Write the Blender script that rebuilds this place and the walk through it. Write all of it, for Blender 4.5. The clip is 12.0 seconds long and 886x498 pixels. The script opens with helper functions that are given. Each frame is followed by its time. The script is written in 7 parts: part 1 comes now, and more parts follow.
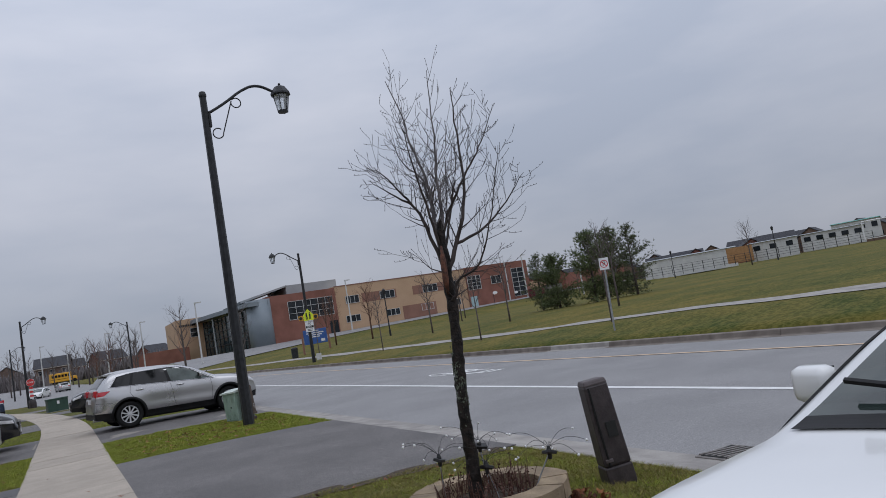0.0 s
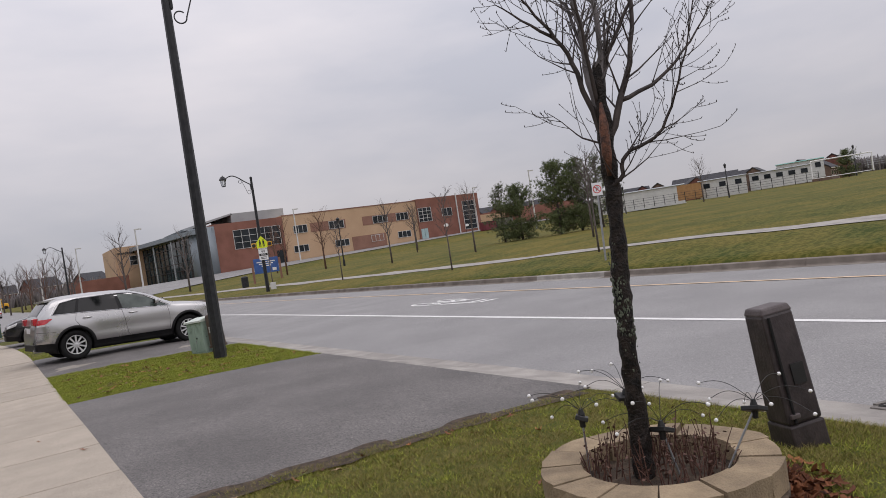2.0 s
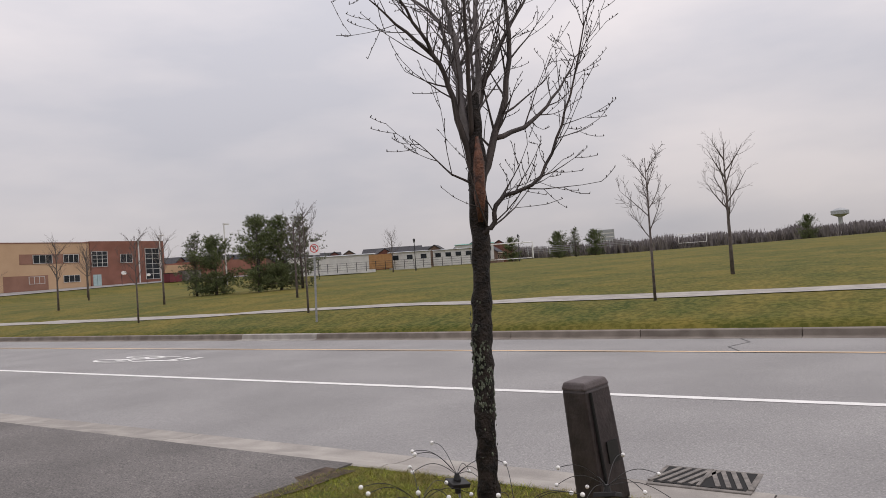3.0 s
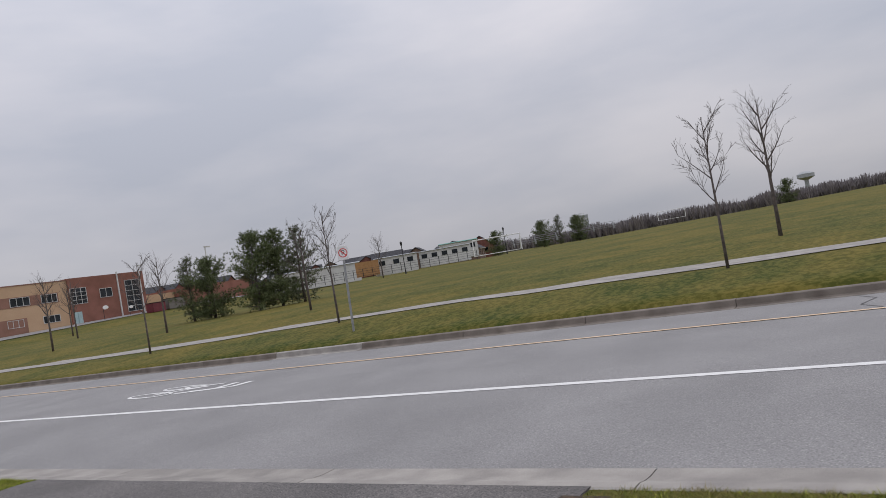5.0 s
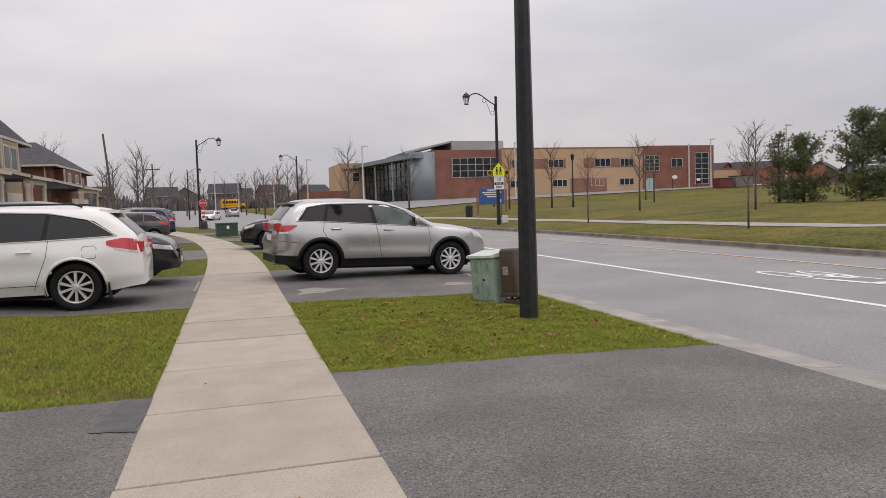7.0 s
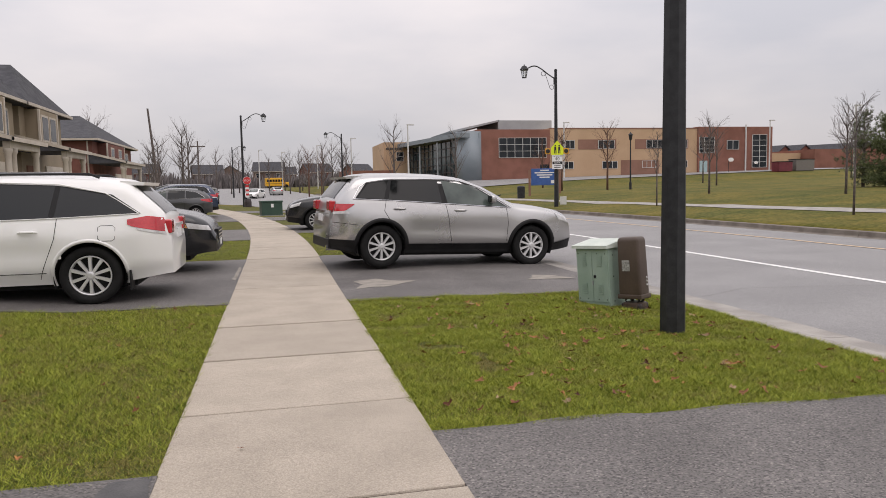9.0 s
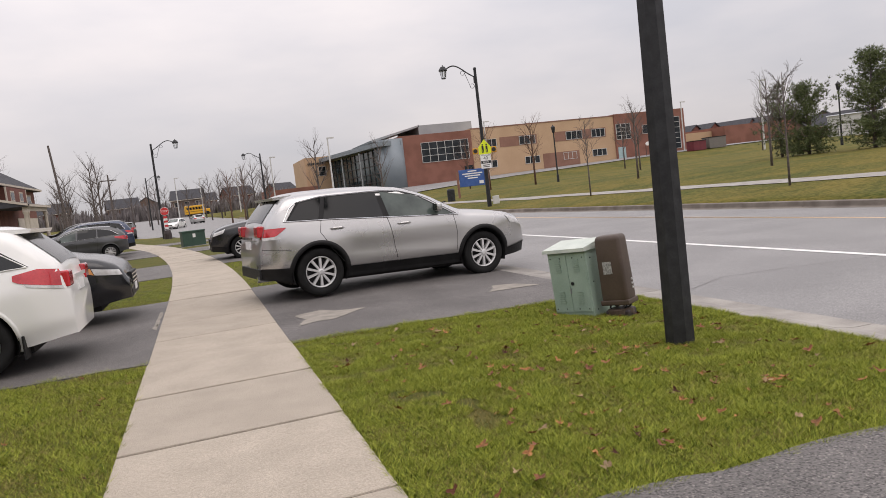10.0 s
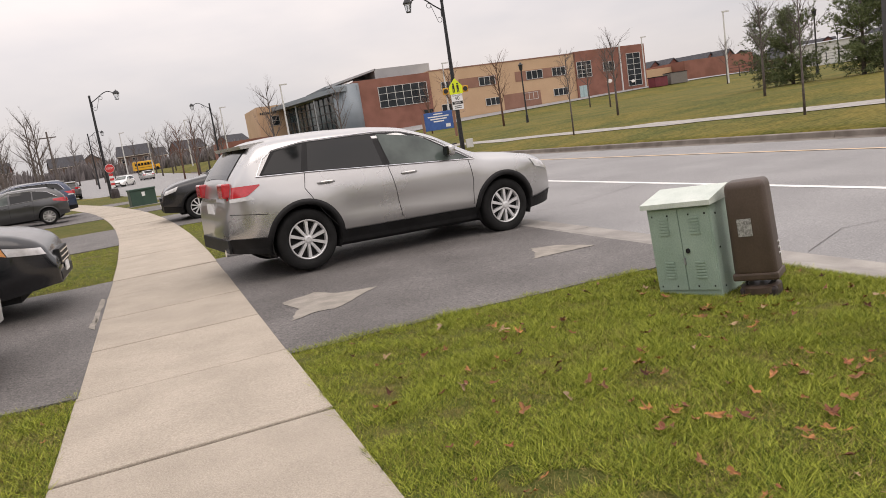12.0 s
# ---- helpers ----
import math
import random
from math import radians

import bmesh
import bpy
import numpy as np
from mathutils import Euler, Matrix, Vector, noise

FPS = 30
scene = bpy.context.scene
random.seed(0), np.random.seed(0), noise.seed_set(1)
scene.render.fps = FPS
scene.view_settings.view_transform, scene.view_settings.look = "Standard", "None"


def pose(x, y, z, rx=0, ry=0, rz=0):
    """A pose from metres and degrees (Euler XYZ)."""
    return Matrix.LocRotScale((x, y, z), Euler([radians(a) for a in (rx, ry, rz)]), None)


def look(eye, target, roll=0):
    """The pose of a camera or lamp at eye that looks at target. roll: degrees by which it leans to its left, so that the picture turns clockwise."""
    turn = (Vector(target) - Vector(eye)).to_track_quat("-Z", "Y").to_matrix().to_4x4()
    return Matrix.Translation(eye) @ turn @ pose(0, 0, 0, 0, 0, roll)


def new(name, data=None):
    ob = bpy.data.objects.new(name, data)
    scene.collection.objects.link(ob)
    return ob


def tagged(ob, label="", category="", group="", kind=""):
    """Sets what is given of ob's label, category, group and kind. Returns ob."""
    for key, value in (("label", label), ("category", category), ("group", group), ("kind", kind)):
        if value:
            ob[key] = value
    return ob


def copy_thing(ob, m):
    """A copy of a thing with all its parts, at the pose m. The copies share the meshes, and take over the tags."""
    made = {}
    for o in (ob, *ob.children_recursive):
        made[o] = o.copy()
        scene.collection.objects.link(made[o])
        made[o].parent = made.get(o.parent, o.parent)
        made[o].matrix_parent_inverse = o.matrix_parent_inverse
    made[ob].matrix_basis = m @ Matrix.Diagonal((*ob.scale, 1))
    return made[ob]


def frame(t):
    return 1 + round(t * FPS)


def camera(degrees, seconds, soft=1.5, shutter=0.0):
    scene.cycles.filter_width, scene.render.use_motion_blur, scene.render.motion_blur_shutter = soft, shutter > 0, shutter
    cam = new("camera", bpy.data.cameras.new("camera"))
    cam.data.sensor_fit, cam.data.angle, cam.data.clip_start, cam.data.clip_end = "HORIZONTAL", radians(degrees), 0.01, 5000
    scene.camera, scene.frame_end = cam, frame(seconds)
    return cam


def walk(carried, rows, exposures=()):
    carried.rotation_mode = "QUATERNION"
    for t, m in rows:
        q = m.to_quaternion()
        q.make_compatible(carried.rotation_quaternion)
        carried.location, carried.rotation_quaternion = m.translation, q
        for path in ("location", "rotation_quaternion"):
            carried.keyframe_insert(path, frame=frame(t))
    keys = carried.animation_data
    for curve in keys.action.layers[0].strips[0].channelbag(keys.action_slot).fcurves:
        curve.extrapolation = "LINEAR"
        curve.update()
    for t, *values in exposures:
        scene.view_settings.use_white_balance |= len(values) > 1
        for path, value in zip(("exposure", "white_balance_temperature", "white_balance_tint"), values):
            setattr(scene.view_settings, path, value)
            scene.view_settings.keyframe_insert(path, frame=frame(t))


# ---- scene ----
cam = camera(62.8, 12.0, soft=0.9)
PATH = [
    (0, (0.497, 0.662, 1.573), (1.45, 2.411, 1.762), -9.7),
    (0.5, (0.489, 1.256, 1.544), (1.475, 2.993, 1.661), -11.1),
    (1, (0.513, 1.8, 1.506), (1.474, 3.552, 1.585), -12.3),
    (1.5, (0.429, 2.398, 1.495), (1.357, 4.169, 1.546), -11.1),
    (2, (0.419, 2.961, 1.539), (1.48, 4.656, 1.523), -8.7),
    (2.5, (0.367, 3.567, 1.521), (1.504, 5.212, 1.466), -7.1),
    (3, (0.41, 4.058, 1.552), (2.079, 5.158, 1.61), -3.9),
    (3.2, (0.478, 4.263, 1.532), (2.247, 5.188, 1.646), -3.3),
    (4.8, (0.65, 6.078, 1.557), (2.407, 7.029, 1.65), -9.1),
    (5, (0.631, 6.334, 1.546), (2.336, 7.378, 1.6), -9.8),
    (5.5, (0.575, 6.883, 1.501), (2.04, 8.245, 1.502), -9.4),
    (6, (0.509, 7.52, 1.484), (1.504, 9.255, 1.466), -7.3),
    (6.5, (0.451, 8.149, 1.47), (1.291, 9.959, 1.33), -4.6),
    (7, (0.389, 8.714, 1.492), (0.942, 10.632, 1.367), -1.8),
    (7.2, (0.369, 8.956, 1.462), (0.842, 10.894, 1.315), -1.2),
    (8.8, (0.311, 10.889, 1.434), (0.724, 12.836, 1.238), -0.5),
    (9, (0.338, 11.119, 1.428), (0.781, 13.062, 1.254), -1.1),
    (9.5, (0.348, 11.719, 1.442), (0.855, 13.648, 1.302), -3.7),
    (10, (0.396, 12.335, 1.473), (1.021, 14.227, 1.305), -6.7),
    (10.5, (0.355, 12.986, 1.467), (0.942, 14.885, 1.244), -6.9),
    (11, (0.36, 13.606, 1.46), (0.998, 15.483, 1.197), -6.3),
    (11.5, (0.42, 14.248, 1.469), (1.109, 16.104, 1.182), -6.6),
    (12, (0.464, 14.838, 1.477), (1.169, 16.681, 1.149), -8.7),
]
walk(cam, [(t, look(eye, target, roll)) for t, eye, target, roll in PATH],
     exposures=[(0.0, -0.46, 5950, 13), (0.8, -0.36, 6250, 15), (1.5, -0.18, 6450, 15), (2.0, -0.1, 6650, 17), (2.5, -0.02, 7000, 18), (3.2, -0.06, 6850, 17), (4.8, -0.26, 6400, 15), (5.6, -0.2, 6600, 17), (6.1, -0.14, 6650, 16), (6.6, -0.04, 6850, 17), (7.2, 0.06, 6900, 17), (9.0, 0.16, 6950, 17), (11.0, 0.3, 7100, 17), (12.0, 0.38, 7250, 17)])


# ---- world and light: an overcast winter day ----
world = bpy.data.worlds.new("overcast_sky")
scene.world = world
world.use_nodes = True
wn, wl = world.node_tree.nodes, world.node_tree.links
wn.clear()
w_out = wn.new("ShaderNodeOutputWorld")
w_bg = wn.new("ShaderNodeBackground")
w_sky = wn.new("ShaderNodeTexSky")
w_sky.sky_type, w_sky.sun_disc = "NISHITA", False
w_sky.sun_elevation, w_sky.sun_rotation = radians(32), radians(150)
w_tc = wn.new("ShaderNodeTexCoord")
w_map = wn.new("ShaderNodeMapping")
w_map.inputs["Scale"].default_value = (1.3, 1.3, 4.2)
w_noise = wn.new("ShaderNodeTexNoise")
w_noise.inputs["Scale"].default_value, w_noise.inputs["Detail"].default_value, w_noise.inputs["Roughness"].default_value = 1.7, 5.0, 0.5
w_ramp = wn.new("ShaderNodeValToRGB")
w_ramp.color_ramp.elements[0].position, w_ramp.color_ramp.elements[0].color = 0.32, (5.35, 5.7, 6.3, 1)
w_ramp.color_ramp.elements[1].position, w_ramp.color_ramp.elements[1].color = 0.68, (7.5, 7.5, 7.7, 1)
w_mix = wn.new("ShaderNodeMixRGB")
w_mix.inputs["Fac"].default_value = 0.93
wl.new(w_tc.outputs["Generated"], w_map.inputs["Vector"])
wl.new(w_map.outputs["Vector"], w_noise.inputs["Vector"])
wl.new(w_noise.outputs["Fac"], w_ramp.inputs["Fac"])
wl.new(w_sky.outputs["Color"], w_mix.inputs[1])
wl.new(w_ramp.outputs["Color"], w_mix.inputs[2])
# an overcast sky brightens from the horizon towards the zenith
w_sep = wn.new("ShaderNodeSeparateXYZ")
wl.new(w_tc.outputs["Generated"], w_sep.inputs["Vector"])
w_rise = wn.new("ShaderNodeMapRange")
w_rise.inputs["From Min"].default_value, w_rise.inputs["From Max"].default_value = 0.0, 0.7
w_rise.inputs["To Min"].default_value, w_rise.inputs["To Max"].default_value = 0.076, 0.176
wl.new(w_sep.outputs["Z"], w_rise.inputs["Value"])
wl.new(w_rise.outputs["Result"], w_bg.inputs["Strength"])
wl.new(w_mix.outputs["Color"], w_bg.inputs["Color"])
wl.new(w_bg.outputs["Background"], w_out.inputs["Surface"])

sun = new("sun", bpy.data.lights.new("sun", "SUN"))
sun.data.energy, sun.data.angle, sun.data.color = 0.6, radians(50), (1.0, 0.97, 0.93)
sun.matrix_world = look((0, 0, 30), (-6, 11, 0))

# ---- materials ----


def material(name, a, b, rough=0.7, scale=8.0, fine=90.0, bump=0.3, metal=0.0, coat=0.0, fine_amt=0.25, spread=0.0, spec=0.5, obj=False):
    """Two colours mixed by a coarse noise, with fine grain and relief."""
    m = bpy.data.materials.new(name)
    m.use_nodes = True
    n, l = m.node_tree.nodes, m.node_tree.links
    p = n["Principled BSDF"]
    tc = n.new("ShaderNodeTexCoord")
    n1 = n.new("ShaderNodeTexNoise")
    n1.inputs["Scale"].default_value, n1.inputs["Detail"].default_value = scale, 5
    n2 = n.new("ShaderNodeTexNoise")
    n2.inputs["Scale"].default_value, n2.inputs["Detail"].default_value = fine, 3
    out = tc.outputs["Object"]
    if obj:
        out = n.new("ShaderNodeNewGeometry").outputs["Position"]
    for k in (n1, n2):
        l.new(out, k.inputs["Vector"])
    ramp = n.new("ShaderNodeValToRGB")
    ramp.color_ramp.elements[0].position, ramp.color_ramp.elements[1].position = 0.36, 0.64
    ramp.color_ramp.elements[0].color, ramp.color_ramp.elements[1].color = (*a, 1), (*b, 1)
    l.new(n1.outputs["Fac"], ramp.inputs["Fac"])
    mul = n.new("ShaderNodeMixRGB")
    mul.blend_type = "OVERLAY"
    mul.inputs["Fac"].default_value = fine_amt
    l.new(ramp.outputs["Color"], mul.inputs[1])
    l.new(n2.outputs["Fac"], mul.inputs[2])
    col = mul.outputs["Color"]
    if spread > 0:
        info = n.new("ShaderNodeObjectInfo")
        hsv = n.new("ShaderNodeHueSaturation")
        mr = n.new("ShaderNodeMapRange")
        mr.inputs["To Min"].default_value, mr.inputs["To Max"].default_value = 1 - spread, 1 + spread
        l.new(info.outputs["Random"], mr.inputs["Value"])
        l.new(mr.outputs["Result"], hsv.inputs["Value"])
        l.new(col, hsv.inputs["Color"])
        col = hsv.outputs["Color"]
    l.new(col, p.inputs["Base Color"])
    rr = n.new("ShaderNodeMapRange")
    rr.inputs["To Min"].default_value, rr.inputs["To Max"].default_value = max(0.02, rough - 0.08), min(1, rough + 0.08)
    l.new(n1.outputs["Fac"], rr.inputs["Value"])
    l.new(rr.outputs["Result"], p.inputs["Roughness"])
    p.inputs["Metallic"].default_value = metal
    p.inputs["Specular IOR Level"].default_value = spec
    p.inputs["Coat Weight"].default_value = coat
    p.inputs["Coat Roughness"].default_value = 0.06
    if bump > 0:
        bp = n.new("ShaderNodeBump")
        bp.inputs["Strength"].default_value, bp.inputs["Distance"].default_value = bump, 0.01
        l.new(n2.outputs["Fac"], bp.inputs["Height"])
        l.new(bp.outputs["Normal"], p.inputs["Normal"])
    return m


def speckle(m, dark, light, scale, share=0.1, amount=0.6):
    """Stones in asphalt: light and dark chips over a material's colour."""
    n, l = m.node_tree.nodes, m.node_tree.links
    p = n["Principled BSDF"]
    src = p.inputs["Base Color"].links[0].from_socket
    tc = n.new("ShaderNodeTexCoord")
    v = n.new("ShaderNodeTexVoronoi")
    v.inputs["Scale"].default_value = scale
    l.new(tc.outputs["Object"], v.inputs["Vector"])
    r = n.new("ShaderNodeValToRGB")
    r.color_ramp.interpolation = "CONSTANT"
    e = r.color_ramp.elements
    e[0].position, e[0].color = 0, (*dark, 1)
    e[1].position, e[1].color = share * 2, (0.5, 0.5, 0.5, 1)
    x = e.new(1 - share)
    x.color = (*light, 1)
    sep = n.new("ShaderNodeSeparateColor")
    l.new(v.outputs["Color"], sep.inputs["Color"])
    l.new(sep.outputs["Red"], r.inputs["Fac"])
    mx = n.new("ShaderNodeMixRGB")
    mx.blend_type, mx.inputs["Fac"].default_value = "OVERLAY", amount
    l.new(src, mx.inputs[1])
    l.new(r.outputs["Color"], mx.inputs[2])
    l.new(mx.outputs["Color"], p.inputs["Base Color"])
    return m


def lawn_material(name, cols, scales=(0.35, 2.2, 60), bump=0.6):
    m = bpy.data.materials.new(name)
    m.use_nodes = True
    n, l = m.node_tree.nodes, m.node_tree.links
    p = n["Principled BSDF"]
    tc = n.new("ShaderNodeTexCoord")
    cur = None
    for i, s in enumerate(scales):
        t = n.new("ShaderNodeTexNoise")
        t.inputs["Scale"].default_value, t.inputs["Detail"].default_value = s, 6
        t.inputs["Roughness"].default_value = 0.6
        l.new(tc.outputs["Object"], t.inputs["Vector"])
        r = n.new("ShaderNodeValToRGB")
        r.color_ramp.elements[0].position, r.color_ramp.elements[1].position = 0.42, 0.58
        r.color_ramp.elements[0].color, r.color_ramp.elements[1].color = (*cols[2 * i], 1), (*cols[2 * i + 1], 1)
        l.new(t.outputs["Fac"], r.inputs["Fac"])
        if cur is None:
            cur = r.outputs["Color"]
        else:
            mx = n.new("ShaderNodeMixRGB")
            mx.inputs["Fac"].default_value = 0.5 if i == 1 else 0.35
            l.new(cur, mx.inputs[1])
            l.new(r.outputs["Color"], mx.inputs[2])
            cur = mx.outputs["Color"]
        last = t
    l.new(cur, p.inputs["Base Color"])
    p.inputs["Roughness"].default_value = 0.95
    p.inputs["Specular IOR Level"].default_value = 0.15
    bp = n.new("ShaderNodeBump")
    bp.inputs["Strength"].default_value, bp.inputs["Distance"].default_value = bump, 0.03
    l.new(last.outputs["Fac"], bp.inputs["Height"])
    l.new(bp.outputs["Normal"], p.inputs["Normal"])
    return m


def island_material(name, a, b, rough=0.8, spec=0.2):
    """Colour that varies from blade to blade or leaf to leaf."""
    m = bpy.data.materials.new(name)
    m.use_nodes = True
    n, l = m.node_tree.nodes, m.node_tree.links
    p = n["Principled BSDF"]
    g = n.new("ShaderNodeNewGeometry")
    r = n.new("ShaderNodeValToRGB")
    r.color_ramp.elements[0].color, r.color_ramp.elements[1].color = (*a, 1), (*b, 1)
    l.new(g.outputs["Random Per Island"], r.inputs["Fac"])
    l.new(r.outputs["Color"], p.inputs["Base Color"])
    p.inputs["Roughness"].default_value, p.inputs["Specular IOR Level"].default_value = rough, spec
    return m


def glass(name, tint, rough=0.03, trans=0.85):
    m = bpy.data.materials.new(name)
    m.use_nodes = True
    p = m.node_tree.nodes["Principled BSDF"]
    p.inputs["Base Color"].default_value = (*tint, 1)
    p.inputs["Roughness"].default_value = rough
    p.inputs["Transmission Weight"].default_value = trans
    p.inputs["IOR"].default_value = 1.45
    return m


M_road = speckle(material("road_asphalt", (0.215, 0.21, 0.207), (0.27, 0.264, 0.26), 0.62, 0.6, 60, 0.5, fine_amt=0.5), (0.25, 0.25, 0.25), (0.85, 0.84, 0.80), 95, 0.08, 0.4)
M_drive = speckle(material("driveway_asphalt", (0.105, 0.097, 0.092), (0.162, 0.151, 0.144), 0.68, 0.8, 60, 0.9, fine_amt=0.7), (0.12, 0.12, 0.12), (0.95, 0.93, 0.90), 105, 0.10, 0.7)
M_walk = speckle(material("sidewalk_concrete", (0.385, 0.335, 0.272), (0.445, 0.388, 0.318), 0.85, 2.2, 130, 0.6, fine_amt=0.55, spread=0.06, obj=True), (0.3, 0.3, 0.3), (0.66, 0.66, 0.66), 90, 0.08, 0.22)
M_curb = material("curb_concrete", (0.26, 0.242, 0.222), (0.37, 0.347, 0.315), 0.85, 2.5, 160, 0.3, spread=0.08)
M_farcurb = material("weathered_curb_concrete", (0.15, 0.125, 0.105), (0.24, 0.21, 0.18), 0.88, 2.0, 160, 0.3, spread=0.10)
M_grass = lawn_material("winter_field_grass", [(0.07, 0.088, 0.014), (0.20, 0.155, 0.028), (0.05, 0.07, 0.014), (0.17, 0.135, 0.035), (0.02, 0.03, 0.008), (0.20, 0.17, 0.05)], (0.16, 0.8, 7))
# turf colours kept dark to stand in for shade between the blades
M_lawn = lawn_material("shaded_lawn_turf", [(0.07, 0.10, 0.014), (0.15, 0.14, 0.035), (0.055, 0.08, 0.014), (0.17, 0.125, 0.05), (0.025, 0.03, 0.01), (0.17, 0.16, 0.05)], (0.7, 5, 80))
M_blade = island_material("grass_blades", (0.035, 0.078, 0.007), (0.48, 0.51, 0.08))
M_blade_dry = island_material("dry_grass_blades", (0.11, 0.115, 0.024), (0.34, 0.275, 0.10))
M_leaf = material("fallen_leaf_brown", (0.17, 0.058, 0.014), (0.40, 0.175, 0.045), 0.6, 18, 60, 0.3, spread=0.35)
M_leaf2 = material("fallen_leaf_red", (0.14, 0.038, 0.012), (0.28, 0.095, 0.03), 0.6, 18, 60, 0.3, spread=0.35)
M_leaf3 = material("fallen_leaf_pale", (0.24, 0.15, 0.07), (0.40, 0.28, 0.16), 0.7, 18, 60, 0.3, spread=0.25)
M_white = material("white_road_paint", (0.72, 0.72, 0.70), (0.82, 0.82, 0.80), 0.7, 6, 150, 0.3)
M_yellow = material("yellow_road_paint", (0.72, 0.50, 0.30), (0.80, 0.60, 0.40), 0.7, 6, 150, 0.3)
M_soil = material("dark_soil", (0.035, 0.024, 0.016), (0.10, 0.068, 0.045), 0.95, 14, 120, 1.0)
M_tar = material("tar_patch", (0.055, 0.054, 0.055), (0.10, 0.097, 0.096), 0.6, 6, 120, 0.4)
M_patch = material("pale_dried_stain", (0.24, 0.22, 0.19), (0.33, 0.30, 0.26), 0.9, 6, 120, 0.3)
M_pole = material("black_painted_steel", (0.018, 0.019, 0.021), (0.032, 0.033, 0.036), 0.45, 9, 60, 0.08, spec=0.3)
M_iron = material("cast_iron", (0.13, 0.12, 0.11), (0.24, 0.22, 0.20), 0.7, 12, 90, 0.4, metal=0.2)
M_dark = material("dark_void", (0.008, 0.008, 0.008), (0.012, 0.012, 0.012), 0.9, 5, 50, 0)
M_steel = material("galvanised_steel", (0.28, 0.29, 0.30), (0.38, 0.39, 0.40), 0.5, 8, 60, 0.1, metal=0.6)
M_lampglass = glass("lantern_glass", (0.85, 0.88, 0.9), 0.25, 0.7)
M_bark = material("wet_dark_bark", (0.005, 0.004, 0.0035), (0.030, 0.022, 0.018), 0.6, 22, 70, 1.5, spec=0.25)
M_barkbare = material("split_bare_wood", (0.035, 0.013, 0.008), (0.17, 0.062, 0.03), 0.6, 30, 90, 0.8)
M_lichen = material("grey_green_lichen", (0.06, 0.075, 0.05), (0.17, 0.19, 0.14), 0.95, 40, 120, 1.0)
M_twig = material("smooth_grey_branch", (0.08, 0.07, 0.07), (0.19, 0.17, 0.17), 0.6, 7, 80, 0.3)
M_twigdark = material("dark_twig", (0.028, 0.02, 0.018), (0.06, 0.045, 0.04), 0.7, 9, 80, 0.3)
M_sapling = material("sapling_bark", (0.08, 0.066, 0.06), (0.145, 0.12, 0.11), 0.85, 9, 60, 0.4)
M_redtwig = material("reddish_twig", (0.10, 0.05, 0.035), (0.15, 0.085, 0.06), 0.85, 9, 60, 0.2)
M_needle = island_material("pine_needles", (0.05, 0.072, 0.03), (0.22, 0.255, 0.12))
M_needle2 = island_material("dusty_pine_needles", (0.07, 0.085, 0.045), (0.20, 0.22, 0.13))
# bare twigs in a lifted grey: distance haze put into the colour
M_wood = island_material("hazed_far_woods", (0.14, 0.125, 0.125), (0.27, 0.245, 0.24))
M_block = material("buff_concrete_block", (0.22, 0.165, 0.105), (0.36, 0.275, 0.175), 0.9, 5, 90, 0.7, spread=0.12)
M_blockface = material("darker_split_face_block", (0.085, 0.068, 0.052), (0.18, 0.14, 0.10), 0.95, 9, 50, 1.8, spread=0.12)
M_stem = material("dead_reddish_stems", (0.06, 0.025, 0.018), (0.14, 0.07, 0.05), 0.8, 20, 90, 0.3)
M_wire = material("black_wire", (0.012, 0.012, 0.012), (0.02, 0.02, 0.02), 0.5, 9, 60, 0)
M_bead = material("white_bulb", (0.8, 0.8, 0.78), (0.88, 0.88, 0.86), 0.3, 9, 60, 0)
M_ped = material("dark_brown_plastic_pedestal", (0.028, 0.021, 0.022), (0.055, 0.042, 0.042), 0.5, 7, 40, 0.3)
M_pedcap = material("weathered_pedestal_top", (0.075, 0.058, 0.058), (0.12, 0.10, 0.10), 0.6, 9, 60, 0.2)
M_greenbox = material("pale_green_painted_steel", (0.27, 0.365, 0.30), (0.33, 0.43, 0.36), 0.55, 3, 90, 0.08)
M_greentop = material("faded_pale_green_lid", (0.52, 0.58, 0.52), (0.62, 0.67, 0.61), 0.6, 4, 90, 0.1)
M_brownbox = material("brown_plastic_cover", (0.07, 0.048, 0.036), (0.095, 0.066, 0.05), 0.5, 3, 70, 0.08)
M_sticker = material("grey_sticker", (0.18, 0.18, 0.17), (0.45, 0.45, 0.43), 0.6, 60, 90, 0)
M_transformer = material("dark_green_painted_steel", (0.025, 0.06, 0.045), (0.035, 0.075, 0.055), 0.5, 3, 60, 0.05)
M_signwhite = material("sign_white", (0.75, 0.75, 0.75), (0.82, 0.82, 0.82), 0.5, 4, 60, 0)
M_signred = material("sign_red", (0.55, 0.03, 0.03), (0.62, 0.05, 0.05), 0.5, 4, 60, 0)
M_signblack = material("sign_black", (0.015, 0.015, 0.015), (0.02, 0.02, 0.02), 0.5, 4, 60, 0)
M_signyellow = material("sign_fluorescent_yellow", (0.68, 0.78, 0.02), (0.75, 0.85, 0.03), 0.5, 4, 60, 0)
M_amber = material("amber_housing", (0.6, 0.30, 0.02), (0.7, 0.36, 0.03), 0.5, 4, 60, 0)
M_blue = material("school_sign_blue", (0.03, 0.09, 0.30), (0.045, 0.12, 0.36), 0.5, 4, 60, 0)
M_tan = material("tan_panel_wall", (0.47, 0.315, 0.195), (0.52, 0.355, 0.225), 0.85, 0.3, 40, 0.2)
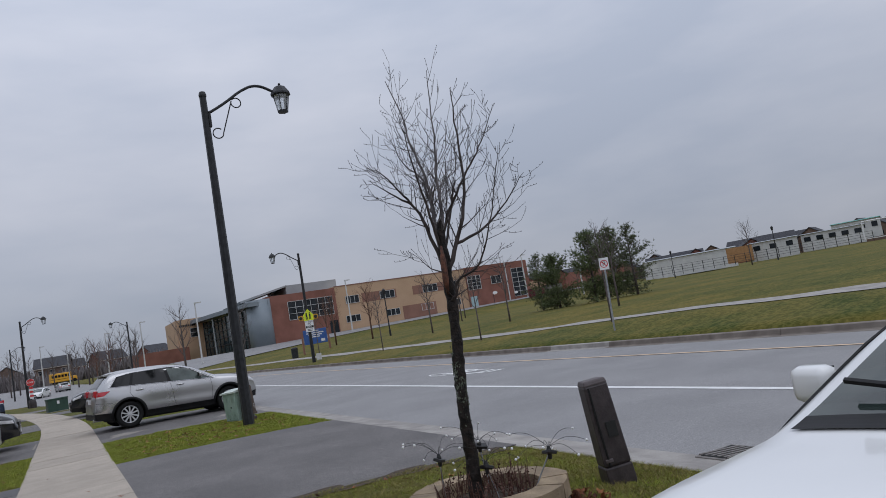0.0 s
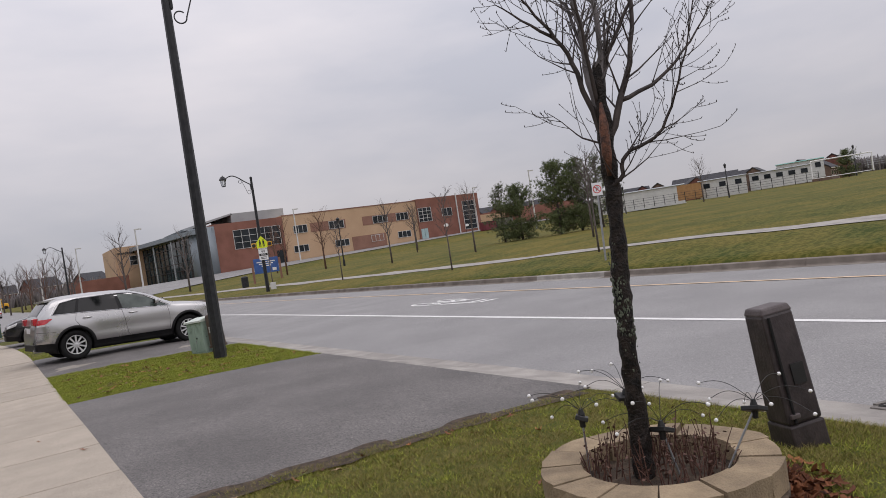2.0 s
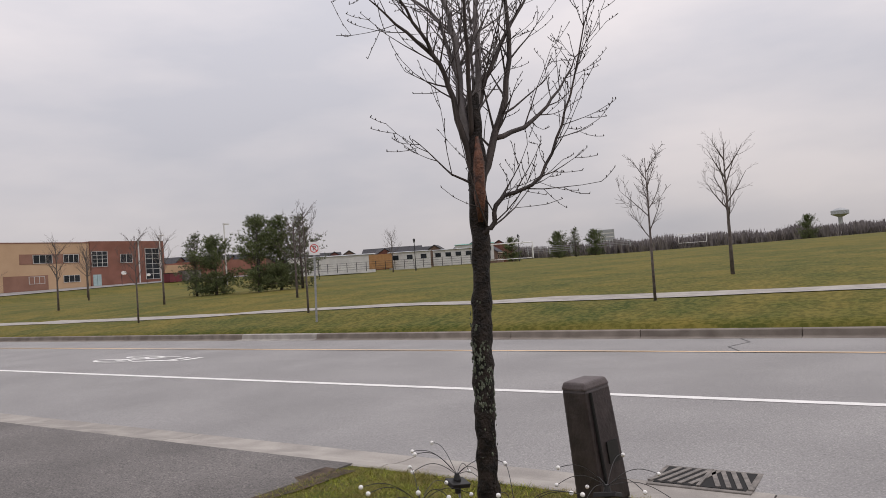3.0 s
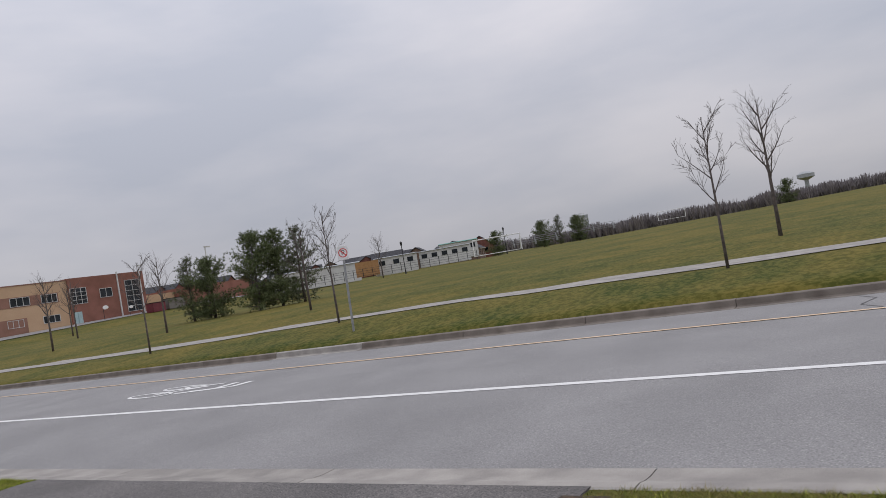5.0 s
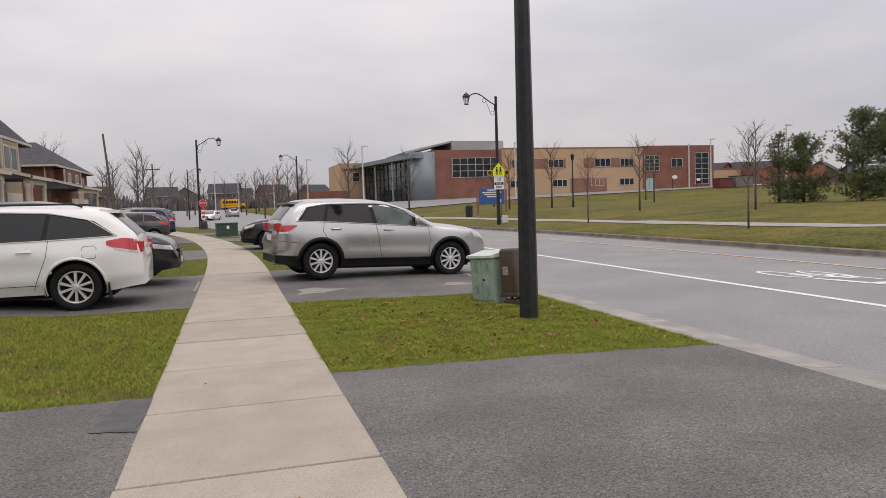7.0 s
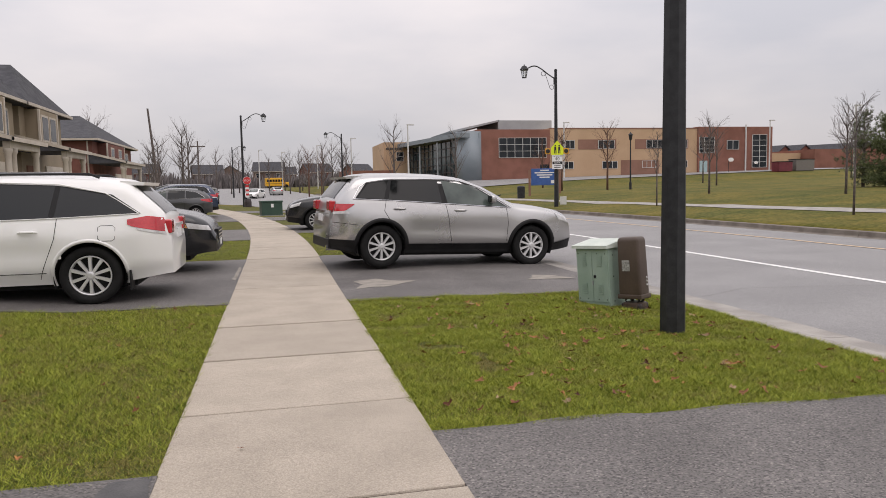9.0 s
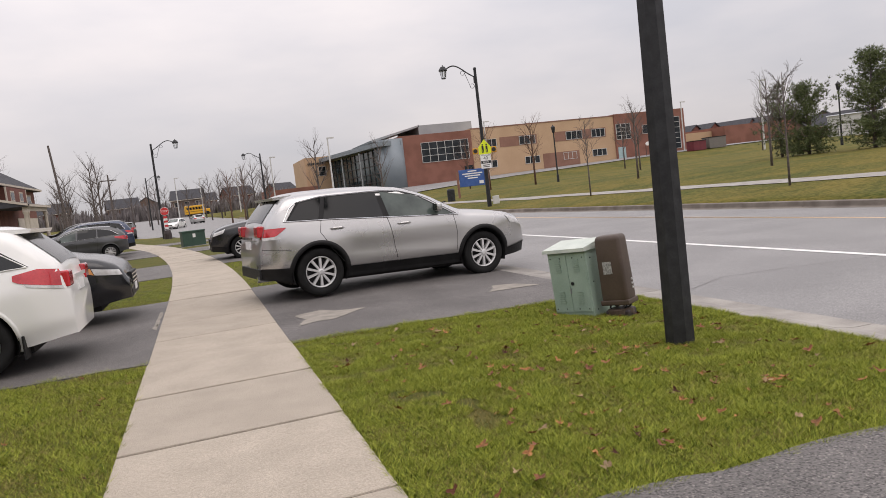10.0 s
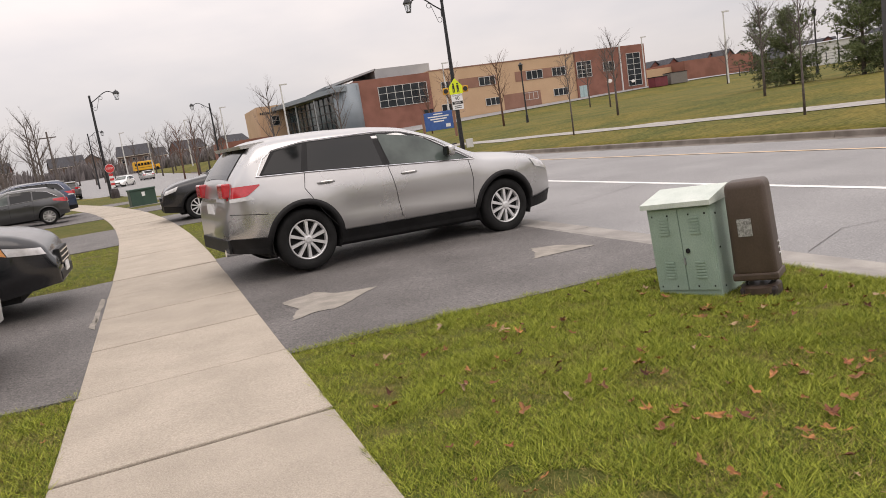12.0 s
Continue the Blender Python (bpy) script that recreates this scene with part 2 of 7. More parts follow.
M_brick = material("red_brown_brick_wall", (0.20, 0.085, 0.06), (0.26, 0.115, 0.085), 0.9, 0.5, 30, 0.4)
M_brickpanel = material("brown_brick_panel", (0.23, 0.12, 0.085), (0.28, 0.15, 0.11), 0.9, 0.5, 30, 0.4)
M_greywall = material("blue_grey_metal_cladding", (0.19, 0.225, 0.25), (0.23, 0.265, 0.29), 0.5, 0.4, 30, 0.1, metal=0.2)
M_greyroof = material("grey_roof_metal", (0.30, 0.32, 0.33), (0.36, 0.38, 0.39), 0.5, 0.4, 30, 0.1)
M_winglass = material("dark_window_glass", (0.010, 0.014, 0.017), (0.028, 0.034, 0.040), 0.06, 0.6, 9, 0, spec=0.25)
M_curtain = material("green_grey_curtain_glass", (0.015, 0.027, 0.03), (0.06, 0.085, 0.088), 0.06, 0.35, 4, 0, spec=0.2)
M_frame = material("pale_window_frame", (0.55, 0.55, 0.53), (0.62, 0.62, 0.60), 0.5, 3, 60, 0)
M_door = material("pale_blue_door", (0.30, 0.42, 0.43), (0.36, 0.48, 0.49), 0.5, 3, 60, 0)
M_siding = material("tan_vinyl_siding", (0.27, 0.215, 0.145), (0.32, 0.255, 0.175), 0.7, 1.2, 40, 0.1)
M_sidingtrim = material("cream_trim", (0.50, 0.44, 0.36), (0.58, 0.52, 0.44), 0.6, 2, 60, 0.05)
M_shingle = material("charcoal_shingles", (0.035, 0.036, 0.042), (0.07, 0.07, 0.078), 0.9, 3, 40, 0.8)
M_housebrick = material("dark_red_house_brick", (0.15, 0.06, 0.045), (0.21, 0.085, 0.065), 0.9, 1.5, 40, 0.5)
M_housebrick2 = material("brown_house_brick", (0.13, 0.085, 0.065), (0.18, 0.12, 0.09), 0.9, 1.5, 40, 0.5)
M_portable = material("off_white_portable_siding", (0.55, 0.55, 0.54), (0.64, 0.64, 0.62), 0.7, 0.8, 30, 0.1)
M_shedwood = material("orange_wood_boards", (0.34, 0.18, 0.07), (0.42, 0.23, 0.10), 0.8, 2, 40, 0.3)
M_teal = material("teal_roof", (0.08, 0.28, 0.24), (0.10, 0.33, 0.28), 0.6, 2, 40, 0.1)
M_bus = material("school_bus_yellow", (0.70, 0.36, 0.02), (0.76, 0.40, 0.03), 0.4, 2, 40, 0)
M_maroon = material("maroon_dumpster", (0.13, 0.02, 0.03), (0.17, 0.03, 0.04), 0.6, 2, 40, 0.1)
M_bluebin = material("blue_bin", (0.03, 0.10, 0.28), (0.04, 0.13, 0.33), 0.6, 2, 40, 0.1)
# vehicles
M_silver = material("silver_metallic_paint", (0.47, 0.468, 0.465), (0.50, 0.498, 0.495), 0.28, 1.2, 300, 0, metal=0.85, coat=0.6, fine_amt=0.05)
M_pearl = material("pearl_white_paint", (0.80, 0.80, 0.78), (0.84, 0.84, 0.82), 0.35, 1.2, 300, 0, coat=0.8, fine_amt=0.03)
M_black = material("black_paint", (0.008, 0.009, 0.011), (0.012, 0.013, 0.015), 0.25, 1.2, 300, 0, coat=0.5, fine_amt=0.03)
M_charcoal = material("charcoal_paint", (0.055, 0.057, 0.06), (0.07, 0.072, 0.075), 0.3, 1.2, 300, 0, metal=0.4, coat=0.8, fine_amt=0.03)
M_navy = material("navy_paint", (0.02, 0.035, 0.075), (0.028, 0.045, 0.09), 0.3, 1.2, 300, 0, metal=0.3, coat=0.8, fine_amt=0.03)
M_tint = material("tinted_car_glass", (0.004, 0.005, 0.005), (0.008, 0.009, 0.009), 0.03, 1, 30, 0, spec=0.5)
# green-tinted glass; the lighter mottle paints pale reflections into its colour
M_clearwin = material("front_glass_painted_reflection", (0.03, 0.042, 0.038), (0.12, 0.15, 0.135), 0.03, 1.1, 3, 0, spec=0.6, fine_amt=0.35)
M_rubber = material("tyre_rubber", (0.008, 0.008, 0.008), (0.015, 0.015, 0.015), 0.8, 9, 90, 0.2, spec=0.25)
M_plastic = material("black_plastic_trim", (0.007, 0.007, 0.0075), (0.013, 0.013, 0.014), 0.55, 6, 150, 0.1, spec=0.3)
M_alloy = material("bright_alloy", (0.62, 0.62, 0.62), (0.72, 0.72, 0.72), 0.32, 4, 60, 0, metal=0.45)
M_chrome = material("chrome", (0.7, 0.7, 0.71), (0.76, 0.76, 0.77), 0.12, 4, 60, 0, metal=1.0)
M_redlamp = material("red_lamp_lens", (0.42, 0.012, 0.02), (0.55, 0.025, 0.035), 0.12, 5, 40, 0, coat=0.8)
M_clearlamp = material("clear_lamp_lens", (0.5, 0.5, 0.5), (0.72, 0.72, 0.72), 0.1, 9, 40, 0, coat=0.8)
M_amberlamp = material("amber_lamp_lens", (0.62, 0.26, 0.08), (0.7, 0.34, 0.12), 0.15, 9, 40, 0, coat=0.5)

# ---- building helpers ----


def finish(ob, smooth=False):
    if smooth:
        for f in ob.data.polygons:
            f.use_smooth = True
    return ob


def mesh_of(name, bm, mat, smooth=False):
    me = bpy.data.meshes.new(name)
    bmesh.ops.recalc_face_normals(bm, faces=bm.faces)
    bm.to_mesh(me)
    bm.free()
    if mat:
        me.materials.append(mat)
    if smooth:
        me.shade_smooth()
    return me


def part(name, bm, mat, parent, label="", smooth=False):
    ob = new(name, mesh_of(name, bm, mat, smooth))
    ob.parent = parent
    if label:
        ob["label"] = label
    return ob


def thing(name, label, category, m=None, group="", kind=""):
    ob = new(name)
    ob.empty_display_size = 0.2
    if m is not None:
        ob.matrix_basis = m
    return tagged(ob, label, category, group, kind)


def solo(name, bm, mat, label, category, kind="", smooth=False, group=""):
    return tagged(new(name, mesh_of(name, bm, mat, smooth)), label, category, group, kind)


def B():
    return bmesh.new()


def box(bm, x0, x1, y0, y1, z0, z1, m=None, taper=1.0, bevel=0.0):
    cx, cy = (x0 + x1) / 2, (y0 + y1) / 2
    vs = []
    for z, k in ((z0, 1.0), (z1, taper)):
        for x, y in ((x0, y0), (x1, y0), (x1, y1), (x0, y1)):
            vs.append(bm.verts.new((cx + (x - cx) * k, cy + (y - cy) * k, z)))
    fs = [bm.faces.new([vs[i] for i in q]) for q in ((3, 2, 1, 0), (4, 5, 6, 7), (0, 1, 5, 4), (1, 2, 6, 5), (2, 3, 7, 6), (3, 0, 4, 7))]
    if bevel:
        es = list({e for f in fs for e in f.edges})
        r = bmesh.ops.bevel(bm, geom=es, offset=bevel, segments=2, affect="EDGES", profile=0.5)
        vs = list({v for f in r["faces"] for v in f.verts} | {v for v in vs if v.is_valid})
    if m is not None:
        bmesh.ops.transform(bm, matrix=m, verts=[v for v in vs if v.is_valid])
    return bm


def tube(bm, pts, radii, n=8, cap=True):
    """A tapered tube along points."""
    pts = [Vector(p) for p in pts]
    rings, up = [], Vector((0.31, 0.2, 0.93)).normalized()
    for i, p in enumerate(pts):
        d = (pts[min(i + 1, len(pts) - 1)] - pts[max(i - 1, 0)])
        d = d.normalized() if d.length > 1e-9 else Vector((0, 0, 1))
        a = d.cross(up)
        if a.length < 0.05:
            a = d.cross(Vector((1, 0, 0)))
        a.normalize()
        b = d.cross(a)
        r = radii[i] if hasattr(radii, "__len__") else radii
        rings.append([bm.verts.new(p + (a * math.cos(k * 2 * math.pi / n) + b * math.sin(k * 2 * math.pi / n)) * r) for k in range(n)])
    for r0, r1 in zip(rings, rings[1:]):
        for k in range(n):
            bm.faces.new((r0[k], r0[(k + 1) % n], r1[(k + 1) % n], r1[k]))
    if cap and n > 2:
        bm.faces.new(rings[0][::-1])
        bm.faces.new(rings[-1])
    return bm


def lathe(bm, prof, n=24, axis="z", at=(0, 0, 0)):
    """Turns (radius, height) pairs about an axis."""
    rings = []
    for r, h in prof:
        ring = []
        for k in range(n):
            a = 2 * math.pi * k / n
            c, s = r * math.cos(a), r * math.sin(a)
            co = (c, s, h) if axis == "z" else ((c, h, s) if axis == "y" else (h, c, s))
            ring.append(bm.verts.new(Vector(co) + Vector(at)))
        rings.append(ring)
    for r0, r1 in zip(rings, rings[1:]):
        for k in range(n):
            bm.faces.new((r0[k], r0[(k + 1) % n], r1[(k + 1) % n], r1[k]))
    bm.faces.new(rings[0][::-1])
    bm.faces.new(rings[-1])
    return bm


def prism(bm, pts, a0, a1, plane="xz"):
    """Extrudes a flat outline. plane xz: along y; yz: along x; xy: along z."""
    def co(p, a):
        return {"xz": (p[0], a, p[1]), "yz": (a, p[0], p[1]), "xy": (p[0], p[1], a)}[plane]
    lo = [bm.verts.new(co(p, a0)) for p in pts]
    hi = [bm.verts.new(co(p, a1)) for p in pts]
    bm.faces.new(lo[::-1])
    bm.faces.new(hi)
    for i in range(len(pts)):
        j = (i + 1) % len(pts)
        bm.faces.new((lo[i], lo[j], hi[j], hi[i]))
    return bm


def blob(bm, c, r, seed, sub=1, squash=(1, 1, 1)):
    rnd = random.Random(seed)
    res = bmesh.ops.create_icosphere(bm, subdivisions=sub, radius=1)
    for v in res["verts"]:
        k = r * (0.75 + 0.5 * rnd.random())
        v.co = Vector((v.co.x * k * squash[0], v.co.y * k * squash[1], v.co.z * k * squash[2])) + Vector(c)
    return bm


# ---- the lie of the land: s runs across the street, y along it ----


def bend(y):
    """How far the near side of the street has swung to one side at y."""
    if y <= 26:
        return 0.0
    if y <= 60:
        return -0.003 * (y - 26) ** 2
    return -3.468 - 0.204 * (y - 60)


def shift(s, y):
    k = 1.0 if s <= 5.7 else (0.4 if s >= 15.0 else 1.0 - 0.6 * (s - 5.7) / 9.3)
    return bend(y) * k


def px(s, y):
    return s + shift(s, y)


def lerp(v, xs, ys):
    return float(np.interp(v, xs, ys))


def apron(s):
    return -0.085 * (max(0.0, min(4.0, s - 1.2)) / 4) ** 2


def road_z(s):
    u = (s - 5.7) / 9.3
    return -0.105 + 0.30 * u * (1 - u)


def rise(y):
    return lerp(y, [110, 300, 900], [0, 2.4, 6])


def height(s, y):
    """Ground height at street coordinates."""
    if s < 5.2:
        return apron(s) + (lerp(s, [-14, -8, -2], [0.5, 0.4, 0.0])) + rise(y)
    if s <= 15.15:
        return -0.45 + rise(y)
    f_near = lerp(y, [13, 21, 30, 45, 60], [1, 0.92, 0.58, 0.45, 0.42])
    f_far = lerp(y, [10, 30, 42, 60, 100], [1, 0.92, 0.86, 0.86, 0.75])
    f = lerp(s, [17, 25], [0, 1])
    z = lerp(s, [15.15, 17, 18, 18.5, 20.2, 25, 35, 110, 250, 420, 2500], [0.05, 0.33, 0.47, 0.5, 0.55, 0.8, 1.08, 2.5, 4.0, 5.2, 9.0]) * (f_near * (1 - f) + f_far * f)
    pad = 2.2 + 0.018 * (s - 46)
    k = lerp(y, [104, 124], [0, 1]) * lerp(s, [16, 22, 105, 150], [0, 1, 1, 0])
    return z * (1 - k) + pad * k + rise(y) * (1 - k)


def street(x, y):
    """Street coordinate s of a place."""
    b = bend(y)
    if x - b <= 5.7:
        return x - b
    if x - 0.4 * b >= 15.0:
        return x - 0.4 * b
    lo, hi = 5.7, 15.0
    for _ in range(30):
        mid = (lo + hi) / 2
        lo, hi = (mid, hi) if px(mid, y) < x else (lo, mid)
    return lo


def G(x, y):
    return height(street(x, y), y)


def sheet(bm, ss, ys, zf, lift=0.0):
    """A grid over street coordinates."""
    vs = [[bm.verts.new((px(s, y), y, zf(s, y) + lift)) for s in ss] for y in ys]
    for i in range(len(ys) - 1):
        for j in range(len(ss) - 1):
            bm.faces.new((vs[i][j], vs[i][j + 1], vs[i + 1][j + 1], vs[i + 1][j]))
    return bm


# ---- ground ----
SS = [-2500, -900, -400, -200, -110, -70, -45, -30, -22, -17, -14, -12, -10, -8, -6, -4.5, -3, -2, -1.2, -0.6, -0.32, 0.4, 1.19, 1.6, 2.2, 3.0, 3.8, 4.5, 5.0, 5.18, 5.21, 10.0,
      15.1, 15.14, 15.4, 16, 16.6, 17.2, 18, 18.5, 19.3, 20.2, 21, 22, 23.5, 25, 27, 30, 33, 36, 40, 45, 50, 56, 62, 70, 80, 90, 100, 112, 125, 140, 170, 210, 260, 330, 420, 700, 1200, 2500]
YS = [-2500, -900, -400, -200, -100, -60, -40, -25] + list(range(-15, 60, 2)) + list(range(60, 140, 4)) + [145, 155, 170, 190, 220, 260, 320, 420, 600, 900, 1500, 2500]


def ground_z(s, y):
    amp = 0.015 if abs(s) < 6 else (0.05 if s < 120 else 0.0)
    if 5.2 <= s <= 15.14:
        amp = 0
    if -0.25 < s < 1.1:
        return height(s, y) - 0.03
    return height(s, y) + amp * noise.noise((s * 0.35, y * 0.35, 3))


solo("ground", sheet(B(), SS, YS, ground_z), M_grass, "patchy green and yellow winter grass ground rising from the street", "ground", "structure", True)
NEAR_S = [s for s in SS if -30 <= s <= 5.2]
NEAR_Y = [y for y in YS if -25 <= y <= 76]
solo("lawn", sheet(B(), NEAR_S, NEAR_Y, ground_z, 0.006), M_lawn, "short green lawn turf with bare patches beside the sidewalk", "lawn", "structure", True)

RY = list(range(-60, 30, 3)) + list(range(30, 170, 4)) + [180, 200, 230, 270, 330]
RS = [5.68, 6.4, 7.3, 8.59, 10, 11, 12.43, 13.5, 14.4, 15.02]
solo("road", sheet(B(), RS, RY, lambda s, y: road_z(s) + rise(y)), M_road, "worn grey asphalt street with a bicycle lane", "road", "structure", True)


def strip(name, s0, s1, y0, y1, mat, label, lift=0.004, step=2.0):
    n = max(1, int((y1 - y0) / step))
    ys = [y0 + (y1 - y0) * i / n for i in range(n + 1)]
    return solo(name, sheet(B(), [s0, s1], ys, lambda s, y: road_z(s) + rise(y), lift), mat, label, "road marking", "structure")


strip("lane_line_white", 8.53, 8.66, -40, 64, M_white, "solid white painted lane line on asphalt")
strip("lane_line_yellow", 12.385, 12.485, -40, 80, M_yellow, "thin yellow painted centre line on asphalt", 0.009)

# side street that opens beyond the stop sign
bm = B()
for q in (((-60, 84), (0, 84), (0, 96), (-60, 96)),):
    bm.faces.new([bm.verts.new((x, y, 0.42 if x < -20 else -0.09)) for x, y in q])
solo("side_street", bm, M_road, "grey asphalt side street meeting the road", "road", "structure")

# ---- sidewalk of single concrete bays ----
sidewalk = thing("sidewalk", "pale buff concrete sidewalk of square bays with tooled joints", "sidewalk", kind="structure")
bm = B()
box(bm, -0.733, 0.733, -0.726, 0.726, -0.12, 0.022, bevel=0.010)
SLAB = mesh_of("bay", bm, M_walk)
y = 12.85 - 1.48 * 14 + 0.74
rs = random.Random(4)
while y < 78:
    s = new("bay", SLAB)
    s.parent = sidewalk
    d = math.degrees(math.atan2(bend(y + 0.7) - bend(y - 0.7), 1.4))
    s.matrix_basis = pose(0.435 + bend(y), y, rs.uniform(-0.004, 0.004), rs.uniform(-0.15, 0.15), rs.uniform(-0.15, 0.15), -d)
    y += 1.48
bm = B()
sheet(bm, [-0.29, 1.16], [y for y in NEAR_Y], lambda s, y: 0.0, 0.009)
part("joint_bed", bm, M_soil, sidewalk, "dark grit in the joints")

# the path across the street
bm = B()
sheet(bm, [18.5, 19.3, 19.8], [y for y in YS if -60 <= y <= 120], ground_z, 0.02)
solo("far_path", bm, M_curb, "pale concrete footpath crossing the grass verge", "footpath", "structure")

# ---- kerbs ----


def kerb(name, label, prof, mat, y0, y1, step, lift=lambda y: 0.0):
    root = thing(name, label, "kerb", kind="structure")
    y = y0
    while y < y1:
        e = min(y + step, y1) - 0.012
        bm = B()
        rings = []
        for yy in (y, (y + e) / 2, e):
            rings.append([bm.verts.new((px(s, yy), yy, z + rise(yy))) for s, z in prof])
        for r0, r1 in zip(rings, rings[1:]):
            for k in range(len(prof) - 1):
                bm.faces.new((r0[k], r0[k + 1], r1[k + 1], r1[k]))
        bm.faces.new(rings[0])
        bm.faces.new(rings[-1][::-1])
        part("kerb_stone", bm, M_curb if name == "kerb_far" and 17 < y < 19 else mat, root)
        y += step
    return root


kerb("kerb_near", "low rolled concrete kerb and gutter, dropped at the driveways", [(5.17, -0.3), (5.17, -0.075), (5.2, -0.066), (5.30, -0.068), (5.40, -0.09), (5.52, -0.102), (5.7, -0.104), (5.72, -0.3)], M_curb, -40, 76, 3.0)
kerb("kerb_far", "weathered upright concrete kerb along the grass verge", [(14.75, -0.3), (14.75, -0.094), (14.98, -0.092), (15.0, -0.07), (15.02, 0.035), (15.04, 0.05), (15.17, 0.055), (15.19, -0.3)], M_farcurb, -60, 140, 3.0)

# ---- driveways ----


def drive(name, s0, s1, y0, y1, label, mat=M_drive, wob=0.05, seed=1):
    n, k = 24, 14
    bm = B()
    rows = []
    for i in range(n + 1):
        s = s0 + (s1 - s0) * i / n
        a = y0 + wob * noise.noise((s * 1.7, seed, 0)) + 0.4 * wob * noise.noise((s * 7, seed, 2))
        b = y1 + wob * noise.noise((s * 1.7, seed, 9)) + 0.4 * wob * noise.noise((s * 7, seed, 5))
        rows.append([bm.verts.new((px(s, a + (b - a) * j / k), a + (b - a) * j / k, height(min(s, 5.19), y0) + 0.022 + 0.003 * noise.noise((s, j, seed)))) for j in range(k + 1)])
    for r0, r1 in zip(rows, rows[1:]):
        for j in range(k):
            bm.faces.new((r0[j], r0[j + 1], r1[j + 1], r1[j]))
    # the edge of the slab
    rim = [r[0] for r in rows] + rows[-1][1:] + [r[-1] for r in rows[-2::-1]] + rows[0][-2:0:-1]
    low = [bm.verts.new((v.co.x, v.co.y, v.co.z - 0.09)) for v in rim]
    for i in range(len(rim)):
        j = (i + 1) % len(rim)
        bm.faces.new((rim[i], rim[j], low[j], low[i]))
    return solo(name, bm, mat, label, "driveway", "structure")


RIGHT = [(-4.5, 3.0), (8.3, 15.12), (20.1, 26.4), (34.6, 39.8), (44.5, 48.4), (56, 60)]
LEFT = [(-4.5, 3.0), (7.6, 14.85), (20.35, 26.2), (32.0, 37.6), (44.5, 54.5), (60, 66)]
for i, (a, b) in enumerate(RIGHT):
    drive("driveway_apron", 1.16, 5.2, a, b, "dark grey coarse asphalt driveway apron running to the kerb", seed=i)
for i, (a, b) in enumerate(LEFT):
    drive("driveway", -11.5, -0.285, a, b, "dark grey asphalt driveway leading to a house", seed=i + 20)

# ---- bicycle symbol painted on the lane ----


def mark(bm, pts):
    bm.faces.new([bm.verts.new((x, 20.6 - (20.6 - y) * 0.8, road_z(x) + 0.005)) for x, y in pts])


def ring(bm, cx, cy, rx, ry, w, n=28):
    for i in range(n):
        a, b = 2 * math.pi * i / n, 2 * math.pi * (i + 1) / n
        mark(bm, [(cx + rx * math.cos(a), cy + ry * math.sin(a)), (cx + rx * math.cos(b), cy + ry * math.sin(b)),
                  (cx + (rx - w) * math.cos(b), cy + (ry - w * 1.3) * math.sin(b)), (cx + (rx - w) * math.cos(a), cy + (ry - w * 1.3) * math.sin(a))])


def bar(bm, p, q, w):
    d = Vector((q[0] - p[0], q[1] - p[1])).normalized() * w * 0.72
    mark(bm, [(p[0] - d.y, p[1] + d.x), (q[0] - d.y, q[1] + d.x), (q[0] + d.y, q[1] - d.x), (p[0] + d.y, p[1] - d.x)])


def bike_symbol():
    bm = B()
    ring(bm, 10.22, 19.75, 0.26, 0.85, 0.09)
    ring(bm, 10.86, 19.35, 0.24, 0.85, 0.09)
    bar(bm, (10.22, 19.6), (10.62, 18.75), 0.07)
    bar(bm, (10.62, 18.75), (10.86, 19.3), 0.07)
    bar(bm, (10.22, 19.6), (10.86, 19.3), 0.06)
    bar(bm, (10.86, 19.3), (11.0, 17.95), 0.06)
    bar(bm, (10.62, 18.75), (10.80, 18.3), 0.08)
    bar(bm, (10.18, 18.75), (10.38, 17.55), 0.09)
    bar(bm, (10.30, 18.35), (10.46, 17.1), 0.08)
    mark(bm, [(10.46, 17.62), (10.95, 17.55), (10.95, 17.32), (10.46, 17.39)])
    mark(bm, [(10.46, 17.1), (10.95, 17.03), (10.95, 16.8), (10.46, 16.87)])
    return solo("bicycle_symbol", bm, M_white, "worn white painted bicycle symbol on the lane", "road marking", "structure")


bike_symbol()


def seam(name, pts, w, mat, label, lift=0.006):
    bm = B()
    for i, (p, q) in enumerate(zip(pts, pts[1:])):
        d = (Vector(q) - Vector(p)).normalized() * w / 2
        bm.faces.new([bm.verts.new((x, y, (road_z(x) if x > 5.7 else height(min(x, 5.1), y) + 0.016) + lift)) for x, y in ((p[0] - d.y, p[1] + d.x), (q[0] - d.y, q[1] + d.x), (q[0] + d.y, q[1] - d.x), (p[0] + d.y, p[1] - d.x))])
    return solo(name, bm, mat, label, "road seam", "structure")


seam("asphalt_seam", [(5.75, 19.6), (6.6, 19.95), (7.3, 19.75), (8.5, 19.3)], 0.008, M_drive, "dark seam between two asphalt patches")
seam("asphalt_seam", [(5.8, 25.4), (6.7, 25.0), (8.5, 25.6)], 0.010, M_drive, "dark seam between two asphalt patches")
seam("asphalt_crack", [(12.6, 6.6), (13.2, 6.9), (14.0, 6.7), (14.7, 7.0)], 0.02, M_tar, "thin crack across the far lane")

# ---- street lamps ----


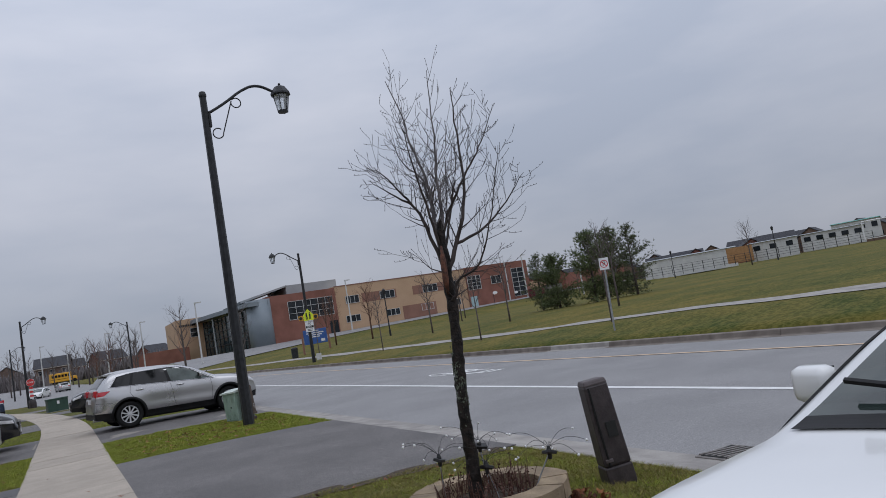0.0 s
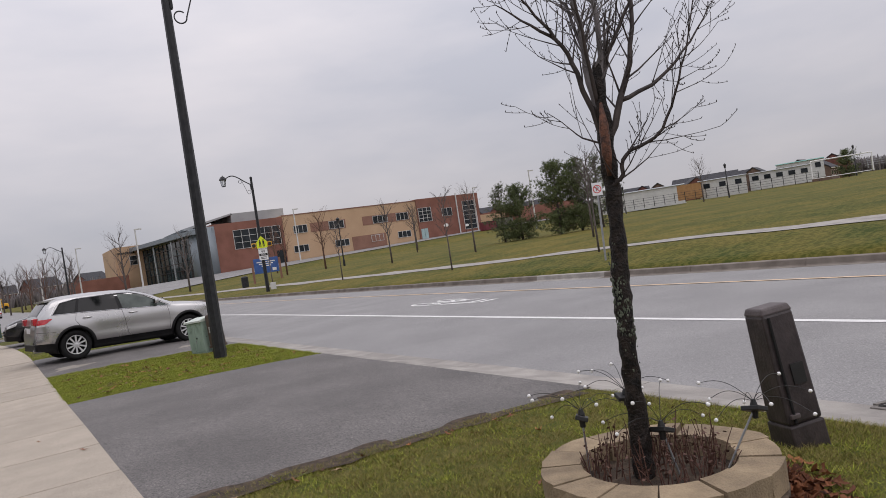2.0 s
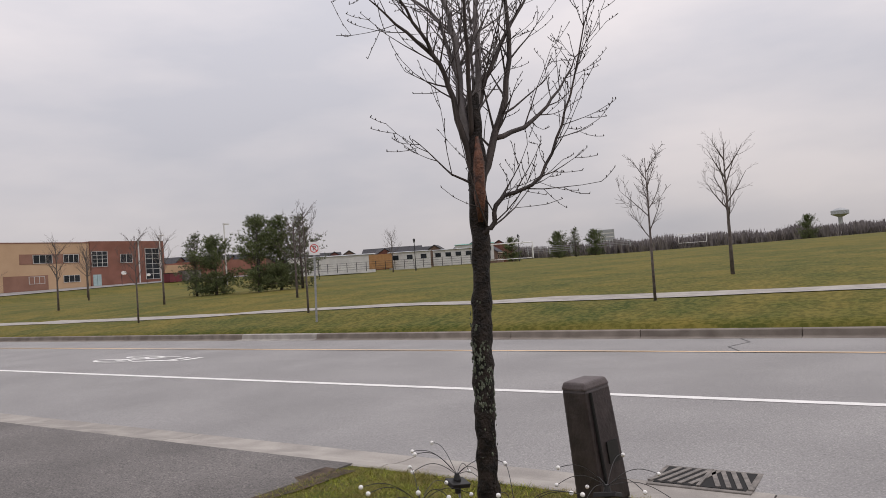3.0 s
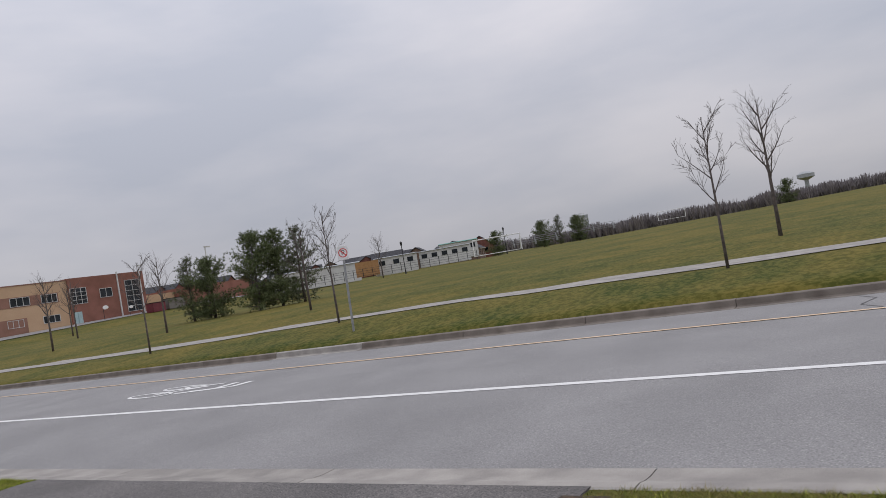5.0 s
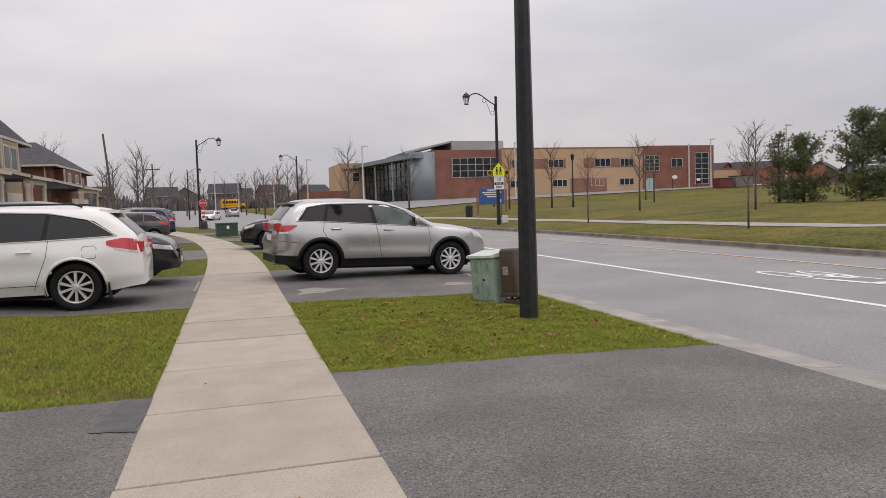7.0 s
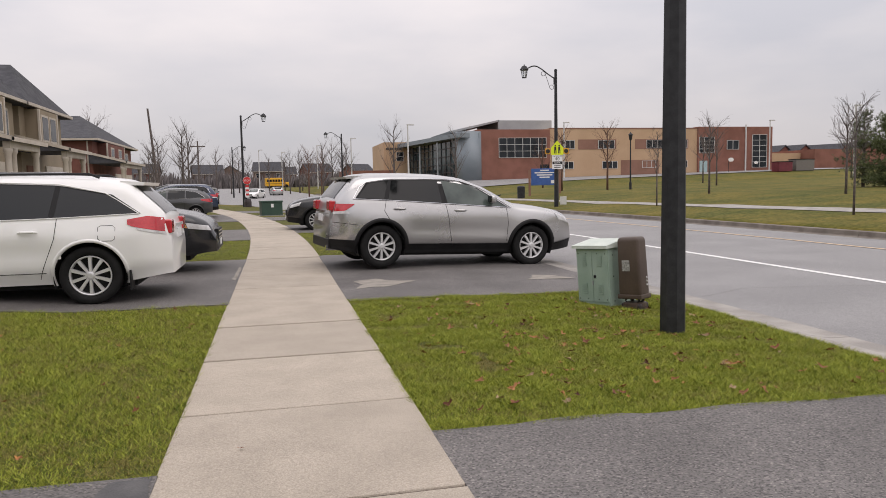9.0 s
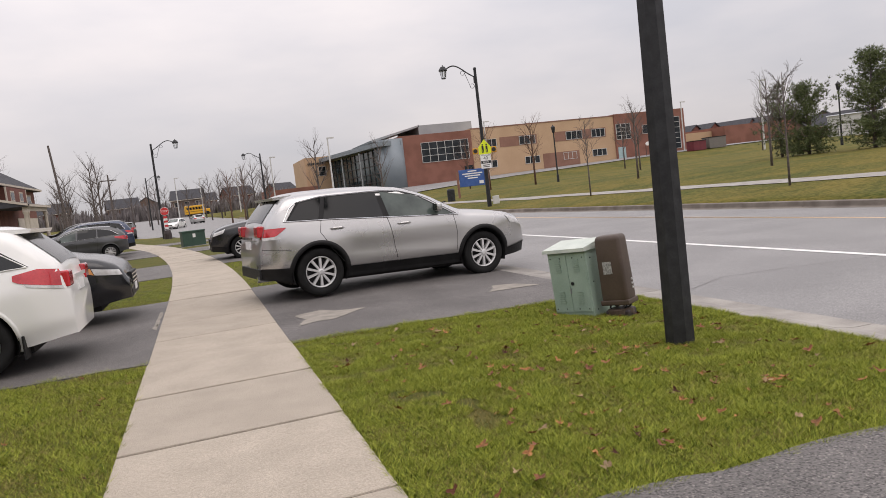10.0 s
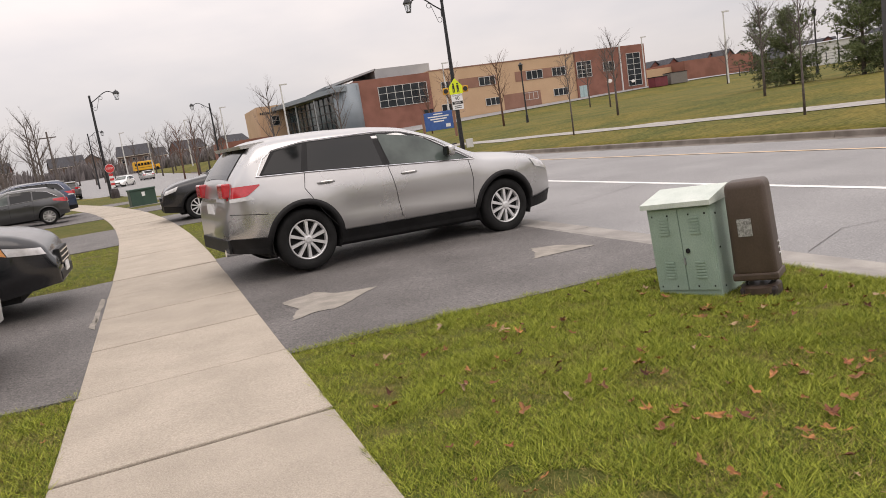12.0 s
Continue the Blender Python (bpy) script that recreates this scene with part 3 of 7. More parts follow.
def street_lamp(label, m, high=7.62, reach=1.85):
    t = thing("street_lamp", label, "street lamp", m, "street lamps")
    bm = B()
    tube(bm, [(0, 0, -0.3), (0, 0, 0), (0, 0, high - 0.02)], [0.126, 0.124, 0.076], 8)
    part("pole", bm, M_pole, t)
    bm = B()
    tube(bm, [(0, 0, high - 0.02), (0, 0, high + 0.02), (0, 0, high + 0.09), (0, 0, high + 0.11)], [0.09, 0.09, 0.07, 0.02], 12)
    part("cap", bm, M_pole, t)
    bm = B()
    box(bm, 0.06, 0.12, -0.05, 0.05, high - 0.75, high - 0.42, bevel=0.01)
    part("bracket", bm, M_pole, t)
    key = [(0.08, -0.42), (0.5, -0.16), (0.85, 0.10), (1.15, 0.25), (1.4, 0.24), (1.58, 0.15), (1.72, 0.07)]
    pts = []
    for i in range(25):
        x = 0.08 + 1.64 * i / 24
        z = sum(np.interp(x + k * 0.05, [p[0] for p in key], [p[1] for p in key]) for k in (-2, -1, 0, 1, 2)) / 5
        pts.append((x, 0, high + z))
    bm = B()
    tube(bm, pts, 0.034, 8)
    part("arm", bm, M_pole, t)
    bm = B()

    def curl(cx, cz, r, a0, a1):
        return [(cx + r * math.cos(radians(a0 + (a1 - a0) * i / 18)), 0, cz + r * math.sin(radians(a0 + (a1 - a0) * i / 18))) for i in range(19)]
    tube(bm, curl(0.24, high - 0.90, 0.12, 50, 360), 0.014, 6)
    tube(bm, curl(0.74, high - 0.17, 0.115, 140, -200), 0.014, 6)
    tube(bm, [(0.36, 0, high - 0.90), (0.46, 0, high - 0.62), (0.64, 0, high - 0.12)], 0.014, 6)
    part("scroll", bm, M_pole, t)
    e = pts[-1]
    zl = high + 0.02
    lan = part("lantern", lathe(B(), [(0.02, 0.30), (0.035, 0.27), (0.02, 0.245), (0.07, 0.225), (0.13, 0.20), (0.24, 0.04), (0.25, 0.0), (0.22, -0.01), (0.20, -0.02)], 8, at=(e[0] + 0.13, 0, zl)), M_pole, t)
    gl = B()
    lathe(gl, [(0.185, -0.02), (0.115, -0.40)], 6, at=(e[0] + 0.13, 0, zl))
    part("glass", gl, M_lampglass, lan)
    cg = B()
    for k in range(6):
        a = 2 * math.pi * k / 6
        part("cage_bar", tube(B(), [(e[0] + 0.13 + 0.195 * math.cos(a), 0.195 * math.sin(a), zl - 0.01), (e[0] + 0.13 + 0.12 * math.cos(a), 0.12 * math.sin(a), zl - 0.42)], 0.011, 4), M_pole, lan)
    lathe(cg, [(0.132, -0.44), (0.135, -0.40), (0.12, -0.39)], 6, at=(e[0] + 0.13, 0, zl))
    part("cage_ring", cg, M_pole, lan)
    return t


lamp = street_lamp("tall black steel street lamp with a scrolled arm and lantern", pose(4.01, 17.35, G(4.0, 17.35)))
lamp2 = copy_thing(lamp, pose(15.85, 49.95, 0.08, 0, 0, 180))
lamp2["label"] = "black street lamp with scrolled arm carrying school signs"
copy_thing(lamp, pose(-2.3, 75, -0.1, 0, 0, 0))
copy_thing(lamp, pose(8.2, 99, 0.1, 0, 0, 180))
copy_thing(lamp, pose(-6.0, 128, 0.2, 0, 0, 0))

# ---- utility cabinets ----


def green_cabinet(m):
    t = thing("utility_cabinet", "pale green louvred steel utility cabinet on the lawn", "utility cabinet", m)
    part("body", box(B(), -0.29, 0.29, -0.30, 0.30, -0.05, 0.70, bevel=0.008), M_greenbox, t)
    part("plinth", box(B(), -0.28, 0.28, -0.29, 0.29, -0.1, 0.06), M_greenbox, t)
    bm = B()
    prism(bm, [(-0.35, 0.70), (0.33, 0.70), (0.33, 0.745), (0.1, 0.79), (-0.35, 0.735)], -0.33, 0.33, "xz")
    part("lid", bm, M_greentop, t, "faded pale lid")
    for y0, y1 in ((0.003, 0.285), (-0.285, -0.003)):
        d = part("door", box(B(), -0.302, -0.288, y0, y1, 0.09, 0.685, bevel=0.004), M_greenbox, t)
        for zc in (0.50, 0.18):
            for k in range(6):
                yc = (y0 + y1) / 2
                part("louvre", box(B(), -0.313, -0.3, yc - 0.045, yc + 0.045, zc + k * 0.022, zc + k * 0.022 + 0.011), M_greenbox, d)
    part("lock", lathe(B(), [(0.018, -0.318), (0.018, -0.30)], 12, "x", (0, -0.05, 0.38)), M_dark, t)
    part("hasp", box(B(), -0.318, -0.3, -0.015, 0.0, 0.28, 0.33), M_steel, t)
    for y in (-0.25, -0.1, 0.1, 0.25):
        for z in (0.12, 0.64):
            part("rivet", box(B(), -0.307, -0.3, y - 0.006, y + 0.006, z - 0.006, z + 0.006), M_dark, t)
    for x in (-0.2, 0.22):
        for z in (0.1, 0.38, 0.62):
            part("rivet", box(B(), x - 0.006, x + 0.006, -0.307, -0.3, z - 0.006, z + 0.006), M_dark, t)
    return t


def brown_cabinet(m):
    t = thing("cable_pedestal", "brown plastic cable pedestal lifted off its split base", "cable pedestal", m)
    bm = B()
    box(bm, -0.14, 0.14, -0.20, 0.20, 0.17, 0.83, taper=0.93)
    bmesh.ops.bevel(bm, geom=[e for e in bm.edges if max(v.co.z for v in e.verts) > 0.5 or True], offset=0.05, segments=4, affect="EDGES", profile=0.5)
    part("cover", bm, M_brownbox, t, smooth=True)
    part("cover_rim", box(B(), -0.15, 0.15, -0.21, 0.21, 0.15, 0.20, bevel=0.012), M_brownbox, t)
    part("base", box(B(), -0.13, 0.13, -0.17, 0.17, -0.08, 0.10, bevel=0.02), M_ped, t)
    part("collar", lathe(B(), [(0.15, 0.05), (0.18, 0.06), (0.18, 0.10), (0.14, 0.11)], 20), M_brownbox, t)
    bm = B()
    rnd = random.Random(2)
    for k in range(9):
        a = rnd.uniform(0, 6.28)
        tube(bm, [(0.1 * math.cos(a), 0.1 * math.sin(a), 0.08), (0.13 * math.cos(a + 0.4), 0.15 * math.sin(a + 0.4), 0.13), (0.09 * math.cos(a + 1), 0.1 * math.sin(a + 1), 0.2)], 0.012, 5)
    part("cables", bm, M_wire, t, "loose black cables")
    bm = B()
    box(bm, -0.144, -0.139, -0.03, 0.10, 0.46, 0.58)
    part("sticker", bm, M_sticker, t, "torn grey sticker")
    for z in (0.3, 0.34, 0.38):
        part("screw", lathe(B(), [(0.010, -0.212), (0.010, -0.19)], 8, "y", (0.05, 0, z)), M_signwhite, t)
    return t


LEAN = Matrix.Rotation(radians(3.5), 4, Vector((-0.6, -0.8, 0)))
green_cabinet(Matrix.Translation((4.24, 19.23, G(4.3, 19.2) - 0.03)) @ LEAN @ pose(0, 0, 0, 0, 0, 25) @ Matrix.Diagonal((0.81, 0.82, 1.05, 1)))
brown_cabinet(Matrix.Translation((4.37, 18.78, G(4.4, 18.7) - 0.02)) @ LEAN @ pose(0, 0, 0, 0, 0, 32) @ Matrix.Diagonal((0.76, 0.74, 1.05, 1)))


def dark_pedestal(m):
    t = thing("telecom_pedestal", "weathered dark brown plastic telecom pedestal by the kerb", "telecom pedestal", m)
    part("base", box(B(), -0.17, 0.17, -0.145, 0.145, -0.08, 0.16, taper=0.97, bevel=0.015), M_ped, t)
    bm = B()
    box(bm, -0.165, 0.165, -0.13, 0.13, 0.16, 0.86, taper=0.88, bevel=0.022)
    part("cover", bm, M_ped, t)
    part("cap", box(B(), -0.15, 0.15, -0.118, 0.118, 0.852, 0.90, taper=0.86, bevel=0.014), M_pedcap, t)
    bm = B()
    tube(bm, [(-0.10, -0.137, 0.17), (-0.105, -0.135, 0.5), (-0.10, -0.124, 0.84)], 0.012, 6)
    part("door_edge", bm, M_dark, t)
    part("label_plate", box(B(), -0.02, 0.10, -0.135, -0.125, 0.40, 0.53), M_signblack, t)
    part("latch", box(B(), -0.14, -0.05, -0.15, -0.12, 0.20, 0.23, bevel=0.006), M_pedcap, t)
    return t


dark_pedestal(Matrix.Translation((4.60, 5.76, G(4.6, 5.76))) @ Matrix.Rotation(radians(5.5), 4, Vector((-0.77, -0.64, 0))) @ pose(0, 0, 0, 0, 0, -21) @ Matrix.Diagonal((0.74, 0.86, 1.0, 1)))

# storm drain at the kerb
t = thing("storm_drain", "rusty cast iron storm drain grate set in the gutter", "storm drain", pose(5.86, 5.5, -0.098))
part("frame", box(B(), -0.25, 0.25, -0.36, 0.36, -0.06, 0.006, bevel=0.006), M_iron, t)
# solid black slab under the bars, painting the shade of the opening
part("pit_shade", box(B(), -0.21, 0.21, -0.32, 0.32, -0.05, 0.010), M_dark, t)
for k in range(9):
    bm = B()
    yk = -0.29 + 0.0725 * k
    sgn = 1 if k < 4 else -1
    box(bm, -0.2, 0.2, -0.017, 0.017, 0.0, 0.016, m=pose(0, yk, 0, 0, 0, 18 * sgn))
    part("bar", bm, M_iron, t)
part("rib", box(B(), -0.21, 0.21, -0.012, 0.012, 0.0, 0.018), M_iron, t)

# ---- round block planter with the broken tree ----
PC = Vector((3.30, 5.74, 0.0))
t = thing("tree_planter", "round planter of buff split-face concrete blocks in two courses", "planter", pose(PC.x, PC.y, -0.055))


def wedge(bm, r0, r1, a0, a1, z0, z1, rough=0.0, rnd=None):
    n = 3
    ring0 = []
    for z in (z0, z1):
        lo, hi = [], []
        for i in range(n + 1):
            a = a0 + (a1 - a0) * i / n
            j = (rnd.uniform(-rough, rough) if rnd else 0)
            lo.append(bm.verts.new((r0 * math.cos(a), r0 * math.sin(a), z)))
            hi.append(bm.verts.new(((r1 + j) * math.cos(a), (r1 + j) * math.sin(a), z)))
        ring0.append((lo, hi))
    (l0, h0), (l1, h1) = ring0
    for i in range(n):
        bm.faces.new((l1[i], h1[i], h1[i + 1], l1[i + 1]))
        bm.faces.new((l0[i + 1], h0[i + 1], h0[i], l0[i]))
        bm.faces.new((h0[i], h0[i + 1], h1[i + 1], h1[i]))
        bm.faces.new((l0[i + 1], l0[i], l1[i], l1[i + 1]))
    bm.faces.new((l0[0], h0[0], h1[0], l1[0]))
    bm.faces.new((h0[n], l0[n], l1[n], h1[n]))


rnd = random.Random(7)
for k in range(13):
    a0, a1 = 2 * math.pi * k / 13, 2 * math.pi * (k + 1) / 13
    bm = B()
    wedge(bm, 0.41, 0.63, a0 + 0.012, a1 - 0.012, 0.155, 0.285 + rnd.uniform(-0.006, 0.006), 0.012, rnd)
    c = part("cap_block", bm, M_block, t)
    c.matrix_basis = pose(rnd.uniform(-0.008, 0.008), rnd.uniform(-0.008, 0.008), 0, 0, 0, rnd.uniform(-1, 1))
# the wall course has a darker, rougher material than the cap blocks
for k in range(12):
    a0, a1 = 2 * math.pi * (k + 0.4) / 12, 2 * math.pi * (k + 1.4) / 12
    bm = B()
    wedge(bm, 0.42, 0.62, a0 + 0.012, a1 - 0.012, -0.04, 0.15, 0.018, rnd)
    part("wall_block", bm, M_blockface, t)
bm = B()
lathe(bm, [(0.44, 0.0), (0.44, 0.17), (0.3, 0.2), (0.05, 0.215)], 24)
for v in bm.verts:
    v.co.z += 0.03 * noise.noise(v.co * 6)
part("soil", bm, M_soil, t, "dark leaf-littered soil")

# dead stems and leaf litter in the planter
bm = B()
rnd = random.Random(12)
for k in range(150):
    a, r = rnd.uniform(0, 6.28), 0.38 * math.sqrt(rnd.random())
    p = Vector((PC.x + r * math.cos(a), PC.y + r * math.sin(a), 0.17))
    h = rnd.uniform(0.06, 0.24)
    l = Vector((rnd.uniform(-0.06, 0.06), rnd.uniform(-0.06, 0.06), 0))
    tube(bm, [p, p + l * 0.5 + Vector((0, 0, h * 0.6)), p + l + Vector((0, 0, h))], [0.004, 0.003, 0.002], 4)
    for j in range(3):
        q = p + l * rnd.random() + Vector((0, 0, h * rnd.uniform(0.4, 1)))
        d = Vector((rnd.uniform(-1, 1), rnd.uniform(-1, 1), rnd.uniform(-0.6, 0.4))).normalized() * rnd.uniform(0.012, 0.03)
        e = d.cross(Vector((rnd.random(), rnd.random(), 1))).normalized() * 0.012
        bm.faces.new([bm.verts.new(q), bm.verts.new(q + d * 0.5 + e), bm.verts.new(q + d), bm.verts.new(q + d * 0.5 - e)])
solo("dead_perennials", bm, M_stem, "withered reddish brown perennial stems in the planter", "plant", "stuff")

# ---- trees ----


def grow(bm, p, d, r, length, depth, rnd, spec, buds=None):
    """One limb with its side shoots, bending upwards."""
    steps = spec.get("steps", 5) if depth > 0 else 3
    pts, rad = [p], [r]
    cur, dr = Vector(p), Vector(d).normalized()
    kids = []
    for i in range(steps):
        dr = (dr + Vector((rnd.uniform(-1, 1), rnd.uniform(-1, 1), rnd.uniform(-1, 1))) * spec["wander"] + Vector((0, 0, spec["up"]))).normalized()
        cur = cur + dr * length / steps
        pts.append(cur.copy())
        rad.append(max(spec["tip"], r * (1 - 0.8 * (i + 1) / steps)))
        kids.append((cur.copy(), dr.copy(), rad[-1]))
    tube(bm, pts, rad, 7 if r > 0.02 else (5 if r > 0.006 else 4), cap=False)
    if buds is not None and depth == 0:
        for q in pts[1:]:
            e = q + Vector((rnd.uniform(-1, 1), rnd.uniform(-1, 1), 1)) * 0.009
            tube(buds, [q, e], [0.0032, 0.0015], 4, cap=False)
    if depth <= 0:
        return
    n = spec["kids"][min(depth, len(spec["kids"]) - 1)]
    for k in range(n):
        u = (k + rnd.random()) / n
        q, qd, qr = kids[min(len(kids) - 1, int(u * len(kids)))]
        side = qd.cross(Vector((rnd.uniform(-1, 1), rnd.uniform(-1, 1), rnd.uniform(-1, 1)))).normalized()
        a = radians(rnd.uniform(*spec["angle"]))
        grow(bm, q, qd * math.cos(a) + side * math.sin(a), max(spec["tip"], qr * 0.55), length * rnd.uniform(0.35, 0.62) * (1.05 - 0.4 * u), depth - 1, rnd, spec, buds)


def broken_tree():
    t = thing("broken_street_tree", "bare young tree with dark wet bark and a snapped, split leader", "tree", pose(3.19, 5.735, 0.12, -1.9, 3.3, 0))
    t.scale = (0.9, 0.9, 0.96)
    rnd = random.Random(31)
    bm = B()
    line = [(0, 0, -0.05), (0, 0, 0.08), (-0.005, 0.0, 0.35), (-0.03, -0.02, 0.7), (-0.025, -0.03, 1.05), (-0.02, -0.05, 1.4), (-0.03, -0.07, 1.7), (-0.05, -0.09, 1.95), (-0.06, -0.1, 2.13), (-0.06, -0.1, 2.31), (-0.062, -0.1, 2.335)]
    zs = [-0.05 + 2.385 * i / 90 for i in range(91)]
    pts = [tuple(float(np.interp(z, [q[2] for q in line], [q[a] for q in line])) for a in (0, 1)) + (z,) for z in zs]
    tube(bm, pts, np.interp(zs, [q[2] for q in line], [0.075, 0.062, 0.055, 0.052, 0.051, 0.048, 0.047, 0.045, 0.036, 0.030, 0.008]).tolist(), 18)
    for v in bm.verts:
        v.co += Vector((noise.noise(v.co * 14), noise.noise(v.co * 14 + Vector((5, 0, 0))), 0)) * 0.014
    part("trunk", bm, M_bark, t, "dark cracked wet bark", True)
    bm = B()
    tube(bm, [(-0.075, -0.105, 1.70), (-0.085, -0.115, 1.82), (-0.09, -0.125, 1.98), (-0.09, -0.125, 2.1)], [0.012, 0.03, 0.028, 0.008], 8)
    part("split_wood", bm, M_barkbare, t, "bare reddish split wood", True)
    bm = B()
    for k in range(300):
        z = rnd.gauss(1.0, 0.13)
        a = rnd.uniform(2.4, 5.6)
        c = Vector((-0.027 + 0.050 * math.cos(a), -0.027 + 0.050 * math.sin(a), z))
        blob(bm, c, rnd.uniform(0.002, 0.006), k, 1, (1, 1, 2.0))
    part("lichen", bm, M_lichen, t, "grey-green lichen")["kind"] = "stuff"
    # main limbs: half thickness, depth slope, depth at the foot, then (sideways, height)
    limbs = [
        (0.016, -0.5, 0.0, M_twigdark, (0.0, 1.66), (0.06, 1.68), (0.11, 1.80), (0.31, 1.87), (0.46, 2.06), (0.58, 2.32), (0.73, 2.72)),
        (0.024, 0.25, 0.0, M_twigdark, (0.0, 1.86), (0.15, 2.11), (0.28, 2.45), (0.29, 2.92), (0.29, 3.28)),
        (0.015, 0.5, 0.022, M_twigdark, (0.14, 2.09), (0.44, 2.19), (0.69, 2.36), (0.91, 2.58)),
        (0.019, -0.4, 0.0, M_twigdark, (-0.01, 1.88), (-0.14, 2.23), (-0.25, 2.41), (-0.42, 2.58), (-0.60, 2.74)),
        (0.011, -0.2, -0.056, M_twigdark, (-0.25, 2.41), (-0.47, 2.53), (-0.66, 2.64)),
        (0.024, 0.3, 0.0, M_twig, (-0.01, 1.92), (-0.06, 2.20), (-0.07, 2.45), (-0.10, 2.62), (-0.22, 2.92), (-0.28, 3.16), (-0.42, 3.45)),
        (0.021, -0.6, 0.0, M_twig, (0.0, 2.02), (0.03, 2.3), (0.04, 2.65), (0.07, 2.91), (0.09, 3.4)),
        (0.017, 0.4, 0.0, M_twigdark, (-0.01, 2.12), (0.08, 2.32), (0.20, 2.46), (0.39, 2.68), (0.53, 2.85), (0.69, 3.09)),
        (0.007, 0.3, 0.0, M_twigdark, (-0.02, 1.88), (-0.19, 1.95), (-0.36, 2.09)),
        (0.015, 0.9, 0.0, M_twig, (-0.02, 2.12), (-0.08, 2.38), (-0.14, 2.62), (-0.35, 2.80), (-0.47, 3.04)),
        (0.014, 2.2, 0.0, M_twigdark, (0.0, 2.02), (0.10, 2.35), (0.18, 2.7), (0.22, 3.05)),
        (0.014, -2.4, 0.0, M_twigdark, (-0.02, 2.06), (-0.10, 2.4), (-0.16, 2.7), (-0.2, 3.0))]
    spec = dict(wander=0.10, up=0.10, tip=0.0016, kids=[0, 3, 3], angle=(25, 55), steps=4)
    buds = B()
    along, away = Vector((0.8, -0.6, 0)), Vector((0.6, 0.8, 0))
    for r, slope, foot, mat, *line in limbs:
        u0 = line[0][0]
        ctrl = [Vector((-0.05, -0.09, 0)) + along * (0.86 * u) + away * (foot + slope * (0.45 * abs(u - u0) + 0.1 * (z - line[0][1]))) + Vector((0, 0, 1.9 + (z - 1.9) * (1.13 if z > 1.9 else 1))) for u, z in line]
        fine = []
        for i in range(len(ctrl) - 1):
            q0, q1, q2, q3 = ctrl[max(i - 1, 0)], ctrl[i], ctrl[i + 1], ctrl[min(i + 2, len(ctrl) - 1)]
            for j in range(4):
                v = j / 4
                fine.append(0.5 * (2 * q1 + (q2 - q0) * v + (2 * q0 - 5 * q1 + 4 * q2 - q3) * v ** 2 + (3 * q1 - q0 - 3 * q2 + q3) * v ** 3))
        fine.append(ctrl[-1])
        fine = [q + Vector((rnd.uniform(-1, 1), rnd.uniform(-1, 1), rnd.uniform(-1, 1))) * 0.008 * min(1, i) for i, q in enumerate(fine)]
        n = len(fine)
        bm = B()
        tube(bm, fine, [max(0.002, r * (1 - 0.86 * i / (n - 1))) for i in range(n)], 8)
        for i in range(3, n - 1):
            for _ in range(rnd.choice((1, 1, 2)) if r > 0.01 else rnd.choice((0, 1))):
                d = (fine[i] - fine[i - 1]).normalized()
                sd = d.cross(Vector((rnd.uniform(-1, 1), rnd.uniform(-1, 1), rnd.uniform(-0.4, 0.4)))).normalized()
                an = radians(rnd.uniform(28, 60))
                grow(bm, fine[i], d * math.cos(an) + sd * math.sin(an), max(0.0025, r * 0.36 * (1 - 0.7 * i / n)), rnd.uniform(0.16, 0.5) * (1.15 - 0.6 * i / n), 1, rnd, spec, buds)
        part("limb", bm, mat, t, smooth=True)
    part("bud_growth", buds, M_twigdark, t)["kind"] = "stuff"
    return t


broken_tree()


def sapling(name, label, seed, high, trunk, crown0, spread, mat=M_sapling, n=9, depth=2, lean=(0, 0)):
    t = thing(name, label, "tree", group="bare trees across the street")
    rnd = random.Random(seed)
    bm = B()
    tp = [(0, 0, -0.2), (0, 0, 0.3 * high), (lean[0] * 0.5, lean[1] * 0.5, 0.6 * high), (lean[0], lean[1], high * 0.97)]
    tube(bm, tp, [trunk, trunk * 0.8, trunk * 0.5, 0.008], 7)
    part("trunk", bm, mat, t, smooth=True)
    bm = B()
    spec = dict(wander=0.07, up=0.07, tip=0.0035, kids=[0, 4, 6], angle=(20, 48), steps=5)
    for k in range(n):
        z = high * (crown0 + (0.92 - crown0) * k / n)
        az = k * 2.4 + rnd.uniform(-0.3, 0.3)
        cl = radians(rnd.uniform(38, 62))
        d = Vector((math.cos(az) * math.cos(cl), math.sin(az) * math.cos(cl), math.sin(cl)))
        grow(bm, Vector((lean[0] * z / high, lean[1] * z / high, z)), d, trunk * 0.38, spread * rnd.uniform(0.7, 1.1) * (1.1 - 0.5 * k / n), depth, rnd, spec)
    part("crown", bm, mat, t, "fine bare twigs")["kind"] = "stuff"
    return t


def put(ob, spots, turn=True, seed=0):
    """Places the first at the first spot and copies at the others."""
    rnd = random.Random(seed)
    for i, (x, y, *rest) in enumerate(spots):
        z = rest[0] if rest and rest[0] is not None else G(x, y)
        k = rest[1] if len(rest) > 1 else 1.0
        m = pose(x, y, z, 0, 0, rnd.uniform(0, 360) if turn else 0)
        if i == 0:
            ob.matrix_basis = m
            ob.scale = (k, k, k)
        else:
            c = copy_thing(ob, m)
            c.scale = (k, k, k)


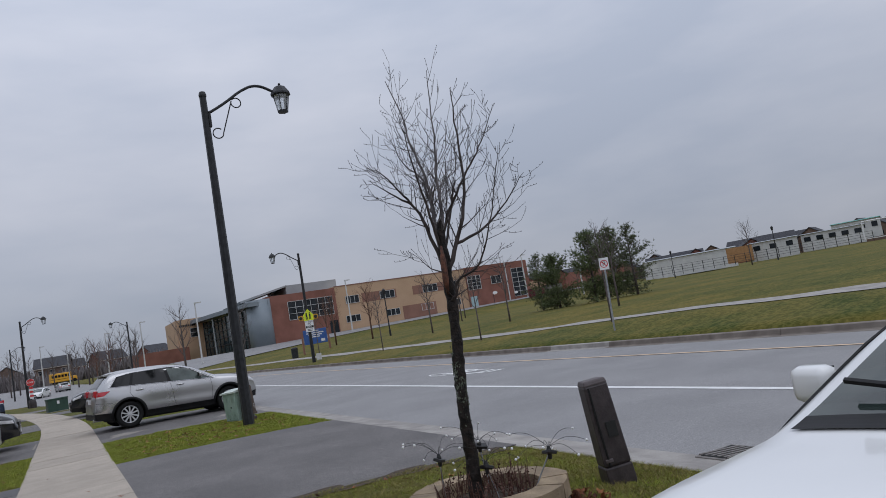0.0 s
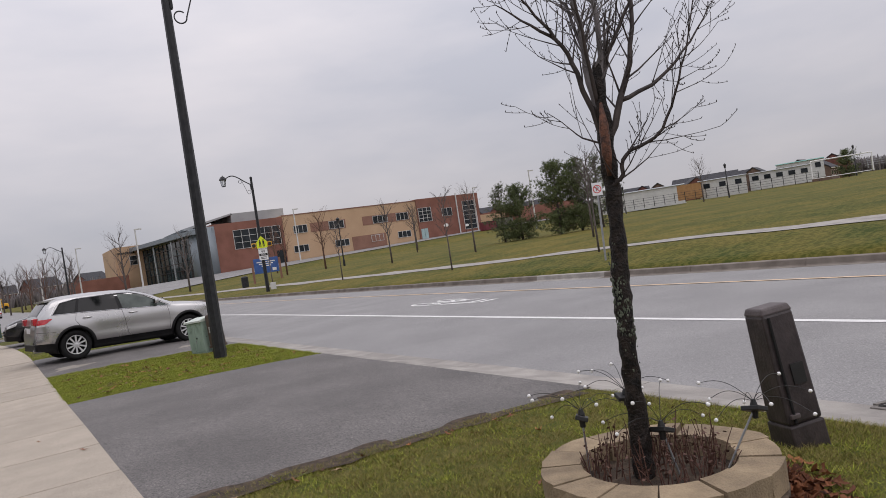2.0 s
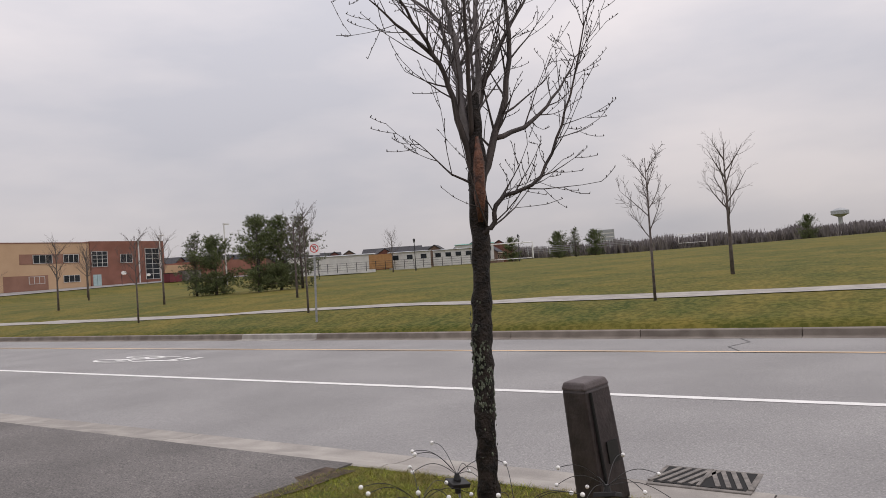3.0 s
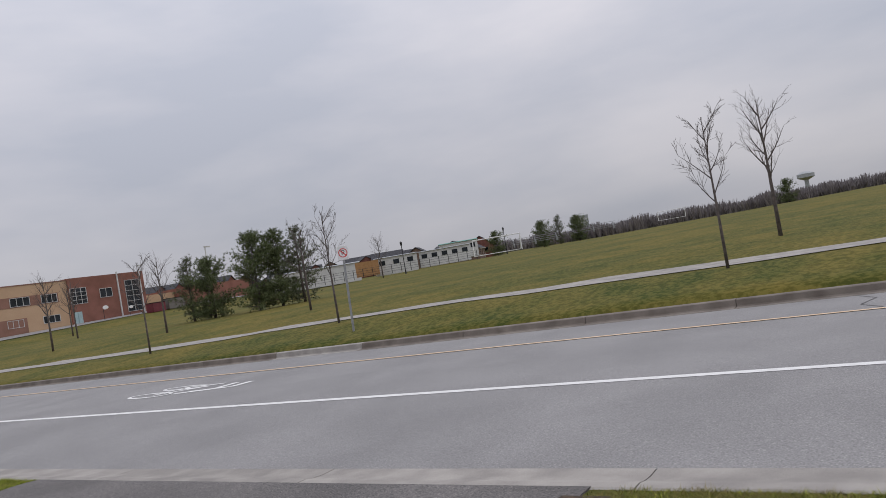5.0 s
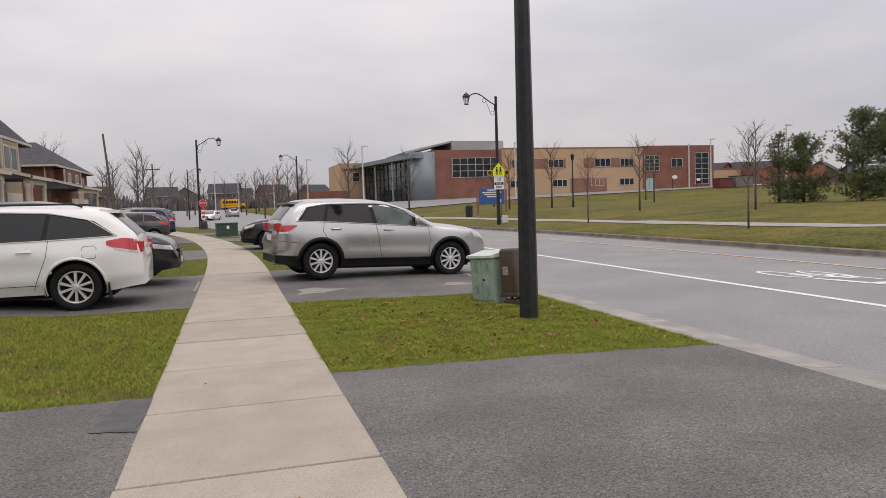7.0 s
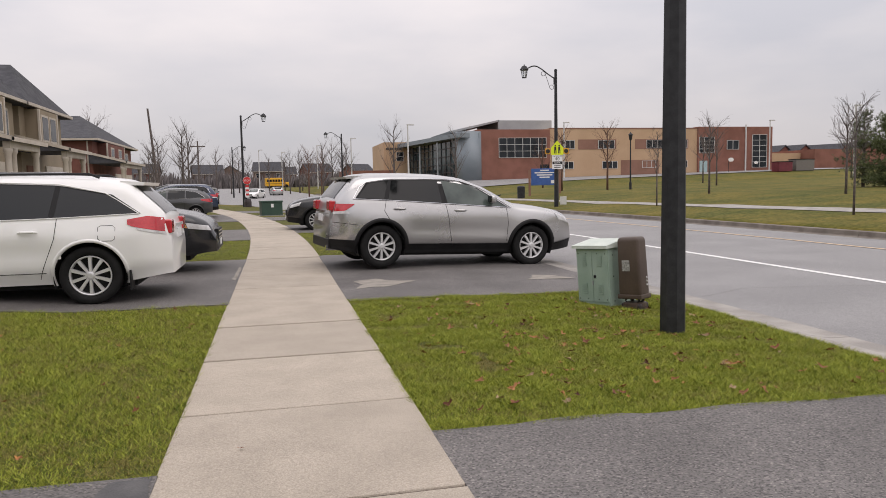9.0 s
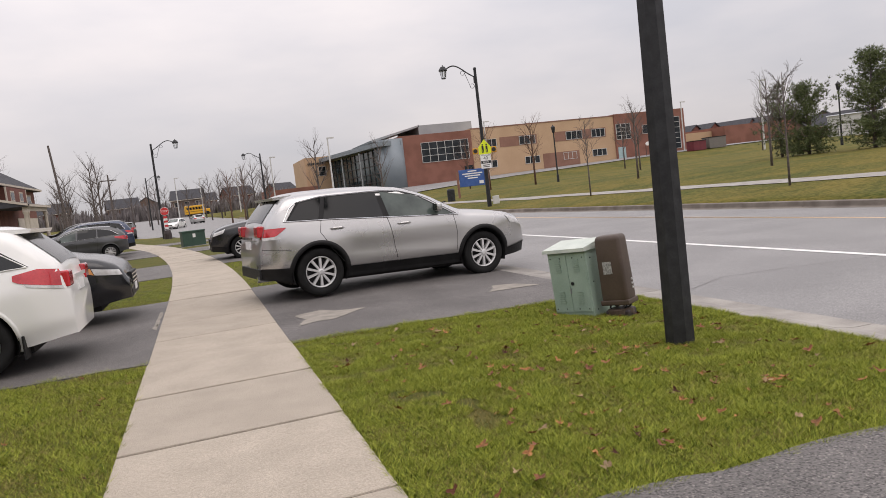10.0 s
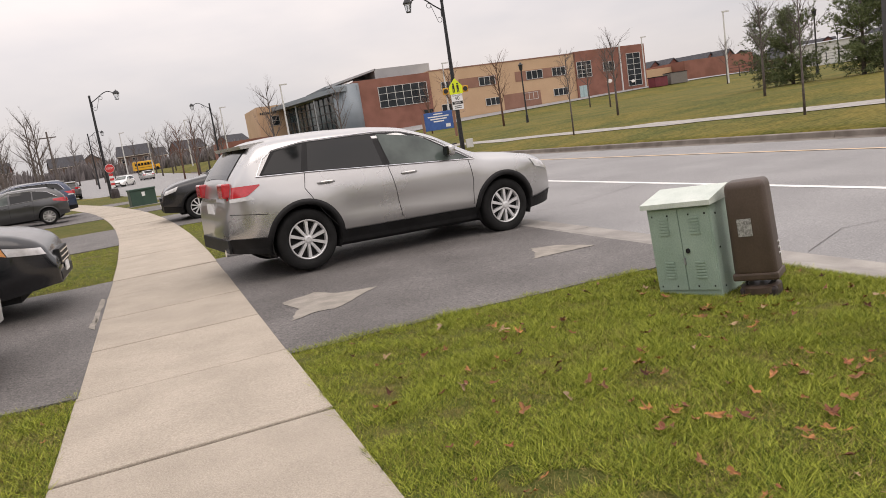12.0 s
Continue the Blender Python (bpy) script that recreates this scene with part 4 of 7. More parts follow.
slim = sapling("bare_sapling", "slim bare staked sapling on the grass verge", 3, 3.6, 0.04, 0.42, 0.95, n=10)
put(slim, [(18.06, 9.59), (18.0, 21.15), (17.85, 30.3), (18.0, 42.6), (17.6, 54)], seed=3)
broad = sapling("bare_tree", "spreading bare young tree on the grass rise", 8, 5.0, 0.08, 0.40, 1.6, n=11)
put(broad, [(25.05, 9.21, None, 0.85), (24.9, 38.5, None, 0.78), (24.3, 48.0, None, 0.85), (25.0, 28.6, None, 0.75), (38, 68), (52, 92, None, 1.2), (70, 88, None, 1.1), (84, 68, None, 1.2)], seed=5)
russet = sapling("russet_tree", "bare tree with reddish brown retained leaves near the school", 14, 5.6, 0.1, 0.3, 2.0, M_redtwig, n=12)
put(russet, [(28.0, 68.7), (26, 74), (34, 100, None, 1.1), (4.6, 108, 0.1, 1.15), (6.5, 112, 0.1, 1.1)], seed=6)
tall = sapling("tall_bare_tree", "tall bare roadside tree with upright branches", 21, 8.5, 0.15, 0.25, 3.0, n=12)
put(tall, [(-9.4, 100, 0.3), (-10.5, 104, 0.3, 1.05), (-11.5, 92, 0.35, 0.8), (7.5, 124, 0.2, 0.95), (9.5, 132, 0.3), (3, 150, 0.5, 0.9), (5, 158, 0.6), (-12, 66, 0.4, 0.75), (14, 96, 0.3, 1.0), (-4.5, 150, 0.5, 0.8), (-8, 158, 0.6, 0.9), (10.5, 118, 0.3, 0.9), (12, 140, 0.5, 0.85), (6, 170, 0.8, 0.9), (-16, 118, 0.4, 0.9), (-20, 140, 0.5, 1.0), (-14, 160, 0.6, 0.9), (19, 86, 0.5, 0.8), (-7, 168, 0.7, 1.0), (-12, 175, 0.7, 1.1), (-18, 170, 0.7, 1.0), (-24, 178, 0.7, 1.1), (-1, 172, 0.7, 0.9), (8, 182, 0.8, 1.0), (-30, 172, 0.6, 1.0), (-36, 165, 0.6, 1.05), (2.5, 186, 0.8, 1.0), (15, 176, 0.8, 1.0)], seed=9)


def conifer(name, label, seed, high, wide, mat, sparse=1.0):
    t = thing(name, label, "conifer", group="pines on the rise")
    rnd = random.Random(seed)
    bm = B()
    tube(bm, [(0, 0, -0.2), (0.04, 0, high * 0.5), (0, 0, high * 0.97)], [0.11, 0.07, 0.015], 8)
    part("trunk", bm, M_sapling, t, smooth=True)
    limbs, V, F = B(), [], []
    z = high * 0.05
    while z < high * 0.98:
        u = z / high
        reach = wide * (0.72 + 0.9 * u if u < 0.28 else 0.97 * (1 - ((u - 0.28) / 0.76) ** 1.35)) * rnd.uniform(0.75, 1.12) + 0.10
        for k in range(rnd.randint(5, 7)):
            az = rnd.uniform(0, 6.28)
            rr = reach * rnd.uniform(0.55, 1.1)
            lift = rnd.uniform(-0.22, 0.2) if u < 0.35 else rnd.uniform(0.25, 0.8)
            d = Vector((math.cos(az), math.sin(az), lift))
            p0, p1 = Vector((0, 0, z)), Vector((0, 0, z)) + d * rr + Vector((0, 0, 0.12 * rr))
            tube(limbs, [p0, (p0 + p1) / 2 + Vector((0, 0, -0.05)), p1], [0.02, 0.012, 0.005], 4, cap=False)
            m = int(6 + 17 * rr * sparse)
            for j in range(m):
                c = p0 + (p1 - p0) * (0.2 + 0.85 * (j + rnd.random()) / m) + Vector((rnd.gauss(0, 1), rnd.gauss(0, 1), rnd.gauss(0.2, 0.8))) * 0.14
                lean = (p1 - p0).normalized() * 0.5 + Vector((0, 0, 0.35))
                for b in range(13):
                    v = (Vector((rnd.uniform(-1, 1), rnd.uniform(-1, 1), rnd.uniform(-0.8, 1))) + lean).normalized()
                    s = v.cross(Vector((rnd.uniform(-1, 1), rnd.uniform(-1, 1), rnd.uniform(-1, 1)))).normalized() * 0.012
                    L = rnd.uniform(0.10, 0.26)
                    i0 = len(V)
                    V += [c - s, c + s, c + v * L]
                    F.append((i0, i0 + 1, i0 + 2))
        z += rnd.uniform(0.16, 0.28) / max(0.6, sparse)
    part("limb_framework", limbs, M_sapling, t)["kind"] = "stuff"
    me = bpy.data.meshes.new("needles")
    me.from_pydata([tuple(v) for v in V], [], F)
    me.materials.append(mat)
    nd = new("needles", me)
    nd.parent = t
    nd["label"] = "tufts of dull green needles"
    nd["kind"] = "stuff"
    return t


put(conifer("pine_tree", "bushy dull green pine tree on the grass rise", 2, 5.0, 1.9, M_needle, 0.92), [(33.9, 40.9), (35.3, 40.3, None, 0.98)], seed=1)
put(conifer("pine_tree", "rounded dark green pine tree on the grass rise", 5, 3.9, 2.0, M_needle, 0.95), [(33.8, 45.1), (134, 75, None, 1.25), (138.1, 66.4, None, 1.35), (140.8, 59.6, None, 1.3), (150, 21.4, None, 1.1)], seed=2)
put(conifer("pine_tree", "thin open-crowned grey-green pine tree", 9, 5.0, 1.5, M_needle2, 0.5), [(35.9, 38.9), (33.4, 46.7, None, 0.88), (139.4, 63.2, None, 1.2)], seed=3)

# ---- signs ----


def disc(bm, r, y0, y1, c=(0, 0, 0), n=24):
    return lathe(bm, [(r, y0), (r, y1)], n, "y", c)


def no_parking(m):
    t = thing("no_parking_sign", "square white no parking sign on a galvanised post", "road sign", m)
    part("post", box(B(), -0.03, 0.03, -0.02, 0.02, -0.2, 2.32), M_steel, t)
    s = part("plate", box(B(), -0.155, 0.155, -0.032, -0.022, 2.02, 2.42, bevel=0.003), M_signwhite, t, "white plate with a red ring")
    bm = B()
    n = 28
    for i in range(n):
        a, b = 2 * math.pi * i / n, 2 * math.pi * (i + 1) / n
        bm.faces.new([bm.verts.new((r * math.cos(k), -0.0345, 2.22 + r * math.sin(k))) for r, k in ((0.13, a), (0.13, b), (0.105, b), (0.105, a))])
    box(bm, -0.115, 0.115, -0.0355, -0.0345, -0.014, 0.014, m=Matrix.Translation((0, 0, 2.22)) @ pose(0, 0, 0, 0, 45, 0))
    part("red_ring", bm, M_signred, s)
    cu = bpy.data.curves.new("letter", "FONT")
    cu.body, cu.size, cu.align_x, cu.align_y, cu.extrude = "P", 0.20, "CENTER", "CENTER", 0.0006
    ob = new("letter", cu)
    me = bpy.data.meshes.new_from_object(ob.evaluated_get(bpy.context.evaluated_depsgraph_get()))
    bpy.data.objects.remove(ob)
    me.materials.append(M_signblack)
    lt = new("letter", me)
    lt.parent = s
    lt.matrix_basis = pose(0, -0.0338, 2.22, 90, 0, 0)
    return t


no_parking(pose(16.63, 19.5, G(16.63, 19.5), 0, 1.5, -42))


def text_mesh(body, size, mat, parent, m, name="lettering"):
    cu = bpy.data.curves.new(name, "FONT")
    cu.body, cu.size, cu.align_x, cu.align_y, cu.extrude = body, size, "CENTER", "CENTER", 0.001
    ob = new(name, cu)
    me = bpy.data.meshes.new_from_object(ob.evaluated_get(bpy.context.evaluated_depsgraph_get()))
    bpy.data.objects.remove(ob)
    me.materials.append(mat)
    lt = new(name, me)
    lt.parent, lt.matrix_basis = parent, m
    return lt


def school_signs(m):
    t = thing("school_zone_sign", "yellow school sign over white speed plate with amber beacons", "road sign", m)
    prism_pts = [(-0.34, 2.95), (0.34, 2.95), (0.34, 3.35), (0, 3.75), (-0.34, 3.35)]
    y = part("yellow_plate", prism(B(), prism_pts, -0.02, 0.0, "xz"), M_signyellow, t, "yellow-green pentagon")
    bm = B()
    for x in (-0.11, 0.11):
        disc(bm, 0.045, -0.026, -0.02, (x, 0, 3.46), 12)
        box(bm, x - 0.055, x + 0.055, -0.026, -0.02, 3.2, 3.4)
        box(bm, x - 0.06, x - 0.015, -0.026, -0.02, 3.03, 3.2)
        box(bm, x + 0.015, x + 0.06, -0.026, -0.02, 3.03, 3.2)
    part("walking_symbol", bm, M_signblack, y, "plain black pictogram")
    w = part("white_plate", box(B(), -0.29, 0.29, -0.02, 0.0, 2.16, 2.94), M_signwhite, t)
    text_mesh("MAXIMUM", 0.11, M_signblack, w, pose(0, -0.0215, 2.87, 90, 0, 0))
    text_mesh("40", 0.26, M_signblack, w, pose(0, -0.0215, 2.72, 90, 0, 0))
    part("black_band", box(B(), -0.27, 0.27, -0.024, -0.02, 2.43, 2.58), M_signblack, w)
    text_mesh("km/h", 0.16, M_signwhite, w, pose(0, -0.0255, 2.51, 90, 0, 0))
    bm = B()
    for z in (2.34, 2.25):
        box(bm, -0.18, 0.18, -0.024, -0.02, z - 0.02, z + 0.02)
    part("small_print", bm, M_signblack, w)
    for x in (-0.52, 0.5):
        b = part("beacon", box(B(), x - 0.15, x + 0.15, 0.0, 0.12, 3.0, 3.32, bevel=0.02), M_amber, t, "amber flashing beacon")
        part("lens", lathe(B(), [(0.11, -0.03), (0.12, 0.0), (0.12, 0.02)], 16, "y", (x, 0, 3.16)), M_signblack, b)
    part("meter_box", box(B(), 0.14, 0.5, -0.1, 0.1, 0.15, 0.6, bevel=0.015), M_frame, t, "grey meter box at the pole foot")
    return t


school_signs(pose(15.85, 49.78, 0.08, 0, 0, -16))


def stop_post(m):
    t = thing("stop_sign", "red octagonal stop sign on a red and white banded post", "road sign", m)
    part("post", box(B(), -0.04, 0.04, -0.03, 0.03, -0.2, 2.1), M_steel, t)
    s = part("plate", lathe(B(), [(0.32, -0.05), (0.32, -0.035)], 8, "y", (0, 0, 2.25)), M_signred, t)
    s.matrix_basis = pose(0, 0, 0)
    part("border", lathe(B(), [(0.345, -0.034), (0.345, -0.028)], 8, "y", (0, 0, 2.25)), M_signwhite, s)
    text_mesh("STOP", 0.2, M_signwhite, s, pose(0, -0.052, 2.25, 90, 0, 0))
    for k in range(6):
        part("band", box(B(), -0.14, 0.14, -0.05, -0.035, 0.85 + k * 0.17, 1.02 + k * 0.17), M_signred if k % 2 else M_signwhite, t)
    part("base", lathe(B(), [(0.3, -0.1), (0.3, 0.5), (0.24, 0.75)], 14), M_ped, t, "dark round base")
    return t


stop_post(pose(-1.95, 73.4, -0.1))

t = thing("transformer_box", "dark green steel transformer box on a concrete pad", "transformer", pose(0.05, 51.3, G(0.0, 51), 0, 0, 10))
part("body", box(B(), -0.55, 0.55, -0.4, 0.4, 0.02, 0.72, bevel=0.015), M_transformer, t)
part("lid", box(B(), -0.58, 0.58, -0.43, 0.43, 0.72, 0.80, bevel=0.015), M_transformer, t)
part("pad", box(B(), -0.65, 0.65, -0.5, 0.5, -0.1, 0.03), M_curb, t)
part("notice", box(B(), -0.06, 0.08, -0.408, -0.40, 0.45, 0.64), M_signwhite, t, "white notice")

# ---- vehicles: x forward, y to the car's own side, z up ----


def sm(u):
    u = max(0.0, min(1.0, u))
    return u * u * (3 - 2 * u)


class Shape:
    def __init__(self, top, belt, half, tum=0.26, sill=0.27):
        self.x, self.z = [p[0] for p in top], [p[1] for p in top]
        self.belt, self.half, self.tum, self.sill = belt, half, tum, sill
        self.x0, self.x1 = self.x[0], self.x[-1]
        self.xm, self.hl = (self.x0 + self.x1) / 2, (self.x1 - self.x0) / 2

    def ztop(self, x):
        e = 0.035
        return sum(np.interp(x + d * e, self.x, self.z) for d in (-2, -1, 0, 1, 2)) / 5

    def zbot(self, x):
        u = abs(x - self.xm) / self.hl
        return self.sill + 0.07 * sm((u - 0.72) / 0.28)

    def w(self, x):
        u = abs(x - self.xm) / self.hl
        return self.half * (1 - 0.04 * u * u - 0.23 * max(0.0, (u - 0.80) / 0.20) ** 2.3)

    def y(self, x, z):
        """Half width of the side at a height."""
        w, zt, zb = self.w(x), self.ztop(x), self.zbot(x)
        k = 0.93 + 0.07 * sm((z - zb) / 0.22)
        # doors draw in under the shoulder, and the wings swell over the wheels
        k -= 0.022 * math.exp(-((z - 0.66) / 0.11) ** 2) * (1 - sm((abs(x) - 0.75) / 0.35))
        k += 0.010 * math.exp(-((z - self.belt + 0.16) / 0.09) ** 2)
        # the side is a shallow dome: shoulders face the sky, sills the ground
        k -= 0.034 * (max(0.0, min(z, self.belt) - 0.78) / 0.32) ** 2 + 0.055 * (max(0.0, 0.78 - z) / 0.5) ** 2
        k += 0.022 * sm((1 - abs(abs(x) - 1.42) / 0.55) * 1.6) * (1 - sm((z - 0.80) / 0.22))
        k -= 0.012 * sm((z - self.belt + 0.3) / 0.3)
        if z > self.belt:
            k -= self.tum * (z - self.belt) / 0.62
        top = zt - 0.11
        if z > top:
            k -= 0.10 * ((z - top) / 0.11) ** 2
        return w * k

    def skin(self, axles, ra, rw):
        bm = B()
        nx, nz, nr = 96, 20, 8
        xs = [self.x0 + (self.x1 - self.x0) * (0.5 - 0.5 * math.cos(math.pi * (0.08 + 0.84 * i / nx))) for i in range(nx + 1)]
        lo, hi = xs[0], xs[-1]
        xs = [self.x0 + (x - lo) / (hi - lo) * (self.x1 - self.x0) for x in xs]
        rows = []
        for x in xs:
            zb, zt = self.zbot(x), self.ztop(x)
            half = []
            for j in range(nz + 1):
                z = zb + (zt - zb) * (1 - (1 - j / nz) ** 1.25)
                half.append((self.y(x, z), z))
            yt = half[-1][0]
            cap = [(yt * (1 - k / nr), zt + 0.035 * (1 - (1 - k / nr) ** 2)) for k in range(1, nr + 1)]
            prof = [(-a, b) for a, b in half] + [(-a, b) for a, b in cap] + [(a, b) for a, b in cap[:-1][::-1]] + [(a, b) for a, b in half[::-1]]
            rows.append([bm.verts.new((x, a, b)) for a, b in prof])
        for r0, r1 in zip(rows, rows[1:]):
            for j in range(len(r0) - 1):
                c = (r0[j].co + r1[j + 1].co) / 2
                if any((c.x - ax) ** 2 + (c.z - rw) ** 2 < ra * ra for ax in axles) and abs(c.y) > self.half * 0.55 and c.z < self.belt:
                    continue
                bm.faces.new((r0[j], r1[j], r1[j + 1], r0[j + 1]))
        bm.faces.new(rows[0][::-1])
        bm.faces.new(rows[-1])
        for v in bm.verts:
            for ax in axles:
                d = math.hypot(v.co.x - ax, v.co.z - rw)
                if ra * 0.9 < d < ra * 1.06 and abs(v.co.y) > self.half * 0.55 and v.co.z > self.zbot(v.co.x) + 0.01:
                    f = ra / d
                    v.co.x, v.co.z = ax + (v.co.x - ax) * f, rw + (v.co.z - rw) * f
        bmesh.ops.delete(bm, geom=[v for v in bm.verts if not v.link_faces], context="VERTS")
        return bm

    def patch(self, lower, upper, off=0.006, cols=16, rows=4, sides=(-1, 1)):
        """A piece that lies on the side of the body, between two lines."""
        bm = B()
        xa, xb = max(lower[0][0], upper[0][0]), min(lower[-1][0], upper[-1][0])
        for sg in sides:
            g = []
            for i in range(cols + 1):
                u = i / cols
                x_l = lower[0][0] + (lower[-1][0] - lower[0][0]) * u
                x_u = upper[0][0] + (upper[-1][0] - upper[0][0]) * u
                z_l = float(np.interp(x_l, [p[0] for p in lower], [p[1] for p in lower]))
                z_u = float(np.interp(x_u, [p[0] for p in upper], [p[1] for p in upper]))
                col = []
                for j in range(rows + 1):
                    v = j / rows
                    x, z = x_l + (x_u - x_l) * v, z_l + (z_u - z_l) * v
                    z = min(z, self.ztop(x) - 0.002)
                    col.append(bm.verts.new((x, sg * (self.y(x, z) + off), z)))
                g.append(col)
            for c0, c1 in zip(g, g[1:]):
                for j in range(rows):
                    q = (c0[j], c1[j], c1[j + 1], c0[j + 1])
                    bm.faces.new(q if sg < 0 else q[::-1])
        return bm

    def screen(self, xa, xb, ka, kb, off=0.006, cols=12, rows=14, drop=0.0):
        """A pane that lies on the top line from xa to xb."""
        bm = B()
        g = []
        for i in range(cols + 1):
            x = xa + (xb - xa) * i / cols
            k = ka + (kb - ka) * i / cols
            yt = self.y(x, self.ztop(x)) * k
            s = (self.ztop(x + 0.03) - self.ztop(x - 0.03)) / 0.06
            n = Vector((-s, 0, 1)).normalized() * off
            g.append([bm.verts.new((x + n.x, yt * (2 * j / rows - 1), self.ztop(x) + 0.035 * (1 - (k * (2 * j / rows - 1)) ** 2) + n.z)) for j in range(rows + 1)])
        for c0, c1 in zip(g, g[1:]):
            for j in range(rows):
                bm.faces.new((c0[j], c1[j], c1[j + 1], c0[j + 1]))
        return bm


def wheel(parent, x, y, r, rim_r, width, spokes, side, rim_mat=None):
    """Tyre with an alloy rim; side is the outward direction."""
    root = part("wheel", lathe(B(), [(r * 0.72, -width / 2), (r * 0.93, -width / 2), (r * 0.99, -width * 0.38), (r, 0), (r * 0.99, width * 0.38), (r * 0.93, width / 2), (rim_r * 1.02, width / 2 * 0.98), (rim_r * 0.98, width * 0.2)], 40, "y"), M_rubber, parent, "black tyre on alloy rim", True)
    root.matrix_basis = pose(x, y, r, 0, 0, 0 if side > 0 else 180)
    part("rim", lathe(B(), [(rim_r, width * 0.1), (rim_r, width * 0.46), (rim_r * 0.94, width * 0.47), (rim_r * 0.91, width * 0.30), (rim_r * 0.90, width * 0.08)], 40, "y"), rim_mat or M_alloy, root, "", True)
    # near-black disc added to paint the shade seen between the spokes
    part("spoke_gap_shade", lathe(B(), [(rim_r * 0.89, 0.0), (rim_r * 0.89, width * 0.16)], 24, "y"), M_dark, root)
    for k in range(spokes):
        bm = B()
        a = 360 * k / spokes
        w0, w1 = rim_r * 0.06, rim_r * 0.085
        for s in (1,):
            vs = [bm.verts.new(p) for p in ((-w0, width * 0.44, rim_r * 0.12), (w0, width * 0.44, rim_r * 0.12), (w1, width * 0.42, rim_r * 0.95), (-w1, width * 0.42, rim_r * 0.95),
                                            (-w0, width * 0.2, rim_r * 0.12), (w0, width * 0.2, rim_r * 0.12), (w1, width * 0.2, rim_r * 0.95), (-w1, width * 0.2, rim_r * 0.95))]
            for q in ((0, 1, 2, 3), (0, 4, 5, 1), (1, 5, 6, 2), (3, 2, 6, 7), (0, 3, 7, 4)):
                bm.faces.new([vs[i] for i in q])
        sp = part("spoke", bm, rim_mat or M_alloy, root)
        sp.matrix_basis = pose(0, 0, 0, 0, a, 0)
    part("hub", lathe(B(), [(rim_r * 0.2, width * 0.2), (rim_r * 0.2, width * 0.46), (rim_r * 0.12, width * 0.49)], 18, "y"), rim_mat or M_alloy, root)
    return root


